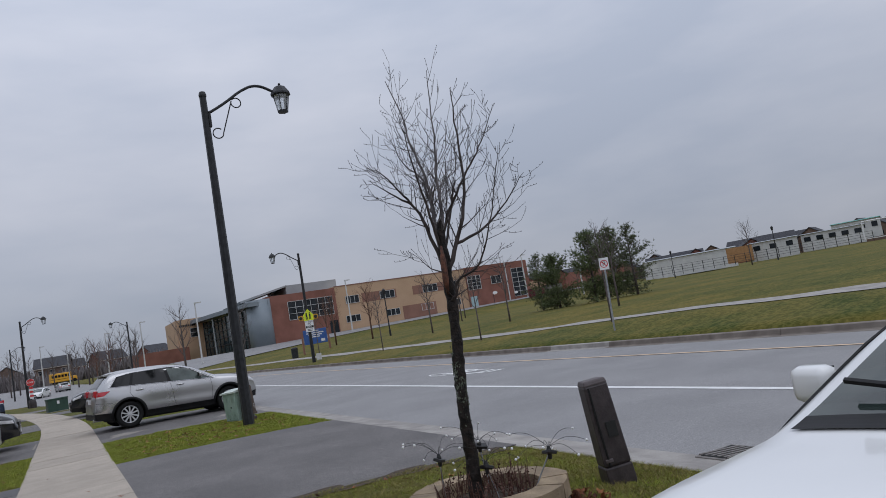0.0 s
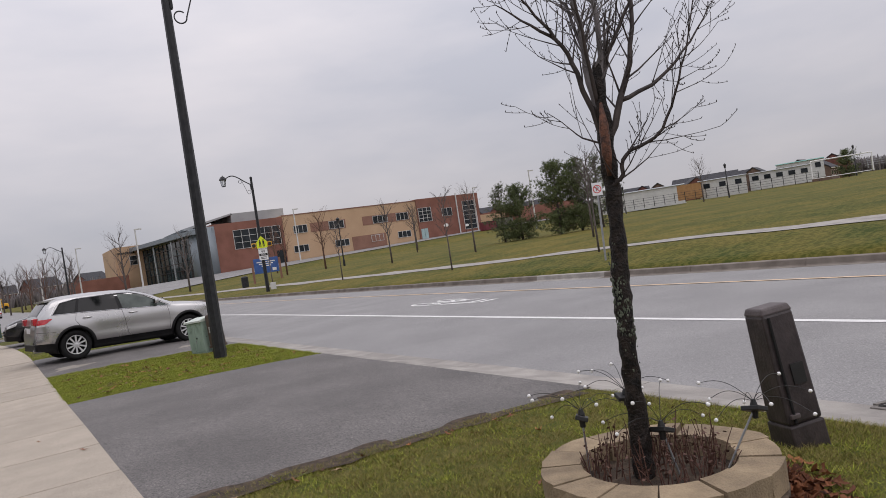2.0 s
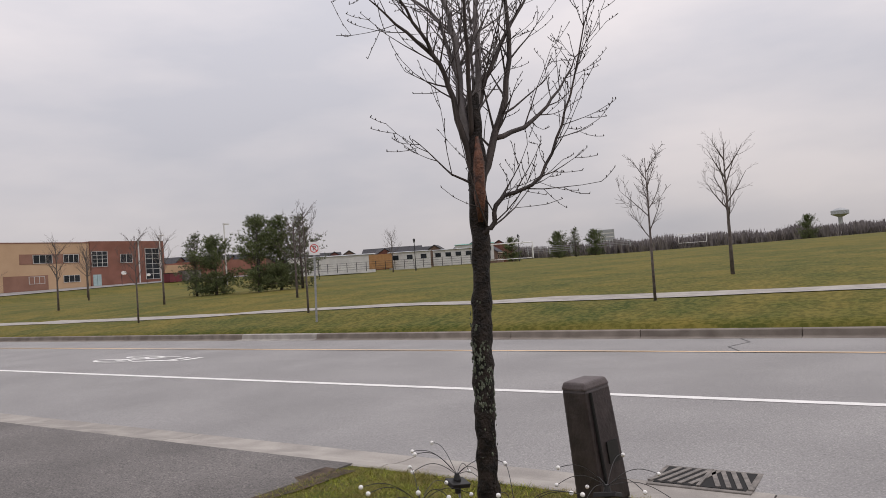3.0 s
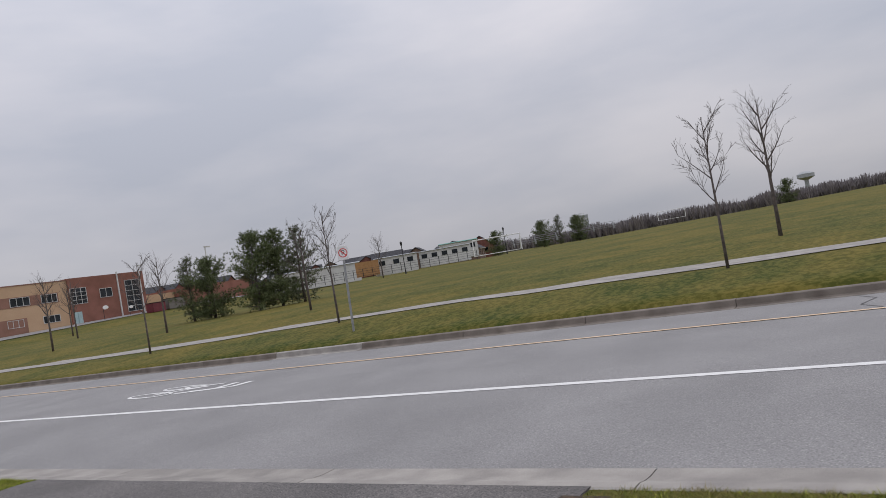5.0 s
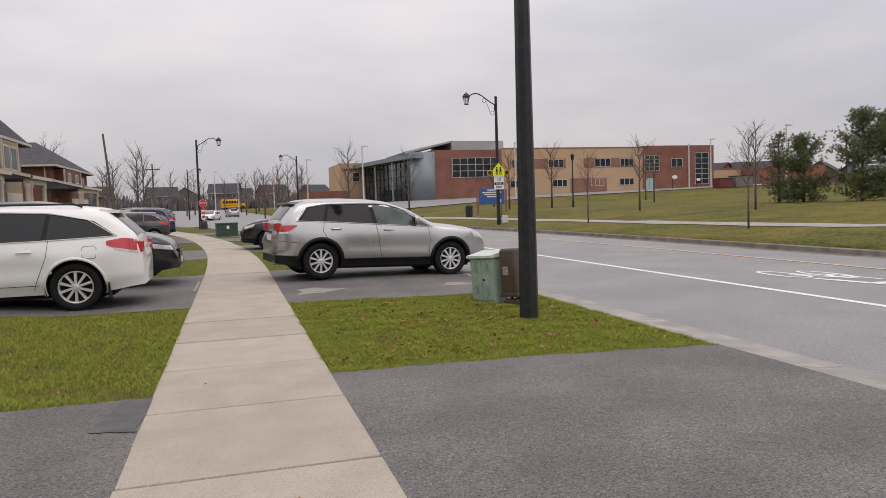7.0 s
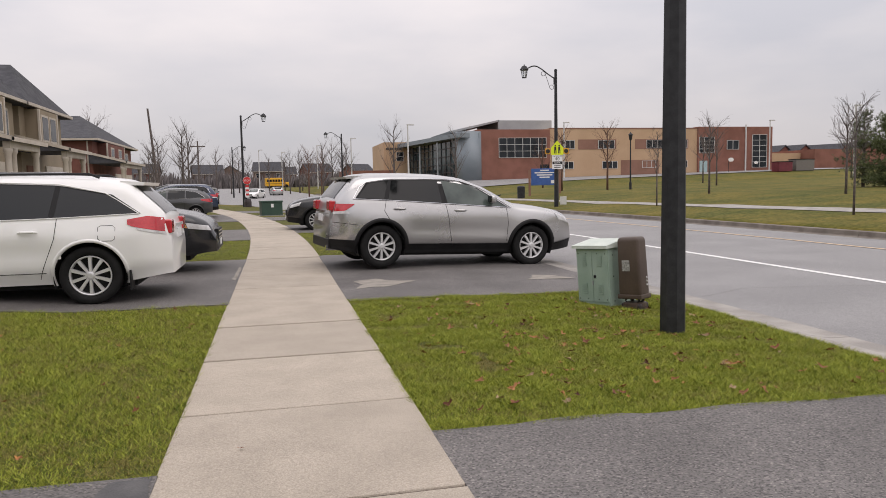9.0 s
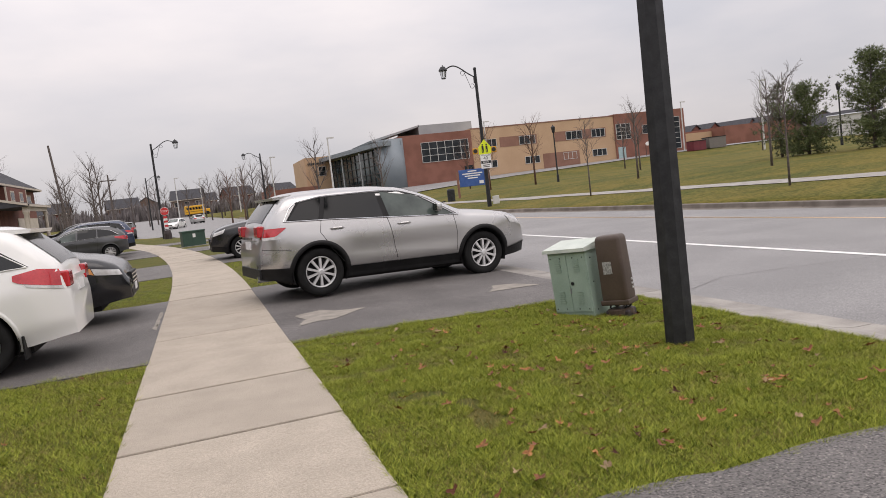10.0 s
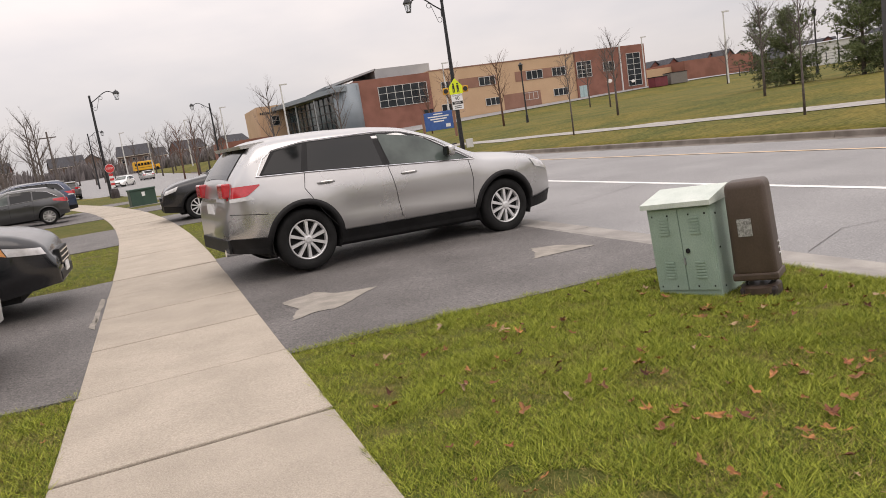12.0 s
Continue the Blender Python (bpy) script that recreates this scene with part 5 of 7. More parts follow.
def car(label, m, paint, spec, category="car", group=""):
    """One car, from its top line, windows and lamps."""
    t = thing(spec.get("name", "parked_car"), label, category, m, group)
    sh = Shape(spec["top"], spec["belt"], spec["half"], spec.get("tum", 0.26), spec.get("sill", 0.27))
    r, (xr, xf) = spec["wheel"], spec["axles"]
    ra = r * 1.16
    body = part("body", sh.skin((xr, xf), ra, r), paint, t, smooth=True)
    part("underbody", box(B(), sh.x0 + 0.45, sh.x1 - 0.45, -sh.half * 0.72, sh.half * 0.72, 0.2, 0.62), M_dark, t)
    for ax in (xr, xf):
        for sg in (-1, 1):
            bm = B()
            n = 18
            rows = []
            for i in range(n + 1):
                a = math.pi * (-0.12 + 1.24 * i / n)
                rows.append([bm.verts.new((ax + ra * math.cos(a), sg * yy, r + ra * math.sin(a))) for yy in (sh.half * 0.55, sh.half * 0.955)])
            for p, q in zip(rows, rows[1:]):
                bm.faces.new((p[0], p[1], q[1], q[0]))
            bm.faces.new([p[0] for p in rows])
            part("wheel_housing", bm, M_dark, t)
    # arch lips and lower cladding
    clad = M_plastic if spec.get("clad", True) else paint
    for ax in (xr, xf):
        for sg in (-1, 1):
            bm = B()
            n, wd = 26, spec.get("lip", 0.055)
            rows = []
            for i in range(n + 1):
                a = math.pi * (-0.10 + 1.20 * i / n)
                row = []
                for rr, o in ((ra - 0.012, -0.03), (ra - 0.008, 0.014), (ra + wd, 0.010), (ra + wd + 0.004, -0.004)):
                    x, z = ax + rr * math.cos(a), max(r + rr * math.sin(a), sh.zbot(ax) - 0.02)
                    row.append(bm.verts.new((x, sg * (sh.y(x, max(z, sh.zbot(x))) + o), z)))
                rows.append(row)
            for p, q in zip(rows, rows[1:]):
                for k in range(3):
                    bm.faces.new((p[k], p[k + 1], q[k + 1], q[k]))
            part("wheel_arch", bm, clad, t, smooth=True)
    def both(name, lo, hi, off, cols, rows, mat, label="", smooth=False):
        for sg in (-1, 1):
            part(name, sh.patch(lo, hi, off, cols, rows, (sg,)), mat, t, label, smooth)
    if spec.get("clad", True):
        both("sill_cladding", [(xr + ra, 0.25), (xf - ra, 0.25)], [(xr + ra, spec.get("clad_z", 0.46)), (xf - ra, spec.get("clad_z", 0.46))], 0.012, 20, 3, M_plastic)
        both("rear_cladding", [(sh.x0 + 0.005, 0.325), (xr - ra, 0.27)], [(sh.x0 + 0.005, 0.49), (xr - ra, 0.47)], 0.012, 8, 3, M_plastic)
        both("front_cladding", [(xf + ra, 0.26), (sh.x1 - 0.03, 0.32)], [(xf + ra, 0.40), (sh.x1 - 0.03, 0.50)], 0.012, 8, 3, M_plastic)
        part("rear_bumper_skirt", box(B(), sh.x0 - 0.012, sh.x0 + 0.02, -sh.w(sh.x0) * 0.97, sh.w(sh.x0) * 0.97, 0.325, 0.49, bevel=0.012), M_plastic, t)
    # windows
    if spec.get("dlo"):
        both("window_surround", spec["dlo"][0], spec["dlo"][1], 0.0035, 24, 4, M_plastic, "black pillar trim")
    wz0 = sh.belt + 0.015
    for lo, hi, mat in spec["windows"]:
        both("side_window", lo, hi, 0.006, 14, 4, mat, "dark tinted glass")
    if spec.get("trim"):
        lo, hi = spec["trim"]
        for sg in (-1, 1):
            bm = B()
            for line in (lo, hi):
                pts = []
                for i in range(25):
                    x = line[0][0] + (line[-1][0] - line[0][0]) * i / 24
                    z = float(np.interp(x, [p[0] for p in line], [p[1] for p in line]))
                    pts.append((x, sg * (sh.y(x, z) + 0.010), z))
                tube(bm, pts, 0.0065, 5)
            part("window_trim", bm, spec.get("trim_mat", M_chrome), t, "bright window surround")
    xa, xb = spec["windscreen"]
    part("windscreen", sh.screen(xa, xb, 0.93, 0.95), M_clearwin, t, "grey reflecting windscreen")
    for sg in (-1, 1):
        bm = B()
        tube(bm, [(xb + 0.02, sg * 0.12 + 0.1, sh.ztop(xb) + 0.06), (xb - 0.06, sg * 0.25 - 0.15, sh.ztop(xb - 0.06) + 0.07), (xb - 0.10, sg * 0.35 - 0.32, sh.ztop(xb - 0.1) + 0.07)], 0.011, 5)
        part("wiper", bm, M_plastic, t)
    part("cowl", sh.screen(xb - 0.01, xb + 0.07, 0.95, 0.95, 0.008, 3), M_plastic, t)
    ra0, ra1 = spec["rear_screen"]
    part("rear_window", sh.screen(ra0, ra1, 0.86, 0.86, 0.008), M_tint, t, "dark rear window")
    if "spoiler" in spec:
        sx, sz = spec["spoiler"]
        bm = B()
        prism(bm, [(sx, sz), (sx + 0.30, sz + 0.025), (sx + 0.30, sz - 0.03), (sx + 0.02, sz - 0.04)], -sh.half * 0.66, sh.half * 0.66, "xz")
        part("spoiler", bm, spec.get("spoiler_mat", paint), t)
    # seams and handles
    for line in spec.get("seams", []):
        for sg in (-1, 1):
            bm = B()
            pts = []
            for i in range(13):
                u = i / 12 * (len(line) - 1)
                k = min(int(u), len(line) - 2)
                x = line[k][0] + (line[k + 1][0] - line[k][0]) * (u - k)
                z = line[k][1] + (line[k + 1][1] - line[k][1]) * (u - k)
                pts.append((x, sg * (sh.y(x, z) + 0.0005), z))
            tube(bm, pts, 0.0045, 4)
            part("door_gap", bm, M_dark, t)
    for hx, hz in spec.get("handles", []):
        for sg in (-1, 1):
            bm = B()
            yy = sh.y(hx, hz)
            tube(bm, [(hx - 0.11, sg * (yy + 0.004), hz), (hx - 0.08, sg * (yy + 0.03), hz + 0.006), (hx + 0.06, sg * (yy + 0.03), hz + 0.006), (hx + 0.1, sg * (yy + 0.004), hz)], [0.012, 0.016, 0.016, 0.012], 8)
            part("door_handle", bm, spec.get("handle_mat", M_chrome), t)
    # mirrors
    mx = spec["mirror"]
    for sg in (-1, 1):
        zz = sh.belt + 0.09
        bm = B()
        box(bm, mx - 0.06, mx + 0.05, 0, 0.165, -0.065, 0.075, bevel=0.035)
        for v in bm.verts:
            v.co = Vector((v.co.x - 0.10 * v.co.y, sg * (sh.y(mx, zz) + 0.02 + v.co.y), zz + v.co.z))
        mr = part("door_mirror", bm, spec.get("mirror_mat", paint), t, smooth=True)
        part("mirror_arm", box(B(), mx - 0.04, mx + 0.03, min(sg * (sh.y(mx, zz) - 0.02), sg * (sh.y(mx, zz) + 0.08)), max(sg * (sh.y(mx, zz) - 0.02), sg * (sh.y(mx, zz) + 0.08)), zz - 0.06, zz - 0.01), M_plastic, mr)
        part("mirror_glass", box(B(), mx - 0.095, mx - 0.072, min(sg * (sh.y(mx, zz) + 0.07), sg * (sh.y(mx, zz) + 0.175)), max(sg * (sh.y(mx, zz) + 0.07), sg * (sh.y(mx, zz) + 0.175)), zz - 0.05, zz + 0.06), M_tint, mr)
    # lamps
    for lo, hi, mat, nm in spec["lamps"]:
        both(nm, lo, hi, 0.009, 10, 4, mat, {"tail_lamp": "red tail lamp", "head_lamp": "clear headlamp", "turn_lamp": "amber side of the headlamp"}.get(nm, ""), True)
    bx = sh.x0
    for sg in (-1, 1):
        z0, z1 = spec.get("tail_z", (0.88, 1.06))
        part("tail_lamp", box(B(), bx - 0.004, bx + 0.10, min(sg * sh.half * 0.50, sg * sh.half * 0.76), max(sg * sh.half * 0.50, sg * sh.half * 0.76), z0, z1, bevel=0.02), M_redlamp, t, "red tail lamp")
    part("rear_plate", box(B(), bx - 0.014, bx + 0.01, -0.16, 0.16, 0.78, 0.90), M_signwhite, t, "white licence plate")
    part("rear_badge_bar", box(B(), bx - 0.012, bx + 0.01, -0.38, 0.38, 0.93, 0.97), spec.get("bar_mat", M_chrome), t)
    fx = sh.x1
    part("grille", box(B(), fx - 0.05, fx + 0.014, -sh.half * 0.42, sh.half * 0.42, 0.52, 0.72, bevel=0.012), M_plastic, t)
    for k in range(3):
        bm = B()
        box(bm, fx + 0.008, fx + 0.022, -sh.half * 0.4, sh.half * 0.4, 0.55 + 0.06 * k, 0.568 + 0.06 * k)
        part("grille_bar", bm, M_chrome, t)
    part("front_bumper_intake", box(B(), fx - 0.05, fx + 0.012, -sh.half * 0.6, sh.half * 0.6, 0.36, 0.47, bevel=0.012), M_plastic, t)
    part("front_plate", box(B(), fx + 0.012, fx + 0.024, -0.16, 0.16, 0.42, 0.53), M_signwhite, t, "white licence plate")
    if spec.get("rails"):
        for sg in (-1, 1):
            a, b = spec["rails"]
            bm = B()
            tube(bm, [(a, sg * sh.half * 0.60, sh.ztop(a) + 0.02), (a + 0.12, sg * sh.half * 0.60, sh.ztop(a + 0.1) + 0.06), (b - 0.12, sg * sh.half * 0.60, sh.ztop(b - 0.1) + 0.06), (b, sg * sh.half * 0.60, sh.ztop(b) + 0.02)], 0.016, 6)
            part("roof_rail", bm, spec.get("rail_mat", M_plastic), t)
    if spec.get("exhaust"):
        bm = B()
        tube(bm, [(bx + 0.2, -0.55, 0.33), (bx - 0.03, -0.55, 0.33)], 0.045, 14)
        part("exhaust_tip", bm, M_chrome, t)
    if spec.get("flaps"):
        for sg in (-1, 1):
            part("mud_flap", box(B(), xr - ra - 0.05, xr - ra - 0.03, min(sg * sh.half * 0.72, sg * sh.half * 0.97), max(sg * sh.half * 0.72, sg * sh.half * 0.97), 0.17, 0.42), M_plastic, t)
    if spec.get("fuel"):
        fxx, fz = spec["fuel"]
        bm = B()
        for sg in (1,):
            pts = [(fxx + dx, sg * (sh.y(fxx + dx, fz + dz) + 0.001), fz + dz) for dx, dz in ((-0.09, -0.08), (-0.06, -0.1), (0.07, -0.1), (0.1, -0.07), (0.1, 0.07), (0.07, 0.09), (-0.07, 0.09), (-0.1, 0.06), (-0.09, -0.08))]
            tube(bm, pts, 0.004, 4)
        part("fuel_flap_gap", bm, M_dark, t)
    for ax in (xr, xf):
        for sg in (-1, 1):
            wheel(t, ax, sg * (sh.half * 0.965 - 0.115), r, r * spec.get("rim", 0.66), 0.23, spec.get("spokes", 10), sg)
    return t


SUV = dict(name="silver_suv", top=[(-2.31, 0.62), (-2.30, 0.95), (-2.25, 1.13), (-2.09, 1.35), (-1.93, 1.545), (-1.80, 1.605), (-1.5, 1.64), (-0.9, 1.66), (-0.3, 1.65), (0.08, 1.61), (0.5, 1.465), (0.98, 1.20), (1.10, 1.155), (1.55, 1.115), (1.95, 1.05), (2.2, 0.95), (2.32, 0.83), (2.38, 0.64), (2.39, 0.5)],
           belt=1.14, half=0.955, tum=0.25, wheel=0.37, axles=(-1.4375, 1.4375), rim=0.65, spokes=10,
           windows=[([(-1.86, 1.225), (-1.40, 1.205)], [(-1.66, 1.47), (-1.30, 1.535)], M_tint), ([(-1.32, 1.20), (-0.34, 1.155)], [(-1.24, 1.54), (-0.40, 1.56)], M_tint), ([(-0.24, 1.15), (0.90, 1.10)], [(-0.32, 1.56), (0.26, 1.475)], M_clearwin)],
           dlo=([(-1.90, 1.212), (0.95, 1.085)], [(-1.70, 1.48), (-1.3, 1.55), (-0.3, 1.575), (0.02, 1.55), (0.30, 1.48)]),
           trim=([(-1.94, 1.205), (-1.2, 1.185), (0, 1.13), (1.0, 1.085)], [(-1.94, 1.205), (-1.87, 1.37), (-1.70, 1.495), (-1.3, 1.565), (-0.3, 1.59), (0.05, 1.56), (0.45, 1.43), (1.0, 1.085)]),
           windscreen=(0.12, 1.0), rear_screen=(-2.20, -1.90), spoiler=(-2.02, 1.59), spoiler_mat=M_silver, handle_mat=M_silver, seams=[[(-1.36, 1.19), (-1.40, 1.0), (-1.22, 0.70), (-1.05, 0.5)], [(-0.30, 1.55), (-0.28, 1.15), (-0.22, 0.85), (-0.16, 0.47)], [(0.90, 1.1), (0.94, 0.8), (0.92, 0.47)], [(-2.27, 0.80), (-1.88, 0.76)]],
           handles=[(-1.12, 1.04), (0.0, 1.02)], mirror=0.62, exhaust=True, tail_z=(0.97, 1.14), flaps=False, clad_z=0.41,
           lamps=[([(-2.27, 0.985), (-2.08, 0.995), (-1.92, 1.105)], [(-2.24, 1.115), (-1.92, 1.12)], M_redlamp, "tail_lamp"), ([(-2.26, 0.94), (-2.0, 0.95)], [(-2.25, 0.983), (-2.04, 0.993)], M_clearlamp, "reverse_lamp"), ([(1.98, 0.87), (2.30, 0.79)], [(1.90, 0.995), (2.24, 0.90)], M_clearlamp, "head_lamp")])


def stretched(spec, kx, kz):
    """The same car, longer or lower, with round wheels."""
    def f(v):
        if isinstance(v, (list, tuple)):
            if len(v) == 2 and all(isinstance(q, (int, float)) for q in v):
                return (v[0] * kx, v[1] * kz)
            return type(v)(f(q) for q in v)
        return v
    out = {k: (f(v) if k in ("top", "windows", "trim", "dlo", "seams", "handles", "lamps", "spoiler") else v) for k, v in spec.items()}
    for k in ("windscreen", "rear_screen", "axles"):
        out[k] = tuple(q * kx for q in spec[k])
    out["belt"], out["mirror"] = spec["belt"] * kz, spec["mirror"] * kx
    return out


car("silver SUV with dark tinted windows parked on the driveway apron", pose(3.345, 24.49, -0.012, 0, 2.2, 7.8), M_silver, stretched(SUV, 0.995, 0.975))

WAGON = dict(name="white_crossover", top=[(-2.36, 0.60), (-2.35, 0.98), (-2.30, 1.10), (-2.06, 1.34), (-1.86, 1.52), (-1.7, 1.555), (-1.2, 1.60), (-0.5, 1.62), (0.1, 1.60), (0.5, 1.50), (1.0, 1.26), (1.30, 1.10), (1.42, 1.06), (1.9, 0.98), (2.2, 0.88), (2.36, 0.74), (2.40, 0.55)],
             belt=1.06, half=0.95, tum=0.27, wheel=0.37, axles=(-1.40, 1.385), rim=0.68, spokes=10, clad=False, lip=0.03,
             windows=[([(-1.98, 1.14), (-1.02, 1.10)], [(-1.66, 1.36), (-1.08, 1.48)], M_tint), ([(-0.95, 1.10), (0.03, 1.085)], [(-1.02, 1.49), (-0.02, 1.53)], M_tint), ([(0.10, 1.085), (1.15, 1.06)], [(0.06, 1.53), (0.62, 1.38)], M_clearwin)],
             dlo=([(-2.02, 1.13), (1.18, 1.05)], [(-1.68, 1.375), (-1.05, 1.50), (-0.1, 1.545), (0.25, 1.52), (0.65, 1.385)]),
             trim=([(-2.0, 1.13), (-1.0, 1.095), (1.2, 1.055)], [(-2.0, 1.13), (-1.62, 1.39), (-1.05, 1.515), (-0.2, 1.555), (0.25, 1.52), (0.7, 1.37), (1.2, 1.055)]), trim_mat=M_pearl,
             windscreen=(0.22, 1.30), rear_screen=(-2.28, -1.90), spoiler=(-2.05, 1.525), spoiler_mat=M_pearl,
             seams=[[(-1.05, 1.09), (-1.02, 0.85), (-0.90, 0.55), (-0.82, 0.34)], [(0.06, 1.52), (0.07, 1.08), (0.10, 0.7), (0.12, 0.34)], [(1.12, 1.05), (1.08, 0.6), (1.04, 0.34)], [(-0.9, 0.42), (1.1, 0.42)]],
             handles=[(-0.72, 0.93), (0.38, 0.92)], handle_mat=M_pearl, mirror=0.82, tail_z=(0.86, 1.04), flaps=True, fuel=(-1.62, 0.90), rails=(-1.5, 0.2), bar_mat=M_pearl,
             lamps=[([(-2.33, 0.88), (-1.92, 0.97), (-1.86, 1.0)], [(-2.32, 1.06), (-2.1, 1.10), (-1.86, 1.06)], M_redlamp, "tail_lamp"), ([(-2.33, 0.845), (-1.98, 0.925)], [(-2.33, 0.878), (-1.96, 0.957)], M_clearlamp, "reverse_lamp"), ([(1.95, 0.78), (2.33, 0.68)], [(1.9, 0.90), (2.30, 0.78)], M_clearlamp, "head_lamp")])
car("pearl white crossover parked tail outward on the driveway", pose(-3.36, 21.80, 0.02, 0, 0, 180), M_pearl, WAGON)

VAN = dict(name="black_minivan", top=[(-2.56, 0.62), (-2.55, 1.0), (-2.45, 1.35), (-2.32, 1.66), (-2.1, 1.72), (-1.0, 1.75), (0.0, 1.74), (0.4, 1.68), (1.0, 1.42), (1.55, 1.13), (1.7, 1.08), (2.2, 0.98), (2.45, 0.86), (2.56, 0.68), (2.58, 0.5)],
           belt=1.04, half=0.985, tum=0.22, wheel=0.35, axles=(-1.48, 1.52), rim=0.66, spokes=10, clad=False, lip=0.03,
           windows=[([(-2.25, 1.12), (-1.1, 1.10)], [(-2.1, 1.58), (-1.1, 1.63)], M_tint), ([(-1.0, 1.10), (0.2, 1.08)], [(-1.0, 1.63), (0.1, 1.63)], M_tint), ([(0.28, 1.08), (1.35, 1.06)], [(0.22, 1.62), (0.75, 1.42)], M_clearwin)],
           windscreen=(0.45, 1.6), rear_screen=(-2.5, -2.34), seams=[[(0.24, 1.6), (0.25, 1.08), (0.28, 0.35)], [(1.3, 1.05), (1.25, 0.4)]], handles=[(-0.6, 0.92), (0.5, 0.93)], mirror=1.02,
           lamps=[([(-2.5, 0.95), (-2.25, 0.98)], [(-2.42, 1.3), (-2.25, 1.3)], M_redlamp, "tail_lamp"), ([(2.14, 0.765), (2.50, 0.715)], [(2.10, 0.865), (2.46, 0.80)], M_clearlamp, "head_lamp"), ([(1.90, 0.835), (2.13, 0.767)], [(1.86, 0.895), (2.09, 0.867)], M_amberlamp, "turn_lamp")])
car("glossy black minivan with chrome grille parked nose outward", pose(-3.28, 25.05, 0.02, 0, 0, 0), M_black, VAN)

HATCH = dict(WAGON, dlo=None, name="grey_hatchback", top=[(-2.08, 0.55), (-2.07, 0.9), (-2.0, 1.05), (-1.7, 1.33), (-1.45, 1.42), (-0.8, 1.47), (-0.1, 1.46), (0.3, 1.36), (1.0, 1.03), (1.15, 0.97), (1.8, 0.86), (2.1, 0.72), (2.2, 0.5)], belt=0.95, half=0.91, wheel=0.32, axles=(-1.32, 1.33), trim_mat=M_chrome,
             windows=[([(-1.72, 1.05), (-0.9, 1.0)], [(-1.45, 1.25), (-0.92, 1.36)], M_tint), ([(-0.85, 0.99), (-0.1, 0.97)], [(-0.88, 1.365), (-0.15, 1.39)], M_tint), ([(-0.03, 0.97), (0.9, 0.96)], [(-0.08, 1.39), (0.42, 1.24)], M_clearwin)],
             trim=([(-1.75, 1.04), (0.95, 0.95)], [(-1.75, 1.04), (-1.4, 1.28), (-0.9, 1.385), (-0.1, 1.41), (0.4, 1.26), (0.95, 0.95)]),
             windscreen=(0.1, 1.02), rear_screen=(-1.98, -1.55), spoiler=(-1.75, 1.41), spoiler_mat=M_charcoal, seams=[[(-0.88, 1.0), (-0.8, 0.35)], [(-0.06, 1.38), (-0.02, 0.35)]], handles=[(-0.65, 0.86), (0.15, 0.86)], handle_mat=M_charcoal, mirror=0.62, fuel=None, rails=None, flaps=False, tail_z=(0.8, 0.95),
             lamps=[([(-2.03, 0.80), (-1.58, 0.90)], [(-2.0, 0.98), (-1.55, 0.97)], M_redlamp, "tail_lamp"), ([(1.7, 0.7), (2.1, 0.62)], [(1.62, 0.8), (2.05, 0.72)], M_clearlamp, "head_lamp")], bar_mat=M_charcoal)
car("charcoal grey hatchback parked tail outward on a driveway", pose(-4.75, 47.6, 0.05, 0, 0, 186), M_charcoal, HATCH)
car("dark blue crossover parked behind the grey hatchback", pose(-5.0, 51.4, 0.08, 0, 0, 186), M_navy, dict(SUV, name="blue_suv", lamps=SUV["lamps"]))
car("black SUV with its nose toward the sidewalk", pose(3.05, 36.9, -0.02, 0, 0, 181), M_black, dict(SUV, name="black_suv", trim=None))
car("white SUV parked with its bonnet over the sidewalk edge", pose(3.61, 1.52, 0.0, 0, 0, 180), M_pearl, dict(stretched(SUV, 1.0, 0.875), name="white_suv", clad=False, lip=0.03, trim_mat=M_plastic))
car("pale car driving on the far street", pose(-2.6, 121, 0.0, 0, 0, -110), M_pearl, dict(HATCH, name="white_car", trim=None))
car("silver sedan on the far street", pose(0.4, 140, 0.25, 0, 0, 100), M_silver, dict(HATCH, name="silver_car", trim=None))
car("dark car parked by the far kerb", pose(-6.4, 90, 0.0, 0, 0, 96), M_charcoal, dict(SUV, name="dark_suv", trim=None))
car("dark SUV parked down the far driveway", pose(-7, 64, 0.2, 0, 0, 180), M_black, dict(SUV, name="dark_suv", trim=None))

# ---- the school ----


def wall(bm, p, q, z0, z1, thick=0.4):
    """An upright wall from p to q, thickness away from the street."""
    d = Vector((q[0] - p[0], q[1] - p[1])).normalized()
    n = Vector((-d.y, d.x)) * thick
    pts = [p, q, (q[0] + n.x, q[1] + n.y), (p[0] + n.x, p[1] + n.y)]
    return prism(bm, pts, z0, z1, "xy")


school = thing("school_building", "two-storey school of tan panels, red-brown brick and grey metal", "school")
YF = 129.0
part("brick_wing", box(B(), 33.4, 46.2, YF - 0.3, YF + 30, 1.0, 10.62), M_brick, school, "red-brown brick wing")
tanw = part("tan_wing", box(B(), 46.2, 74.4, YF, YF + 30, 1.0, 10.85), M_tan, school, "tan panelled wing")
part("brick_end_wing", box(B(), 74.4, 89.6, YF - 0.3, YF + 30, 1.0, 11.05), M_brick, school, "red-brown brick wing")
part("coping", box(B(), 46.2, 74.4, YF - 0.06, YF, 10.72, 10.9), M_brickpanel, school)
part("penthouse", box(B(), 39.0, 49.0, YF + 6, YF + 20, 10.5, 12.7), M_greyroof, school, "grey rooftop plant room")
bm = B()
prism(bm, [(30.5, 10.5), (39.2, 12.5), (39.2, 12.8), (30.2, 10.85)], YF + 6, YF + 22, "xz")
part("sloped_roof", bm, M_greyroof, school)
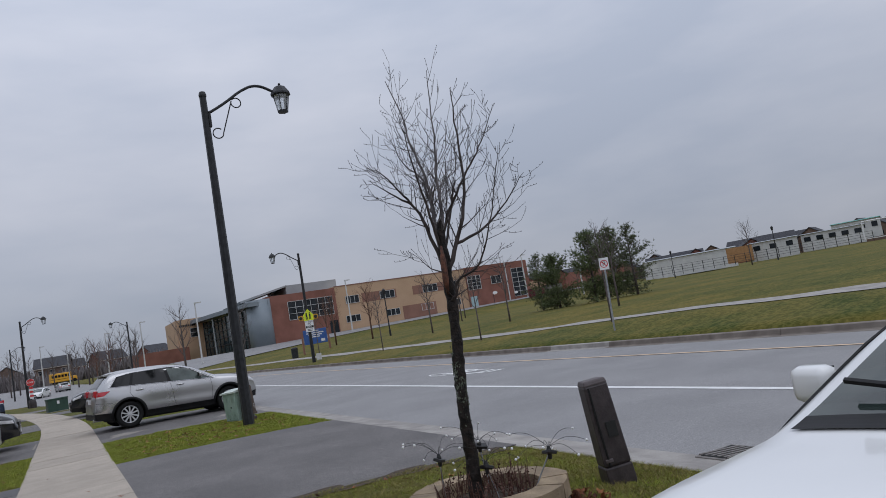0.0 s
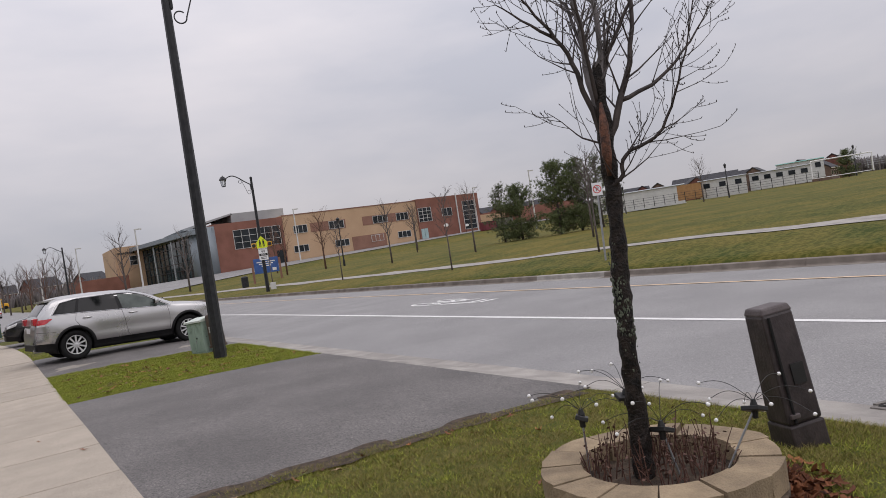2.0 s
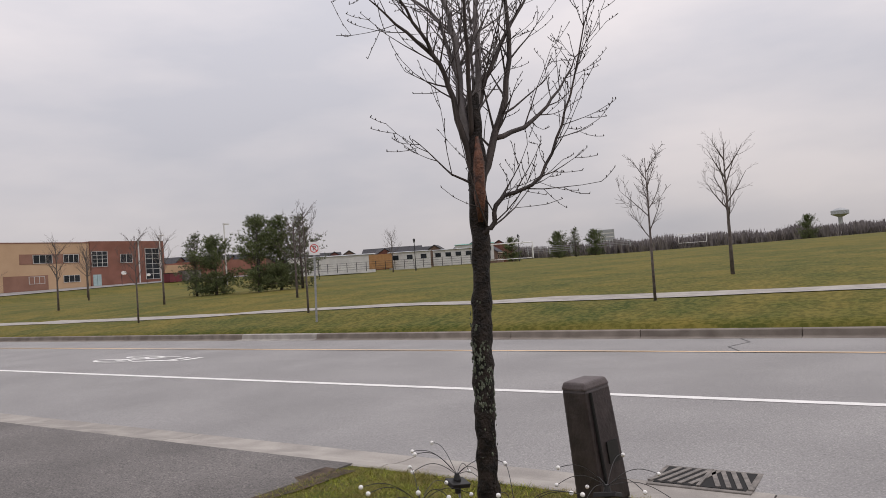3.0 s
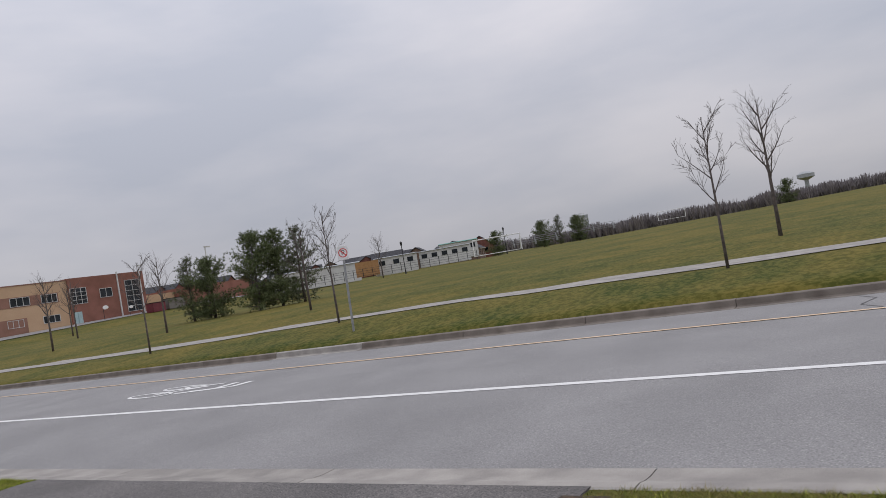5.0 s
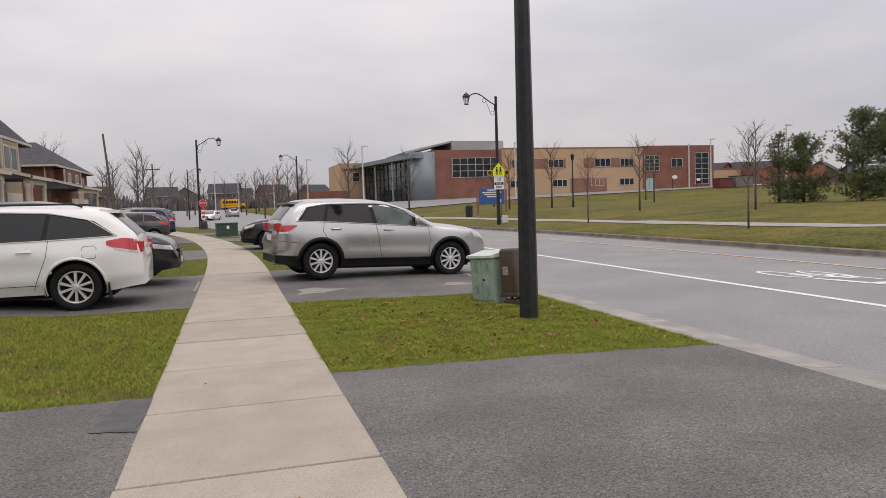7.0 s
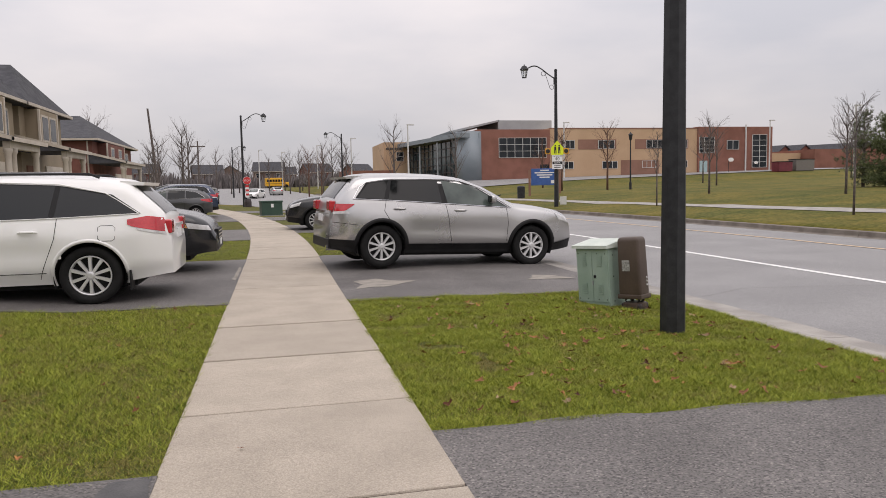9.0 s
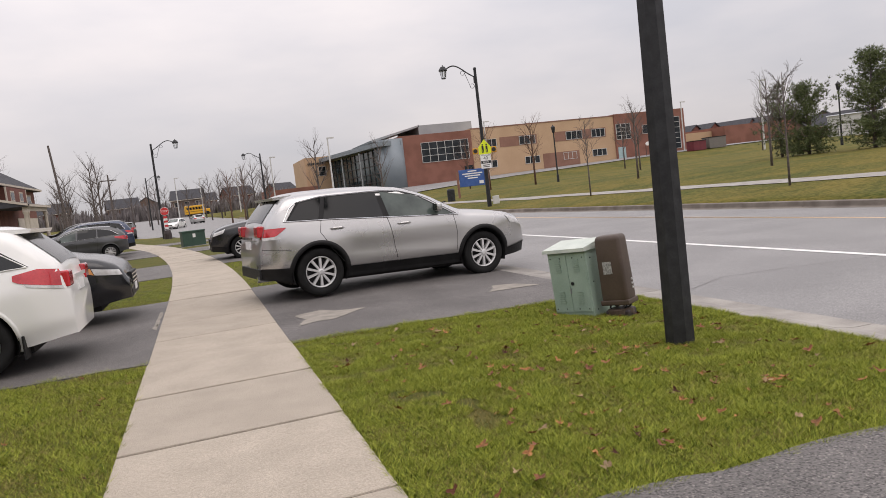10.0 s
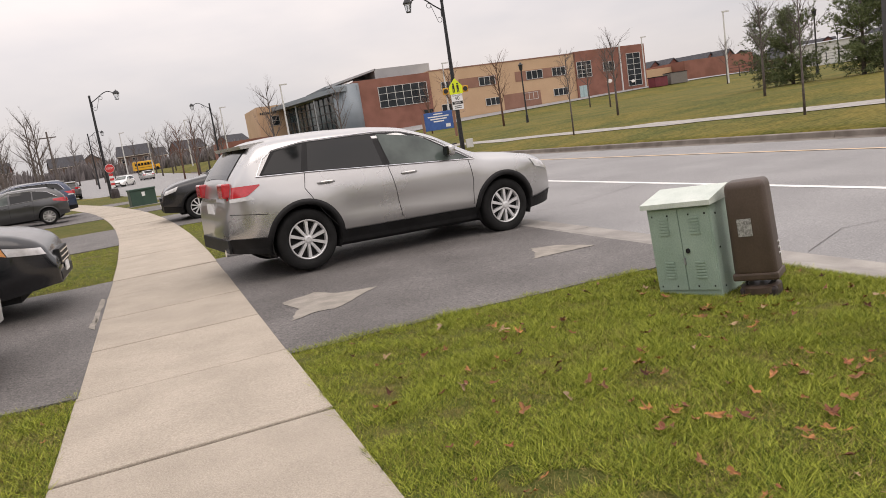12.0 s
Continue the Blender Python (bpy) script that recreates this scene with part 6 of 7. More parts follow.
part("roof_drum", box(B(), 31.5, 39.0, YF + 7, YF + 20, 9.5, 10.5), M_winglass, school)
bm = B()
lathe(bm, [(2.3, 1.0), (2.3, 10.3)], 32, at=(32.3, YF + 1.2, 0))
part("metal_drum", bm, M_greywall, school, "curved blue-grey metal wall", True)
bm = B()
wall(bm, (27.2, 158), (30.6, YF + 0.4), 1.0, 9.1)
part("curtain_wall", bm, M_curtain, school, "glazed curtain wall")
ux, uy = (30.6 - 27.2), (YF + 0.4 - 158)
for k in range(13):
    f = k / 12
    x, y = 27.2 + ux * f, 158 + uy * f
    part("mullion", box(B(), x - 0.09, x + 0.05, y - 0.28, y - 0.05, 1.0, 9.1), M_pole, school)
for z in (3.6, 5.0, 6.4, 7.8):
    bm = B()
    wall(bm, (27.1, 157.8), (30.5, YF + 0.2), z, z + 0.13, 0.2)
    part("transom", bm, M_pole, school)
for k in range(2):
    f = 0.35 + 0.35 * k
    part("column", lathe(B(), [(0.16, 1.0), (0.16, 9.0)], 12, at=(27.2 + ux * f - 1.2, 158 + uy * f - 1.0, 0)), M_greyroof, school)
bm = B()
wall(bm, (24.6, 160), (29.6, YF - 1.4), 9.25, 10.0, 4)
part("canopy", bm, M_greywall, school, "broad grey metal canopy")
part("end_block", box(B(), 22.0, 28.0, 158.5, 176, 1.5, 10.4), M_tan, school, "tan end block")
part("low_block", box(B(), 13.0, 23.0, 152, 160, 1.0, 4.6), M_brick, school, "low brick block")


def window(x0, x1, z0, z1, nx, nz, y, mat=M_winglass):
    w = part("window", box(B(), x0, x1, y - 0.03, y + 0.1, z0, z1), mat, school)
    bm = B()
    for i in range(nx + 1):
        x = x0 + (x1 - x0) * i / nx
        box(bm, x - 0.035, x + 0.035, y - 0.1, y + 0.02, z0 - 0.035, z1 + 0.035)
    for k in range(nz + 1):
        z = z0 + (z1 - z0) * k / nz
        box(bm, x0 - 0.035, x1 + 0.035, y - 0.097, y + 0.02, z - 0.03, z + 0.03)
    part("frame", bm, M_frame, w)


window(37.1, 45.5, 5.9, 9.2, 6, 3, YF - 0.3)
for x0, x1 in ((47.8, 50.6), (56.0, 58.8), (63.6, 66.2), (69.5, 72.4)):
    window(x0, x1, 3.9, 5.1, 3, 1, YF)
part("panel", box(B(), 51.5, 58.6, YF - 0.05, YF, 7.2, 8.9), M_brickpanel, school)
part("panel", box(B(), 62.2, 72.6, YF - 0.05, YF, 7.2, 8.9), M_brickpanel, school)
part("panel", box(B(), 59.5, 66.8, YF - 0.05, YF, 2.2, 5.3), M_brickpanel, school)
for x0, x1 in ((48.2, 50.8), (55.2, 58.2), (64.4, 67.6), (69.6, 72.3)):
    window(x0, x1, 7.35, 8.75, 3, 1, YF - 0.05)
window(74.6, 77.6, 6.4, 9.2, 3, 4, YF - 0.3)
window(80.2, 82.6, 7.0, 8.6, 2, 1, YF - 0.3)
window(85.4, 88.4, 3.7, 9.6, 2, 6, YF - 0.3)
for x in (74.7, 75.5):
    part("door", box(B(), x, x + 0.75, YF - 0.38, YF - 0.28, 2.5, 5.0), M_door, school, "pale blue steel door")
part("door", box(B(), 44.4, 46.0, YF - 0.38, YF - 0.28, 2.1, 4.7), M_winglass, school, "dark glazed door")
part("downpipe", box(B(), 83.9, 84.1, YF - 0.5, YF - 0.3, 2.8, 11.4), M_frame, school)
bm = B()
for k in range(9):
    box(bm, 22.5 + k * 0.36, 22.75 + k * 0.36, 158.4, 158.5, 8.9, 9.3)
part("wall_lettering", bm, M_signblack, school)
window(24.6, 26.0, 6.6, 8.4, 1, 2, 158.5)
part("low_annexe", box(B(), 91, 104, YF + 10, YF + 30, 1.5, 6.6), M_tan, school, "low tan annexe")
part("low_annexe", box(B(), 104, 122, YF + 6, YF + 30, 1.5, 7.2), M_brick, school, "low brick annexe")

# school forecourt
bm = B()
for q in (((16, 102), (44, 104), (90, 112), (128, 108), (128, YF - 0.2), (16, 128)),):
    vs = []
    for x, y in q:
        vs.append((x, y))
    n = 14
    rows = []
    for i in range(n + 1):
        x = 16 + (128 - 16) * i / n
        ya = lerp(x, [16, 44, 70, 90, 128], [104, 116, 119, 121, 117])
        rows.append([bm.verts.new((x, ya + (YF - 0.2 - ya) * j / 4, G(x, ya + (YF - 0.2 - ya) * j / 4) + 0.1)) for j in range(5)])
    for r0, r1 in zip(rows, rows[1:]):
        for j in range(4):
            bm.faces.new((r0[j], r1[j], r1[j + 1], r0[j + 1]))
solo("school_forecourt", bm, M_road, "pale concrete and asphalt forecourt of the school", "forecourt", "structure")


def hoop(m):
    t = thing("basketball_hoop", "white fan-shaped basketball backboard on a dark pole", "basketball hoop", m, "basketball hoops")
    part("pole", tube(B(), [(0, 0, -0.2), (0, 0, 2.9), (0, -0.9, 3.3)], 0.06, 8), M_pole, t)
    pts = [(-0.35, 2.95), (0.35, 2.95)] + [(0.72 * math.cos(radians(a)), 3.3 + 0.55 * math.sin(radians(a))) for a in range(0, 181, 15)]
    part("backboard", prism(B(), pts, -1.0, -0.92, "xz"), M_signwhite, t)
    bm = B()
    for i in range(16):
        a, b = 2 * math.pi * i / 16, 2 * math.pi * (i + 1) / 16
        tube(bm, [(0.23 * math.cos(a), -1.25 + 0.23 * math.sin(a), 3.05), (0.23 * math.cos(b), -1.25 + 0.23 * math.sin(b), 3.05)], 0.015, 4)
    part("rim", bm, M_amber, t)
    return t


h = hoop(pose(76.0, 122, 2.35) @ Matrix.Scale(0.75, 4))
copy_thing(h, pose(81.0, 122, 2.45) @ Matrix.Scale(0.75, 4))

# school name board
t = thing("school_name_board", "blue school name board between two dark posts", "sign board", pose(14.9 + 6.6, 66.6, 0.45, 0, 0, -18))
for x in (-1.2, 1.2):
    part("post", box(B(), x - 0.09, x + 0.09, -0.09, 0.09, -0.3, 2.1), M_brickpanel, t)
bd = part("board", box(B(), -1.08, 1.08, -0.05, 0.05, 0.85, 2.2, bevel=0.02), M_blue, t)
bm = B()
for z, w in ((2.05, 0.35), (1.86, 0.8), (1.68, 0.62), (1.5, 0.4)):
    box(bm, -w, w, -0.06, -0.05, z - 0.045, z + 0.045)
part("lettering_bars", bm, M_signwhite, bd, "lines of unreadable white lettering")
part("crest", box(B(), 0.5, 0.85, -0.06, -0.05, 1.0, 1.25), M_signwhite, bd)
t = thing("litter_bin", "dark outdoor litter bin near the school path", "bin", pose(18.6, 64, 0.35))
part("drum", lathe(B(), [(0.28, -0.1), (0.3, 0.85), (0.2, 0.95)], 16), M_pole, t)

t = thing("dumpster", "maroon steel dumpsters by the school wall", "dumpster", pose(84.5, 119, 2.7))
part("body", box(B(), -1.6, 1.0, -1, 1, 0.0, 1.6, bevel=0.05), M_maroon, t)
part("lid", box(B(), -1.65, 1.05, -1.05, 1.05, 1.6, 1.72), M_plastic, t)
t = thing("dumpster", "dark steel dumpster beside the school", "dumpster", pose(88.4, 119.5, 2.8))
part("body", box(B(), -1.8, 1.8, -1, 1, 0.0, 1.9, bevel=0.05), M_iron, t)
part("lid", box(B(), -1.85, 1.85, -1.05, 1.05, 1.9, 2.0), M_plastic, t)


def park_lamp(m, high=4.6):
    t = thing("park_lamp", "slim black park lamp post with a lantern top", "park lamp", m, "park lamps")
    part("post", tube(B(), [(0, 0, -0.3), (0, 0, 0.6), (0, 0, 0.62), (0, 0, high - 0.55)], [0.11, 0.1, 0.065, 0.05], 10), M_pole, t)
    part("lantern", lathe(B(), [(0.06, high - 0.55), (0.12, high - 0.5), (0.17, high - 0.12), (0.22, high - 0.1), (0.05, high + 0.05), (0.02, high + 0.12)], 8), M_pole, t)
    return t


pk = park_lamp(pose(29.0, 66.5, G(29, 66.5)))
for x, y in ((86, 65.4), (112, 62), (46, 54), (92, 90)):
    copy_thing(pk, pose(x, y, G(x, y)))


def mast(m, high=9.0):
    t = thing("parking_light_mast", "pale parking light mast with a short arm", "light mast", m, "light masts")
    part("pole", tube(B(), [(0, 0, -0.3), (0, 0, high)], [0.13, 0.09], 8), M_frame, t)
    part("head", box(B(), -0.1, 0.9, -0.15, 0.15, high - 0.1, high + 0.06), M_frame, t)
    return t


ms = mast(pose(18.6, 112, 1.0))
for x, y, z in ((46, 122, 2.2), (84, 122, 2.6), (13.5, 140, 1.0), (74, 92, 1.8), (9, 165, 1.2), (-3, 175, 0.9), (2, 188, 1.0)):
    copy_thing(ms, pose(x, y, z))

# ---- soccer goals, bleachers, portables and fence in the field ----


def goal(m, w=7.3, hh=2.44, d=2.0):
    t = thing("soccer_goal", "white tubular soccer goal frame on the field", "soccer goal", m, "soccer goals")
    for x in (-w / 2, w / 2):
        part("post", tube(B(), [(x, 0, 0), (x, 0, hh)], 0.08, 8), M_signwhite, t)
        part("stay", tube(B(), [(x, 0, hh), (x, d, 0.05)], 0.05, 6), M_signwhite, t)
    part("crossbar", tube(B(), [(-w / 2, 0, hh), (w / 2, 0, hh)], 0.08, 8), M_signwhite, t)
    part("ground_bar", tube(B(), [(-w / 2, d, 0.05), (w / 2, d, 0.05)], 0.05, 6), M_signwhite, t)
    return t


def at(az, d, el=None):
    """A place by heading and distance from a fixed spot on the sidewalk."""
    x, y = 0.43 + d * math.sin(radians(az)), 4.08 + d * math.cos(radians(az))
    return x, y, (G(x, y) if el is None else 1.54 + d * math.tan(radians(el)))


x, y, z = at(61.8, 112, 0.50)
g = goal(pose(x, y, z, 0, 0, -58))
x, y, z = at(75.6, 212, 0.80)
copy_thing(g, pose(x, y, z, 0, 0, -75))


def bleacher(m):
    t = thing("bleachers", "low silver aluminium bleachers beside the field", "bleachers", m, "bleachers")
    for k in range(4):
        part("bench", box(B(), -4.5, 4.5, k * 0.7 - 0.15, k * 0.7 + 0.15, 0.4 + 0.35 * k, 0.46 + 0.35 * k), M_steel, t)
    for x in (-4, 0, 4):
        part("frame", prism(B(), [(0, 0), (2.3, 0), (2.3, 1.4), (0, 0.4)], x - 0.05, x + 0.05, "yz"), M_steel, t)
    return t


x, y, z = at(65.0, 135, 0.70)
bl = bleacher(pose(x, y, z, 0, 0, -60))
x, y, z = at(69.6, 150, 0.85)
copy_thing(bl, pose(x, y, z, 0, 0, -66))


def portable(label, az0, az1, d, el0, el1, mat, wins, roof=M_greyroof):
    """A classroom trailer between two headings."""
    x, y, z = at((az0 + az1) / 2, d, el0)
    w = d * math.tan(radians(az1 - az0))
    hh = d * (math.tan(radians(el1)) - math.tan(radians(el0)))
    t = thing("portable_classroom", label, "portable classroom", pose(x, y, z, 0, 0, -(az0 + az1) / 2), "portable classrooms")
    part("body", box(B(), -w / 2, w / 2, 0, 7, -0.6, hh * 0.92), mat, t)
    part("roof", prism(B(), [(-0.3, hh * 0.92), (7.3, hh * 0.92), (3.5, hh)], -w / 2 - 0.2, w / 2 + 0.2, "yz"), roof, t)
    for k in range(wins):
        xw = -w / 2 + w * (k + 0.5) / wins
        part("window", box(B(), xw - 0.5, xw + 0.5, -0.05, 0.05, hh * 0.42, hh * 0.72), M_winglass, t)
    return t


portable("long off-white portable classroom behind a chain fence", 44.5, 51.2, 150, 0.45, 1.75, M_portable, 0)
portable("grey portable classroom with small windows", 52.3, 55.6, 128, 0.55, 1.72, M_frame, 3)
portable("white portable classroom with dark windows", 55.8, 59.8, 132, 0.62, 1.68, M_portable, 5)
portable("white portable classroom with a teal roof", 57.6, 60.6, 160, 0.8, 1.98, M_portable, 4, M_teal)
x, y, z = at(51.6, 126, 0.45)
t = thing("wooden_shed", "orange timber enclosure beside the portable classrooms", "shed", pose(x, y, z, 0, 0, -52))
part("front", box(B(), -1.9, 1.9, 0, 0.2, 0, 2.5), M_shedwood, t)
part("side", box(B(), 1.9, 2.1, 0, 3, 0, 2.5), M_shedwood, t)

fence = thing("chain_fence", "low dark chain-link fence along the field edge", "fence", kind="structure")
pts = [at(40.0 + 0.75 * k, 118 + 0.4 * k, 0.47) for k in range(28)]
for (x, y, z) in pts:
    part("fence_post", tube(B(), [(x, y, z - 0.3), (x, y, z + 1.3)], 0.05, 6), M_pole, fence)
for a, b in zip(pts, pts[1:]):
    bm = B()
    for zz in (0.12, 0.5, 0.9, 1.25):
        tube(bm, [(a[0], a[1], a[2] + zz), (b[0], b[1], b[2] + zz)], 0.022, 4)
    part("fence_rail", bm, M_pole, fence)

# ---- houses ----


def gable_house(label, m, w, d, eave, ridge, wall_mat, brick_low=None, porch=True, wins=2, seed=0, group="houses", flip=False):
    """Front at x=0 facing +x, ridge running along y or x; width w along y."""
    t = thing("house", label, "house", m, group)
    part("wall", box(B(), -d, 0, -w / 2, w / 2, -0.6, eave), wall_mat, t)
    bm = B()
    prism(bm, [(0.45, eave - 0.1), (0.45, eave + 0.08), (-d / 2, ridge + 0.1), (-d - 0.45, eave + 0.08), (-d - 0.45, eave - 0.1), (-d / 2, ridge - 0.12)], -w / 2 - 0.3, w / 2 + 0.3, "xz")
    part("roof", bm, M_shingle, t, "charcoal shingle roof")
    bm = B()
    prism(bm, [(0, eave - 0.02), (-d / 2, ridge - 0.1), (-d, eave - 0.02)], -w / 2, w / 2, "xz")
    part("gable_wall", bm, wall_mat, t)
    fs = part("fascia", box(B(), 0.3, 0.5, -w / 2 - 0.32, w / 2 + 0.32, eave - 0.22, eave - 0.02), M_sidingtrim, t)
    rnd = random.Random(seed)
    for k in range(wins):
        y = -w / 2 + w * (k + 0.5) / wins
        wn_ = part("window", box(B(), -0.05, 0.04, y - 0.6, y + 0.6, eave - 2.1, eave - 0.8), M_winglass, t)
        part("frame", box(B(), -0.05, 0.025, y - 0.72, y + 0.72, eave - 2.22, eave - 0.68), M_sidingtrim, wn_)
        wn_ = part("window", box(B(), -d * 0.3 - 0.6, -d * 0.3 + 0.6, -w / 2 - 0.04, -w / 2 + 0.05, eave - 2.1, eave - 0.8), M_winglass, t)
    if porch and flip:
        pr = part("porch_roof", prism(B(), [(-0.2, 3.35), (1.5, 2.75), (1.5, 2.55), (-0.2, 2.55)], -w * 0.05, w / 2 + 0.1, "xz"), M_shingle, t, "charcoal porch roof")
        part("porch_fascia", box(B(), 1.48, 1.62, -w * 0.05 - 0.05, w / 2 + 0.15, 2.5, 2.78), M_sidingtrim, pr)
        part("porch_side_fascia", prism(B(), [(-0.2, 3.38), (1.62, 2.78), (1.62, 2.5), (-0.2, 3.1)], -w * 0.05 - 0.1, -w * 0.05, "xz"), M_sidingtrim, pr)
        for y in (-w * 0.05 + 0.2, w / 2 - 1.15, w / 2 - 0.2):
            part("porch_column", lathe(B(), [(0.17, 0.0), (0.17, 0.15), (0.13, 0.22), (0.115, 2.3), (0.16, 2.4), (0.16, 2.55)], 14, at=(1.3, y, 0)), M_sidingtrim, t, "cream round column", True)
        part("porch_floor", box(B(), 0, 1.65, -w * 0.08, w / 2 + 0.1, -0.6, 0.05), M_curb, t)
        part("front_door", box(B(), -0.02, 0.06, w * 0.12, w * 0.12 + 1.0, 0.05, 2.15), M_brickpanel, t)
    elif porch:
        pr = part("porch_roof", prism(B(), [(-0.2, 3.9), (2.6, 3.05), (2.6, 2.85), (-0.2, 2.85)], -w / 2 - 0.1, w * 0.32, "xz"), M_shingle, t, "charcoal porch roof")
        part("porch_fascia", box(B(), 2.58, 2.72, -w / 2 - 0.15, w * 0.32 + 0.05, 2.8, 3.06), M_sidingtrim, pr)
        part("porch_side_fascia", prism(B(), [(-0.2, 3.93), (2.72, 3.07), (2.72, 2.8), (-0.2, 3.66)], -w / 2 - 0.2, -w / 2 - 0.1, "xz"), M_sidingtrim, pr)
        for y in (-w / 2 + 0.15, -w / 2 + 0.9, w * 0.3):
            c = part("porch_column", lathe(B(), [(0.18, 0.0), (0.18, 0.15), (0.13, 0.25), (0.115, 2.6), (0.17, 2.7), (0.17, 2.85)], 14, at=(2.35, y, 0)), M_sidingtrim, t, "cream round column", True)
        part("porch_floor", box(B(), 0, 2.7, -w / 2 - 0.1, w * 0.34, -0.6, 0.05), M_curb, t)
        part("front_door", box(B(), -0.02, 0.06, w * 0.1, w * 0.1 + 1.0, 0.05, 2.15), M_brickpanel, t)
    part("garage_door", box(B(), -0.03, 0.05, -w * 0.46, -w * 0.12, 0.0, 2.2), M_sidingtrim, t)
    bm = B()
    tube(bm, [(0.06, w / 2 - 0.1, 0), (0.06, w / 2 - 0.1, eave - 0.2)], 0.05, 6)
    part("downspout", bm, M_sidingtrim, t)
    return t


def hip_house(label, m, w, d, eave, ridge, wall_mat, setback, group, porch_mat=None):
    """Street front at x=0, one side at y=0, ridge running away from the street."""
    t = thing("house", label, "house", m, group)
    part("wall", box(B(), -d, 0, 0, w, -0.8, eave), wall_mat, t)
    bm = B()
    e, k = 0.38, 0.16
    low = [bm.verts.new(q) for q in ((e, -e, eave), (e, w + e, eave), (-d - e, w + e, eave), (-d - e, -e, eave))]
    mid = [bm.verts.new((v.co.x, v.co.y, eave + k)) for v in low]
    top = [bm.verts.new((-setback, w / 2, ridge)), bm.verts.new((-d + setback, w / 2, ridge))]
    bm.faces.new(low)
    for i in range(4):
        bm.faces.new((low[i], low[(i + 1) % 4], mid[(i + 1) % 4], mid[i]))
    bm.faces.new((mid[0], mid[1], top[0]))
    bm.faces.new((mid[1], mid[2], top[1], top[0]))
    bm.faces.new((mid[2], mid[3], top[1]))
    bm.faces.new((mid[3], mid[0], top[0], top[1]))
    rf = part("roof", bm, M_shingle, t, "charcoal shingle roof")
    part("gutter", box(B(), e, e + 0.1, -e, w + e, eave + 0.02, eave + 0.14), M_sidingtrim, rf)
    part("gutter", box(B(), -d, e + 0.1, -e - 0.1, -e, eave + 0.02, eave + 0.14), M_sidingtrim, rf)
    # upper bay with its own little eave
    part("bay", box(B(), 0, 0.55, w * 0.12, w * 0.55, 2.9, eave - 0.05), wall_mat, t)
    for y in (w * 0.12, w * 0.55):
        part("corner_board", box(B(), 0.5, 0.58, y - 0.06, y + 0.06, 2.9, eave - 0.05), M_sidingtrim, t)
    for y in (w * 0.24, w * 0.43):
        wn_ = part("window", box(B(), 0.55, 0.585, y - 0.38, y + 0.38, 3.25, eave - 0.35), M_winglass, t)
        part("frame", box(B(), 0.55, 0.575, y - 0.47, y + 0.47, 3.16, eave - 0.26), M_sidingtrim, wn_)
    wn_ = part("window", box(B(), 0.0, 0.035, w * 0.68, w * 0.88, 3.25, eave - 0.35), M_winglass, t)
    part("frame", box(B(), 0.0, 0.025, w * 0.66, w * 0.90, 3.16, eave - 0.26), M_sidingtrim, wn_)
    part("downspout", tube(B(), [(-0.25, -0.06, 0), (-0.25, -0.06, eave)], 0.045, 6), M_sidingtrim, t)
    # columned porch under a shallow roof
    pd, ps = 1.75, w * 0.46
    bm = B()
    prism(bm, [(-0.1, 3.35), (pd + 0.2, 2.78), (pd + 0.2, 2.68), (-0.1, 2.68)], -0.55, ps + 0.2, "xz")
    pr = part("porch_roof", bm, M_shingle, t, "charcoal porch roof")
    part("porch_fascia", box(B(), pd + 0.2, pd + 0.26, -0.6, ps + 0.25, 2.66, 2.80), M_sidingtrim, pr)
    part("porch_side_fascia", prism(B(), [(-0.1, 3.38), (pd + 0.26, 2.81), (pd + 0.26, 2.68), (-0.1, 3.24)], -0.60, -0.552, "xz"), M_sidingtrim, pr)
    part("porch_beam", box(B(), pd - 0.16, pd + 0.06, -0.35, ps, 2.45, 2.68), M_sidingtrim, t)
    for y in (-0.25, 0.22, ps - 0.15):
        part("porch_column", lathe(B(), [(0.15, 0.0), (0.15, 0.12), (0.115, 0.18), (0.10, 2.25), (0.14, 2.34), (0.14, 2.45)], 16, at=(pd - 0.05, y, 0)), M_sidingtrim, t, "cream round column", True)
    part("porch_floor", box(B(), 0, pd + 0.15, -0.5, ps + 0.1, -0.8, 0.05), M_curb, t)
    part("front_door", box(B(), -0.02, 0.05, 0.5, 1.45, 0.05, 2.15), porch_mat or M_brickpanel, t)
    part("garage_door", box(B(), -0.03, 0.05, ps + 0.35, w - 0.2, 0.0, 2.2), M_sidingtrim, t)
    return t


HX = -10.6
for y in (24.0, 30.6, 37.2, 43.8):
    hs = hip_house("two-storey tan sided house with a columned porch and dark hip roof", pose(-9.75, y + 0.35, 0.45), 5.9, 9.0, 4.55, 6.65, M_siding, 1.1, "tan sided houses")
    for k in range(17):
        z = 0.15 + 0.25 * k
        part("siding_board", prism(B(), [(-0.03, z), (-0.002, z), (-0.002, z + 0.245), (-0.008, z + 0.245)], -9.0, 0, "yz"), M_siding, hs)
for y in (58.6,):
    hip_house("two-storey dark red brick house with a charcoal hip roof", pose(-10.3, y, 0.45), 12.0, 11.0, 4.05, 6.1, M_housebrick, 2.0, "brick houses")
for i, y in enumerate((4, 14)):
    gable_house("two-storey tan sided house with a columned porch", pose(HX, y, 0.5, 0, 0, 0), 7.6, 9.0, 5.7, 8.6, M_siding, seed=i + 3, group="tan sided houses")


def far_house(label, mat, seed):
    return gable_house(label, pose(0, 0, 0), 10, 9, 5.6, 8.8, mat, porch=False, wins=3, seed=seed, group="far houses")


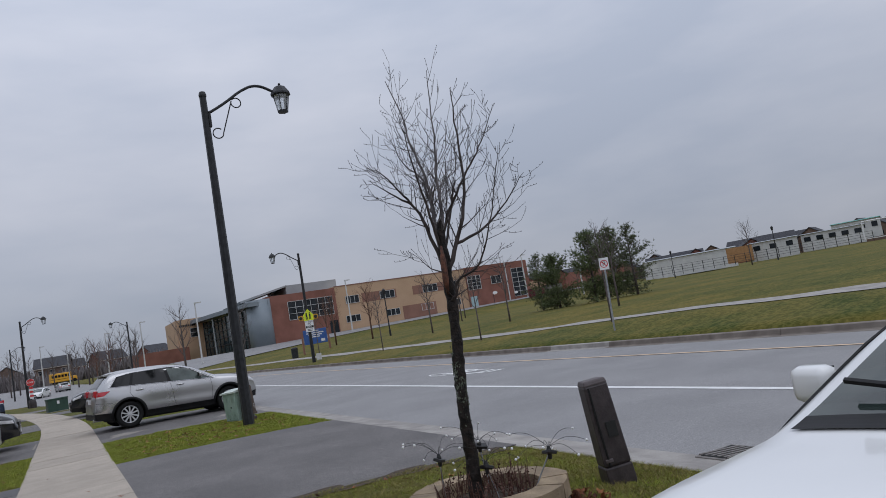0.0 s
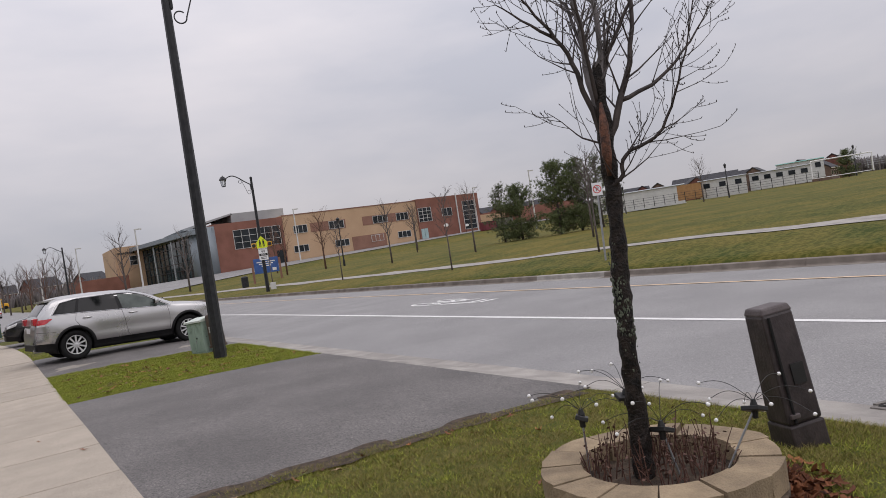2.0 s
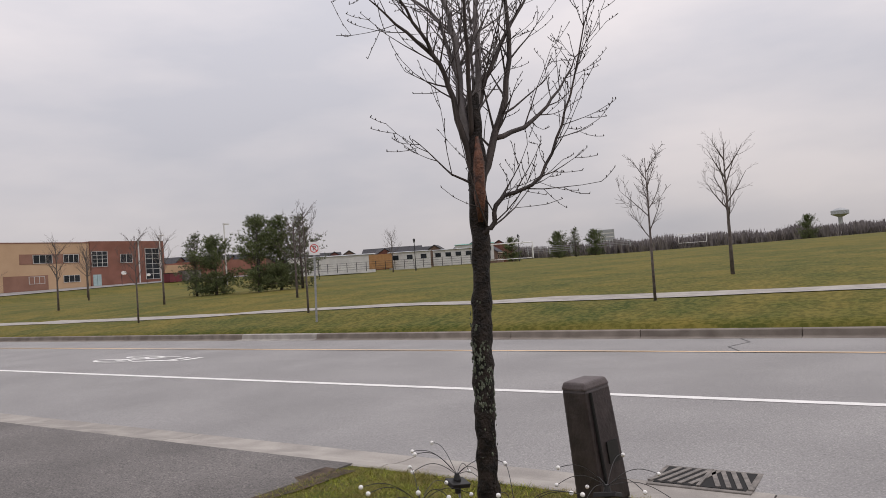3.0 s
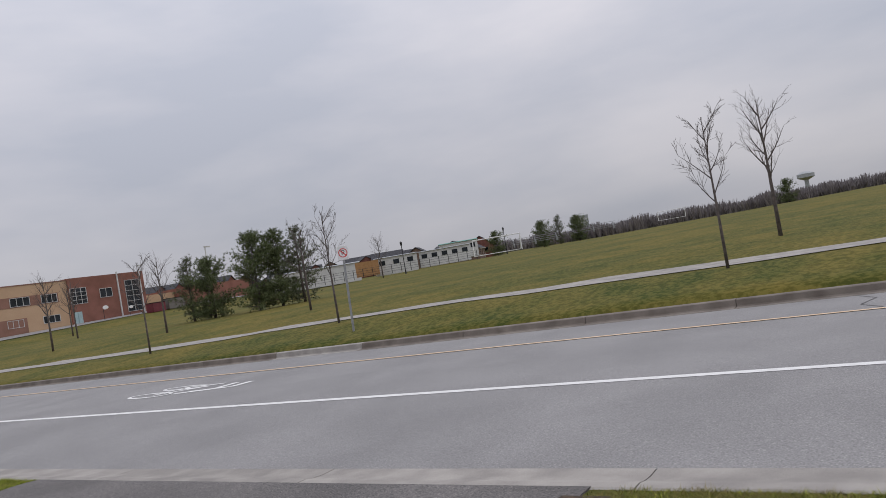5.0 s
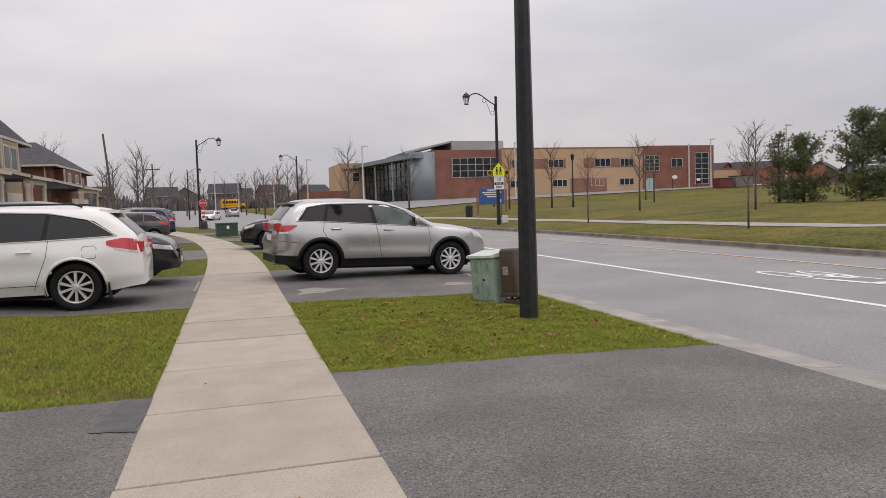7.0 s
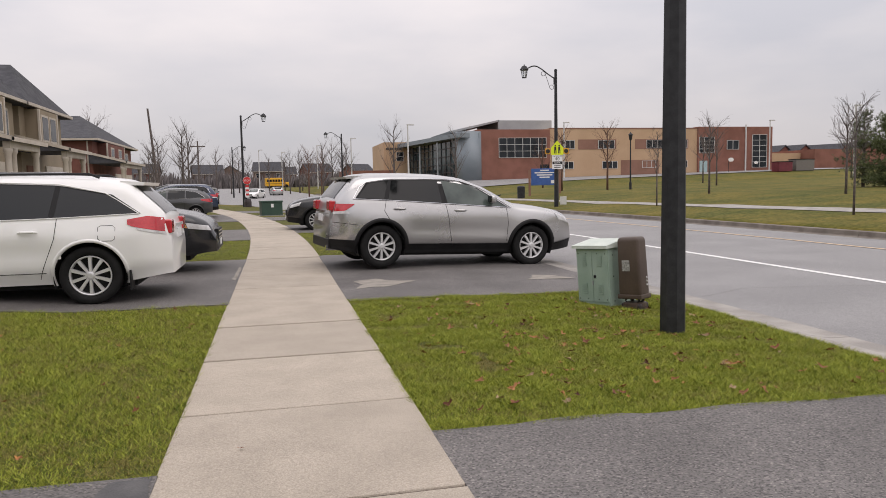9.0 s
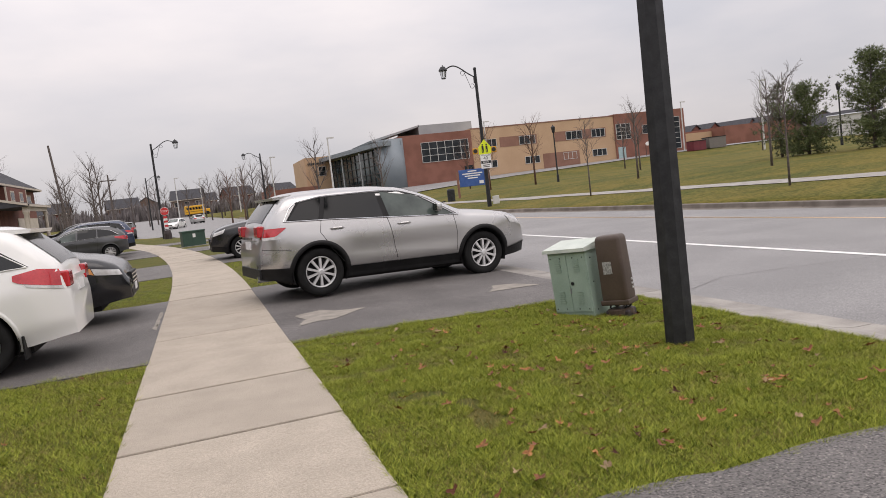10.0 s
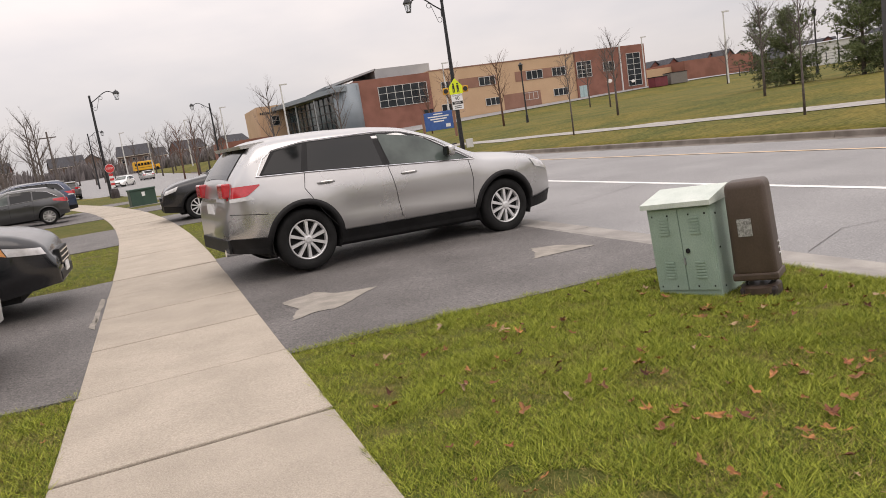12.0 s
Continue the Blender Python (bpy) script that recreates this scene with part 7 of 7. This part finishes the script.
f1 = far_house("distant brown brick house with a dark roof", M_housebrick2, 1)
f2 = far_house("distant red brick house with a dark roof", M_housebrick, 2)
rnd = random.Random(44)
spots = [(-2.0, 262, -95), (17, 285, -70), (-22, 275, -80), (-42, 264, -88), (-63, 253, -75), (36, 309, -60), (-83, 233, -80), (53, 300, -40), (-12, 300, 5), (4, 318, -85)]
for i, (x, y, a) in enumerate(spots):
    m = pose(x, y, G(x, y) - 0.3, 0, 0, a)
    if i < 2:
        (f1, f2)[i].matrix_basis = m
    else:
        copy_thing((f1, f2)[i % 2], m)
for k in range(19):
    az = 40.5 + 23.0 * k / 19 + rnd.uniform(-0.3, 0.3)
    x, y, z = at(az, 232 + rnd.uniform(-8, 20), 0.45)
    copy_thing(f1 if rnd.random() < 0.6 else f2, pose(x, y, z - rnd.uniform(1.8, 3.0), 0, 0, 270 - az + rnd.choice((0, 90, 90)) + rnd.uniform(-12, 12)))
for k in range(6):
    x, y, z = at(33.5 + 1.25 * k, 195, 0.45)
    copy_thing(f2, pose(x, y, z - 2.6, 0, 0, 200 + rnd.choice((0, 90)) + rnd.uniform(-20, 20)))
x, y, z = at(69.25, 900)
t = thing("far_apartment_block", "pale grey apartment block on the horizon", "apartment block", pose(x, y, z, 0, 0, -70))
part("wall", box(B(), -11, 11, 0, 14, -1, 30), M_greyroof, t)
for k in range(6):
    part("window_band", box(B(), -10, 10, -0.2, 0.1, 3 + 4.4 * k, 4.0 + 4.4 * k), M_frame, t)
x, y, z = at(85.4, 900)
t = thing("water_tower", "pale water tower above the far woods", "water tower", pose(x, y, z))
part("stem", tube(B(), [(0, 0, -1), (0, 0, 28)], 2.2, 12), M_greyroof, t)
part("tank", lathe(B(), [(2.5, 25), (9, 28), (9, 32), (5, 34), (0.5, 35)], 20), M_greyroof, t)

# ---- far woods ----


def woods(name, label, az0, az1, d, el0, el1, n, seed, size):
    """Bare far trees: sprays of thin upright twigs."""
    rnd = random.Random(seed)
    V, F = [], []
    for k in range(n):
        az = az0 + (az1 - az0) * rnd.random()
        dd = d * rnd.uniform(0.95, 1.08)
        top = el0 + (el1 - el0) * (0.70 + 0.30 * noise.noise((az * 0.55, seed, 1)) + 0.2 * noise.noise((az * 2.6, seed, 4)))
        x, y, g = at(az, dd)
        z0 = min(g, 1.54 + dd * math.tan(radians(el0))) - 1.0
        z1 = 1.54 + dd * math.tan(radians(el0 + (top - el0) * rnd.uniform(0.55, 1.05)))
        for j in range(16):
            a = rnd.uniform(0, 6.28)
            r = size * rnd.random()
            w = rnd.uniform(0.15, 0.5)
            h = z0 + (z1 - z0) * rnd.uniform(0.5, 1.0)
            c, sn = math.cos(a), math.sin(a)
            i0 = len(V)
            V += [(x + r * 0.3 * c - w * sn, y + r * 0.3 * sn + w * c, z0), (x + r * 0.3 * c + w * sn, y + r * 0.3 * sn - w * c, z0), (x + r * c + 0.6 * w * sn, y + r * sn - 0.6 * w * c, h), (x + r * c - 0.2 * w * sn, y + r * sn + 0.2 * w * c, h + rnd.uniform(0, 0.8))]
            F.append((i0, i0 + 1, i0 + 2, i0 + 3))
    me = bpy.data.meshes.new(name)
    me.from_pydata(V, [], F)
    me.materials.append(M_wood)
    return tagged(new(name, me), label, "woods", kind="stuff")


woods("far_woods", "band of bare grey-brown woods along the field horizon", 60, 125, 420, 0.55, 1.75, 4200, 5, 4.2)
woods("far_trees", "bare trees behind the portable classrooms", 36, 62, 285, 0.45, 2.0, 500, 6, 2.6)
woods("street_end_trees", "bare trees closing the end of the street", -30, 24, 260, 0.1, 1.7, 1100, 8, 2.6)

# school bus on the far street
t = thing("school_bus", "yellow school bus waiting on the far street", "bus", pose(0.5, 240, G(0.5, 240), 0, 0, 12))
part("body", box(B(), -3.2, 2.2, -1.2, 1.2, 0.5, 3.0, bevel=0.15), M_bus, t)
part("bonnet", box(B(), 2.2, 3.8, -1.0, 1.0, 0.5, 1.7, bevel=0.15), M_bus, t)
for k in range(6):
    part("window", box(B(), -3.0 + 0.85 * k, -2.35 + 0.85 * k, -1.23, -1.19, 1.8, 2.5), M_winglass, t)
part("stripe", box(B(), -3.2, 2.2, -1.225, -1.2, 1.2, 1.3), M_signblack, t)
for x in (-2.0, 3.0):
    for y in (-1.0, 1.0):
        part("wheel", lathe(B(), [(0.3, -0.15), (0.5, -0.13), (0.5, 0.13), (0.3, 0.15)], 18, "y", (x, y, 0.5)), M_rubber, t)
# old leaning utility pole
t = thing("utility_pole", "leaning bare wooden utility pole", "utility pole", pose(-9.6, 79, 0.4, 0, -4.5, 0))
part("pole", tube(B(), [(0, 0, -0.5), (0, 0, 8.2)], [0.13, 0.085], 8), M_sapling, t)
t2 = thing("utility_pole", "distant wooden utility pole with a crossarm", "utility pole", pose(-11, 128, 0.4))
part("pole", tube(B(), [(0, 0, -0.5), (0, 0, 8.5)], [0.16, 0.11], 8), M_sapling, t2)
part("crossarm", box(B(), -1.1, 1.1, -0.06, 0.06, 7.6, 7.75), M_sapling, t2)

# ---- grass blades on the lawns beside the sidewalk ----


def blades(name, label, boxes, density, seed, mat, tall=(0.012, 0.034)):
    """Short blades over rectangles (x0, x1, y0, y1), patchy."""
    rng = np.random.default_rng(seed)
    pts = []
    for x0, x1, y0, y1 in boxes:
        n = int((x1 - x0) * (y1 - y0) * density)
        pts.append(np.column_stack([rng.uniform(x0, x1, n), rng.uniform(y0, y1, n)]))
    q = np.vstack(pts)
    keep = np.array([noise.noise((a * 1.3, b * 1.3, seed)) + 0.5 * noise.noise((a * 5, b * 5, seed)) > -0.62 for a, b in q])
    q = q[keep]
    n = len(q)
    z = np.array([height(s, y) for s, y in q]) + 0.004
    x = q[:, 0] + np.array([bend(y) for y in q[:, 1]])
    a = rng.uniform(0, 2 * np.pi, n)
    clump = np.array([noise.noise((c * 3.1, d * 3.1, seed + 4)) + 0.6 * noise.noise((c * 11, d * 11, seed)) for c, d in q])
    h = rng.uniform(tall[0], tall[1], n) * np.clip(1.0 + 0.9 * clump, 0.35, 1.9)
    w = rng.uniform(0.0014, 0.0034, n)
    lean = rng.uniform(0.4, 2.0, n) * h
    b = rng.uniform(0, 2 * np.pi, n)
    v = np.zeros((n, 3, 3))
    v[:, 0] = np.column_stack([x - w * np.cos(a), q[:, 1] - w * np.sin(a), z])
    v[:, 1] = np.column_stack([x + w * np.cos(a), q[:, 1] + w * np.sin(a), z])
    v[:, 2] = np.column_stack([x + lean * np.cos(b), q[:, 1] + lean * np.sin(b), z + h])
    me = bpy.data.meshes.new(name)
    me.from_pydata(v.reshape(-1, 3).tolist(), [], np.arange(n * 3).reshape(-1, 3).tolist())
    me.materials.append(mat)
    return tagged(new(name, me), label, "grass", kind="stuff")


blades("lawn_grass", "short green grass blades on the kerbside lawn", [(1.16, 5.19, 15.08, 20.16)], 22000, 1, M_blade, (0.012, 0.040))
blades("lawn_grass", "short green grass blades on the front lawn", [(-5.5, -0.29, 14.82, 20.40)], 9500, 2, M_blade, (0.012, 0.042))
blades("lawn_grass", "yellowing grass blades round the tree planter", [(1.18, 5.18, 3.1, 8.28)], 8000, 3, M_blade_dry, (0.012, 0.038))
blades("lawn_grass", "green grass tufts round the tree planter", [(1.18, 5.18, 3.1, 8.28)], 4500, 7, M_blade)
blades("lawn_grass", "short green grass blades between driveways", [(1.18, 5.18, 26.45, 34.5), (-5.0, -0.31, 26.25, 31.9), (-4.5, -0.31, 3.1, 7.5)], 1800, 4, M_blade)
blades("lawn_grass", "dry straw-coloured blades in the kerbside lawn", [(1.18, 5.18, 15.16, 20.08), (-5.5, -0.31, 14.9, 20.3)], 4000, 5, M_blade_dry)

# ---- fallen leaves ----


def leaf_mesh(name, mat, seed):
    """A lobed leaf, curled."""
    rnd = random.Random(seed * 7 + 1)
    bm = B()
    n = 16
    fold, roll_ = rnd.uniform(5, 14), rnd.uniform(-6, 8)
    lobes = rnd.choice((3, 5))
    ring = []
    for k in range(n):
        a = 2 * math.pi * k / n
        r = (0.034 + 0.016 * math.cos(lobes * a)) * rnd.uniform(0.7, 1.25)
        x, y = r * math.cos(a) * 1.25, r * math.sin(a) * rnd.uniform(0.6, 0.95)
        ring.append(bm.verts.new((x, y, 0.004 + fold * y * y + roll_ * x * x + rnd.uniform(-0.003, 0.006))))
    mid = [bm.verts.new((v.co.x * 0.5, v.co.y * 0.45, v.co.z * 0.35 + rnd.uniform(-0.002, 0.003))) for v in ring]
    for k in range(n):
        j = (k + 1) % n
        bm.faces.new((mid[k], ring[k], ring[j], mid[j]))
    bm.faces.new(mid)
    tube(bm, [(-0.035, 0, 0.006), (-0.055, 0.006, 0.012), (-0.08, 0.002, 0.01)], 0.0014, 4)
    return mesh_of(name, bm, mat)


M_litter = island_material("leaf_litter_brown", (0.06, 0.022, 0.013), (0.26, 0.10, 0.045), 0.65)
LEAVES = [leaf_mesh("fallen_leaf", m, i) for i, m in enumerate((M_leaf, M_leaf2, M_leaf, M_leaf3, M_leaf2, M_leaf, M_leaf2, M_leaf3, M_leaf))]
rnd = random.Random(71)


def leaf(x, y, lift=0.022):
    k = rnd.choice((0, 0, 1, 2, 2, 3, 4, 5, 5, 6, 7, 8, 8))
    ob = new("fallen_leaf", LEAVES[k])
    s = rnd.uniform(0.35, 0.9)
    ob.matrix_basis = pose(x, y, height(x, y) + lift, rnd.uniform(-25, 25), rnd.uniform(-25, 25), rnd.uniform(0, 360)) @ Matrix.Scale(s, 4)
    tagged(ob, ("curled orange-brown fallen leaf on the grass", "dark red fallen leaf on the grass", "curled orange-brown fallen leaf on the grass", "pale dried fallen leaf on the grass", "dark red fallen leaf on the grass", "curled orange-brown fallen leaf on the grass", "dark red fallen leaf on the grass", "pale dried fallen leaf on the grass", "curled orange-brown fallen leaf on the grass")[k], "leaf", "fallen leaves")


for k in range(105):
    leaf(rnd.uniform(1.4, 5.0), rnd.uniform(15.25, 19.9), 0.042)
for k in range(16):
    cx, cy = rnd.uniform(1.9, 4.7), rnd.uniform(15.5, 19.6)
    for j in range(rnd.randint(2, 6)):
        leaf(cx + rnd.gauss(0, 0.09), cy + rnd.gauss(0, 0.12), 0.044)
for k in range(48):
    leaf(rnd.uniform(1.7, 4.2), rnd.uniform(15.3, 17.4), 0.044)
for k in range(22):
    leaf(rnd.uniform(3.4, 4.3), rnd.uniform(18.2, 18.8))
for k in range(22):
    leaf(rnd.uniform(-4.5, -0.4), rnd.uniform(15.0, 20.2))
for k in range(14):
    leaf(rnd.uniform(1.4, 5.0), rnd.uniform(3.6, 8.1))
for k in range(12):
    leaf(rnd.uniform(1.3, 4.8), rnd.gauss(8.1, 0.12), 0.034)
V, F = [], []
for k in range(230):
    a = rnd.gauss(-0.75, 0.35) if k < 150 else rnd.gauss(-2.6, 0.3)
    r = 0.64 + abs(rnd.gauss(0, 0.13))
    x, y = PC.x + r * math.cos(a), PC.y + r * math.sin(a)
    m = pose(x, y, height(x, y) + rnd.uniform(0.02, 0.075 if r < 0.75 else 0.035), rnd.uniform(-40, 40), rnd.uniform(-40, 40), rnd.uniform(0, 360)) @ Matrix.Scale(rnd.uniform(0.6, 1.25), 4)
    src = LEAVES[rnd.choice((0, 1, 2, 4, 5, 6, 8))]
    i0 = len(V)
    V += [tuple(m @ v.co) for v in src.vertices]
    F += [tuple(i0 + i for i in q.vertices) for q in src.polygons]
me = bpy.data.meshes.new("leaf_litter")
me.from_pydata(V, [], F)
me.materials.append(M_litter)
tagged(new("leaf_litter", me), "drift of red-brown fallen leaves against the planter", "leaves", kind="stuff")
V, F = [], []
for k in range(170):
    x, y = (rnd.uniform(1.35, 5.05), rnd.uniform(15.25, 19.95)) if k < 110 else (rnd.uniform(-4.5, -0.4), rnd.uniform(15.0, 20.2))
    m = pose(x, y, height(x, y) + 0.038, rnd.uniform(-30, 30), rnd.uniform(-30, 30), rnd.uniform(0, 360)) @ Matrix.Scale(rnd.uniform(0.25, 0.7), 4)
    src = LEAVES[rnd.choice((0, 1, 2, 4, 5, 6, 8))]
    i0 = len(V)
    V += [tuple(m @ v.co) for v in src.vertices]
    F += [tuple(i0 + i for i in q.vertices) for q in src.polygons]
me = bpy.data.meshes.new("leaf_scatter")
me.from_pydata(V, [], F)
me.materials.append(M_litter)
tagged(new("leaf_scatter", me), "small broken brown leaves strewn through the lawn grass", "leaves", kind="stuff")
for x, y in ((0.65, 12.35), (0.1, 15.1), (1.0, 11.2)):
    leaf(x, y, 0.03)

# ---- pale stains and patches ----


def stain(name, pts, mat, label, z):
    bm = B()
    bm.faces.new([bm.verts.new((x, y, 0)) for x, y in pts])
    bmesh.ops.triangulate(bm, faces=bm.faces)
    bmesh.ops.subdivide_edges(bm, edges=bm.edges, cuts=7, use_grid_fill=True)
    for v in bm.verts:
        v.co.x += 0.03 * noise.noise((v.co.x * 9, v.co.y * 9, 1))
        v.co.y += 0.03 * noise.noise((v.co.x * 9, v.co.y * 9, 5))
        v.co.z = z(v.co.x, v.co.y)
    return solo(name, bm, mat, label, "stain", "structure")


def dz(x, y):
    return height(x, y) + 0.0268


stain("dried_stain", [(1.36, 21.1), (1.62, 21.25), (1.78, 21.18), (2.35, 21.75), (1.95, 21.85), (1.8, 22.15), (1.66, 21.8), (1.42, 21.95), (1.5, 21.5)], M_patch, "pale dried patch on the driveway asphalt", dz)
stain("dried_stain", [(4.0, 21.5), (4.4, 21.55), (4.85, 21.6), (4.6, 22.0), (4.3, 22.1), (4.2, 21.8)], M_patch, "pale dried patch on the driveway asphalt", dz)
stain("tar_patch", [(-0.62, 14.0), (-0.3, 13.9), (-0.3, 14.82), (-0.5, 14.8)], M_tar, "dark tar patch at the driveway edge", dz)
stain("dried_stain", [(-0.40, 22.9), (-0.32, 22.7), (-0.31, 24.5), (-0.36, 24.7), (-0.37, 23.6)], M_patch, "pale dried edge on the driveway", dz)

# bare earth along the driveway edge by the planter lawn
bm = B()
n = 40
for i in range(n):
    x0, x1 = 1.2 + 3.8 * i / n, 1.2 + 3.8 * (i + 1) / n
    w0 = 0.20 + 0.16 * noise.noise((x0 * 2.3, 1, 0))
    w1 = 0.20 + 0.16 * noise.noise((x1 * 2.3, 1, 0))
    y0 = 8.3 + 0.06 * noise.noise((x0 * 3, 7, 0))
    y1 = 8.3 + 0.06 * noise.noise((x1 * 3, 7, 0))
    bm.faces.new([bm.verts.new((x, y, height(x, y) + 0.022)) for x, y in ((x0, y0 - w0), (x1, y1 - w1), (x1, y1 + w1 * 0.6), (x0, y0 + w0 * 0.6))])
solo("bare_earth", bm, M_soil, "strip of bare muddy earth between lawn and driveway", "earth", "structure")

# ---- solar garden lights with beads on wires ----


def firefly(x, y, stake, lean, seed, wires=8):
    t = thing("solar_garden_light", "black solar garden light with white beads on curved wires", "garden light", pose(x, y, 0.15), "solar garden lights")
    rnd = random.Random(seed)
    top = Vector((lean[0], lean[1], stake))
    part("stake", tube(B(), [(0, 0, -0.05), top], 0.006, 6), M_steel, t)
    bm = B()
    box(bm, -0.06, 0.06, -0.035, 0.035, -0.012, 0.012, m=Matrix.Translation(top) @ pose(0, 0, 0, 20, 10, rnd.uniform(0, 360)), bevel=0.004)
    part("solar_panel", bm, M_wire, t)
    part("hub", lathe(B(), [(0.015, -0.05), (0.02, 0.02), (0.01, 0.05)], 10, at=top), M_wire, t)
    for k in range(wires):
        a = 2 * math.pi * k / wires + rnd.uniform(-0.3, 0.3)
        L = rnd.uniform(0.20, 0.36)
        rise_ = rnd.uniform(-0.06, 0.18)
        pts = [top + Vector((math.cos(a) * L * u, math.sin(a) * L * u, 0.04 + rise_ * u + 0.05 * math.sin(u * math.pi))) for u in [q / 10 for q in range(11)]]
        w = part("wire", tube(B(), pts, 0.0017, 5), M_wire, t)
        bm = B()
        bmesh.ops.create_icosphere(bm, subdivisions=2, radius=0.0105)
        bmesh.ops.translate(bm, verts=bm.verts, vec=pts[-1])
        part("bead", bm, M_bead, w, "white bead", True)
    return t


firefly(3.06, 6.02, 0.32, (0, 0), 1)
firefly(3.50, 6.06, 0.33, (-0.02, 0.03), 2)
firefly(3.52, 5.50, 0.29, (0.16, -0.12), 3)
firefly(3.32, 5.60, 0.25, (-0.05, 0.05), 4, 7)
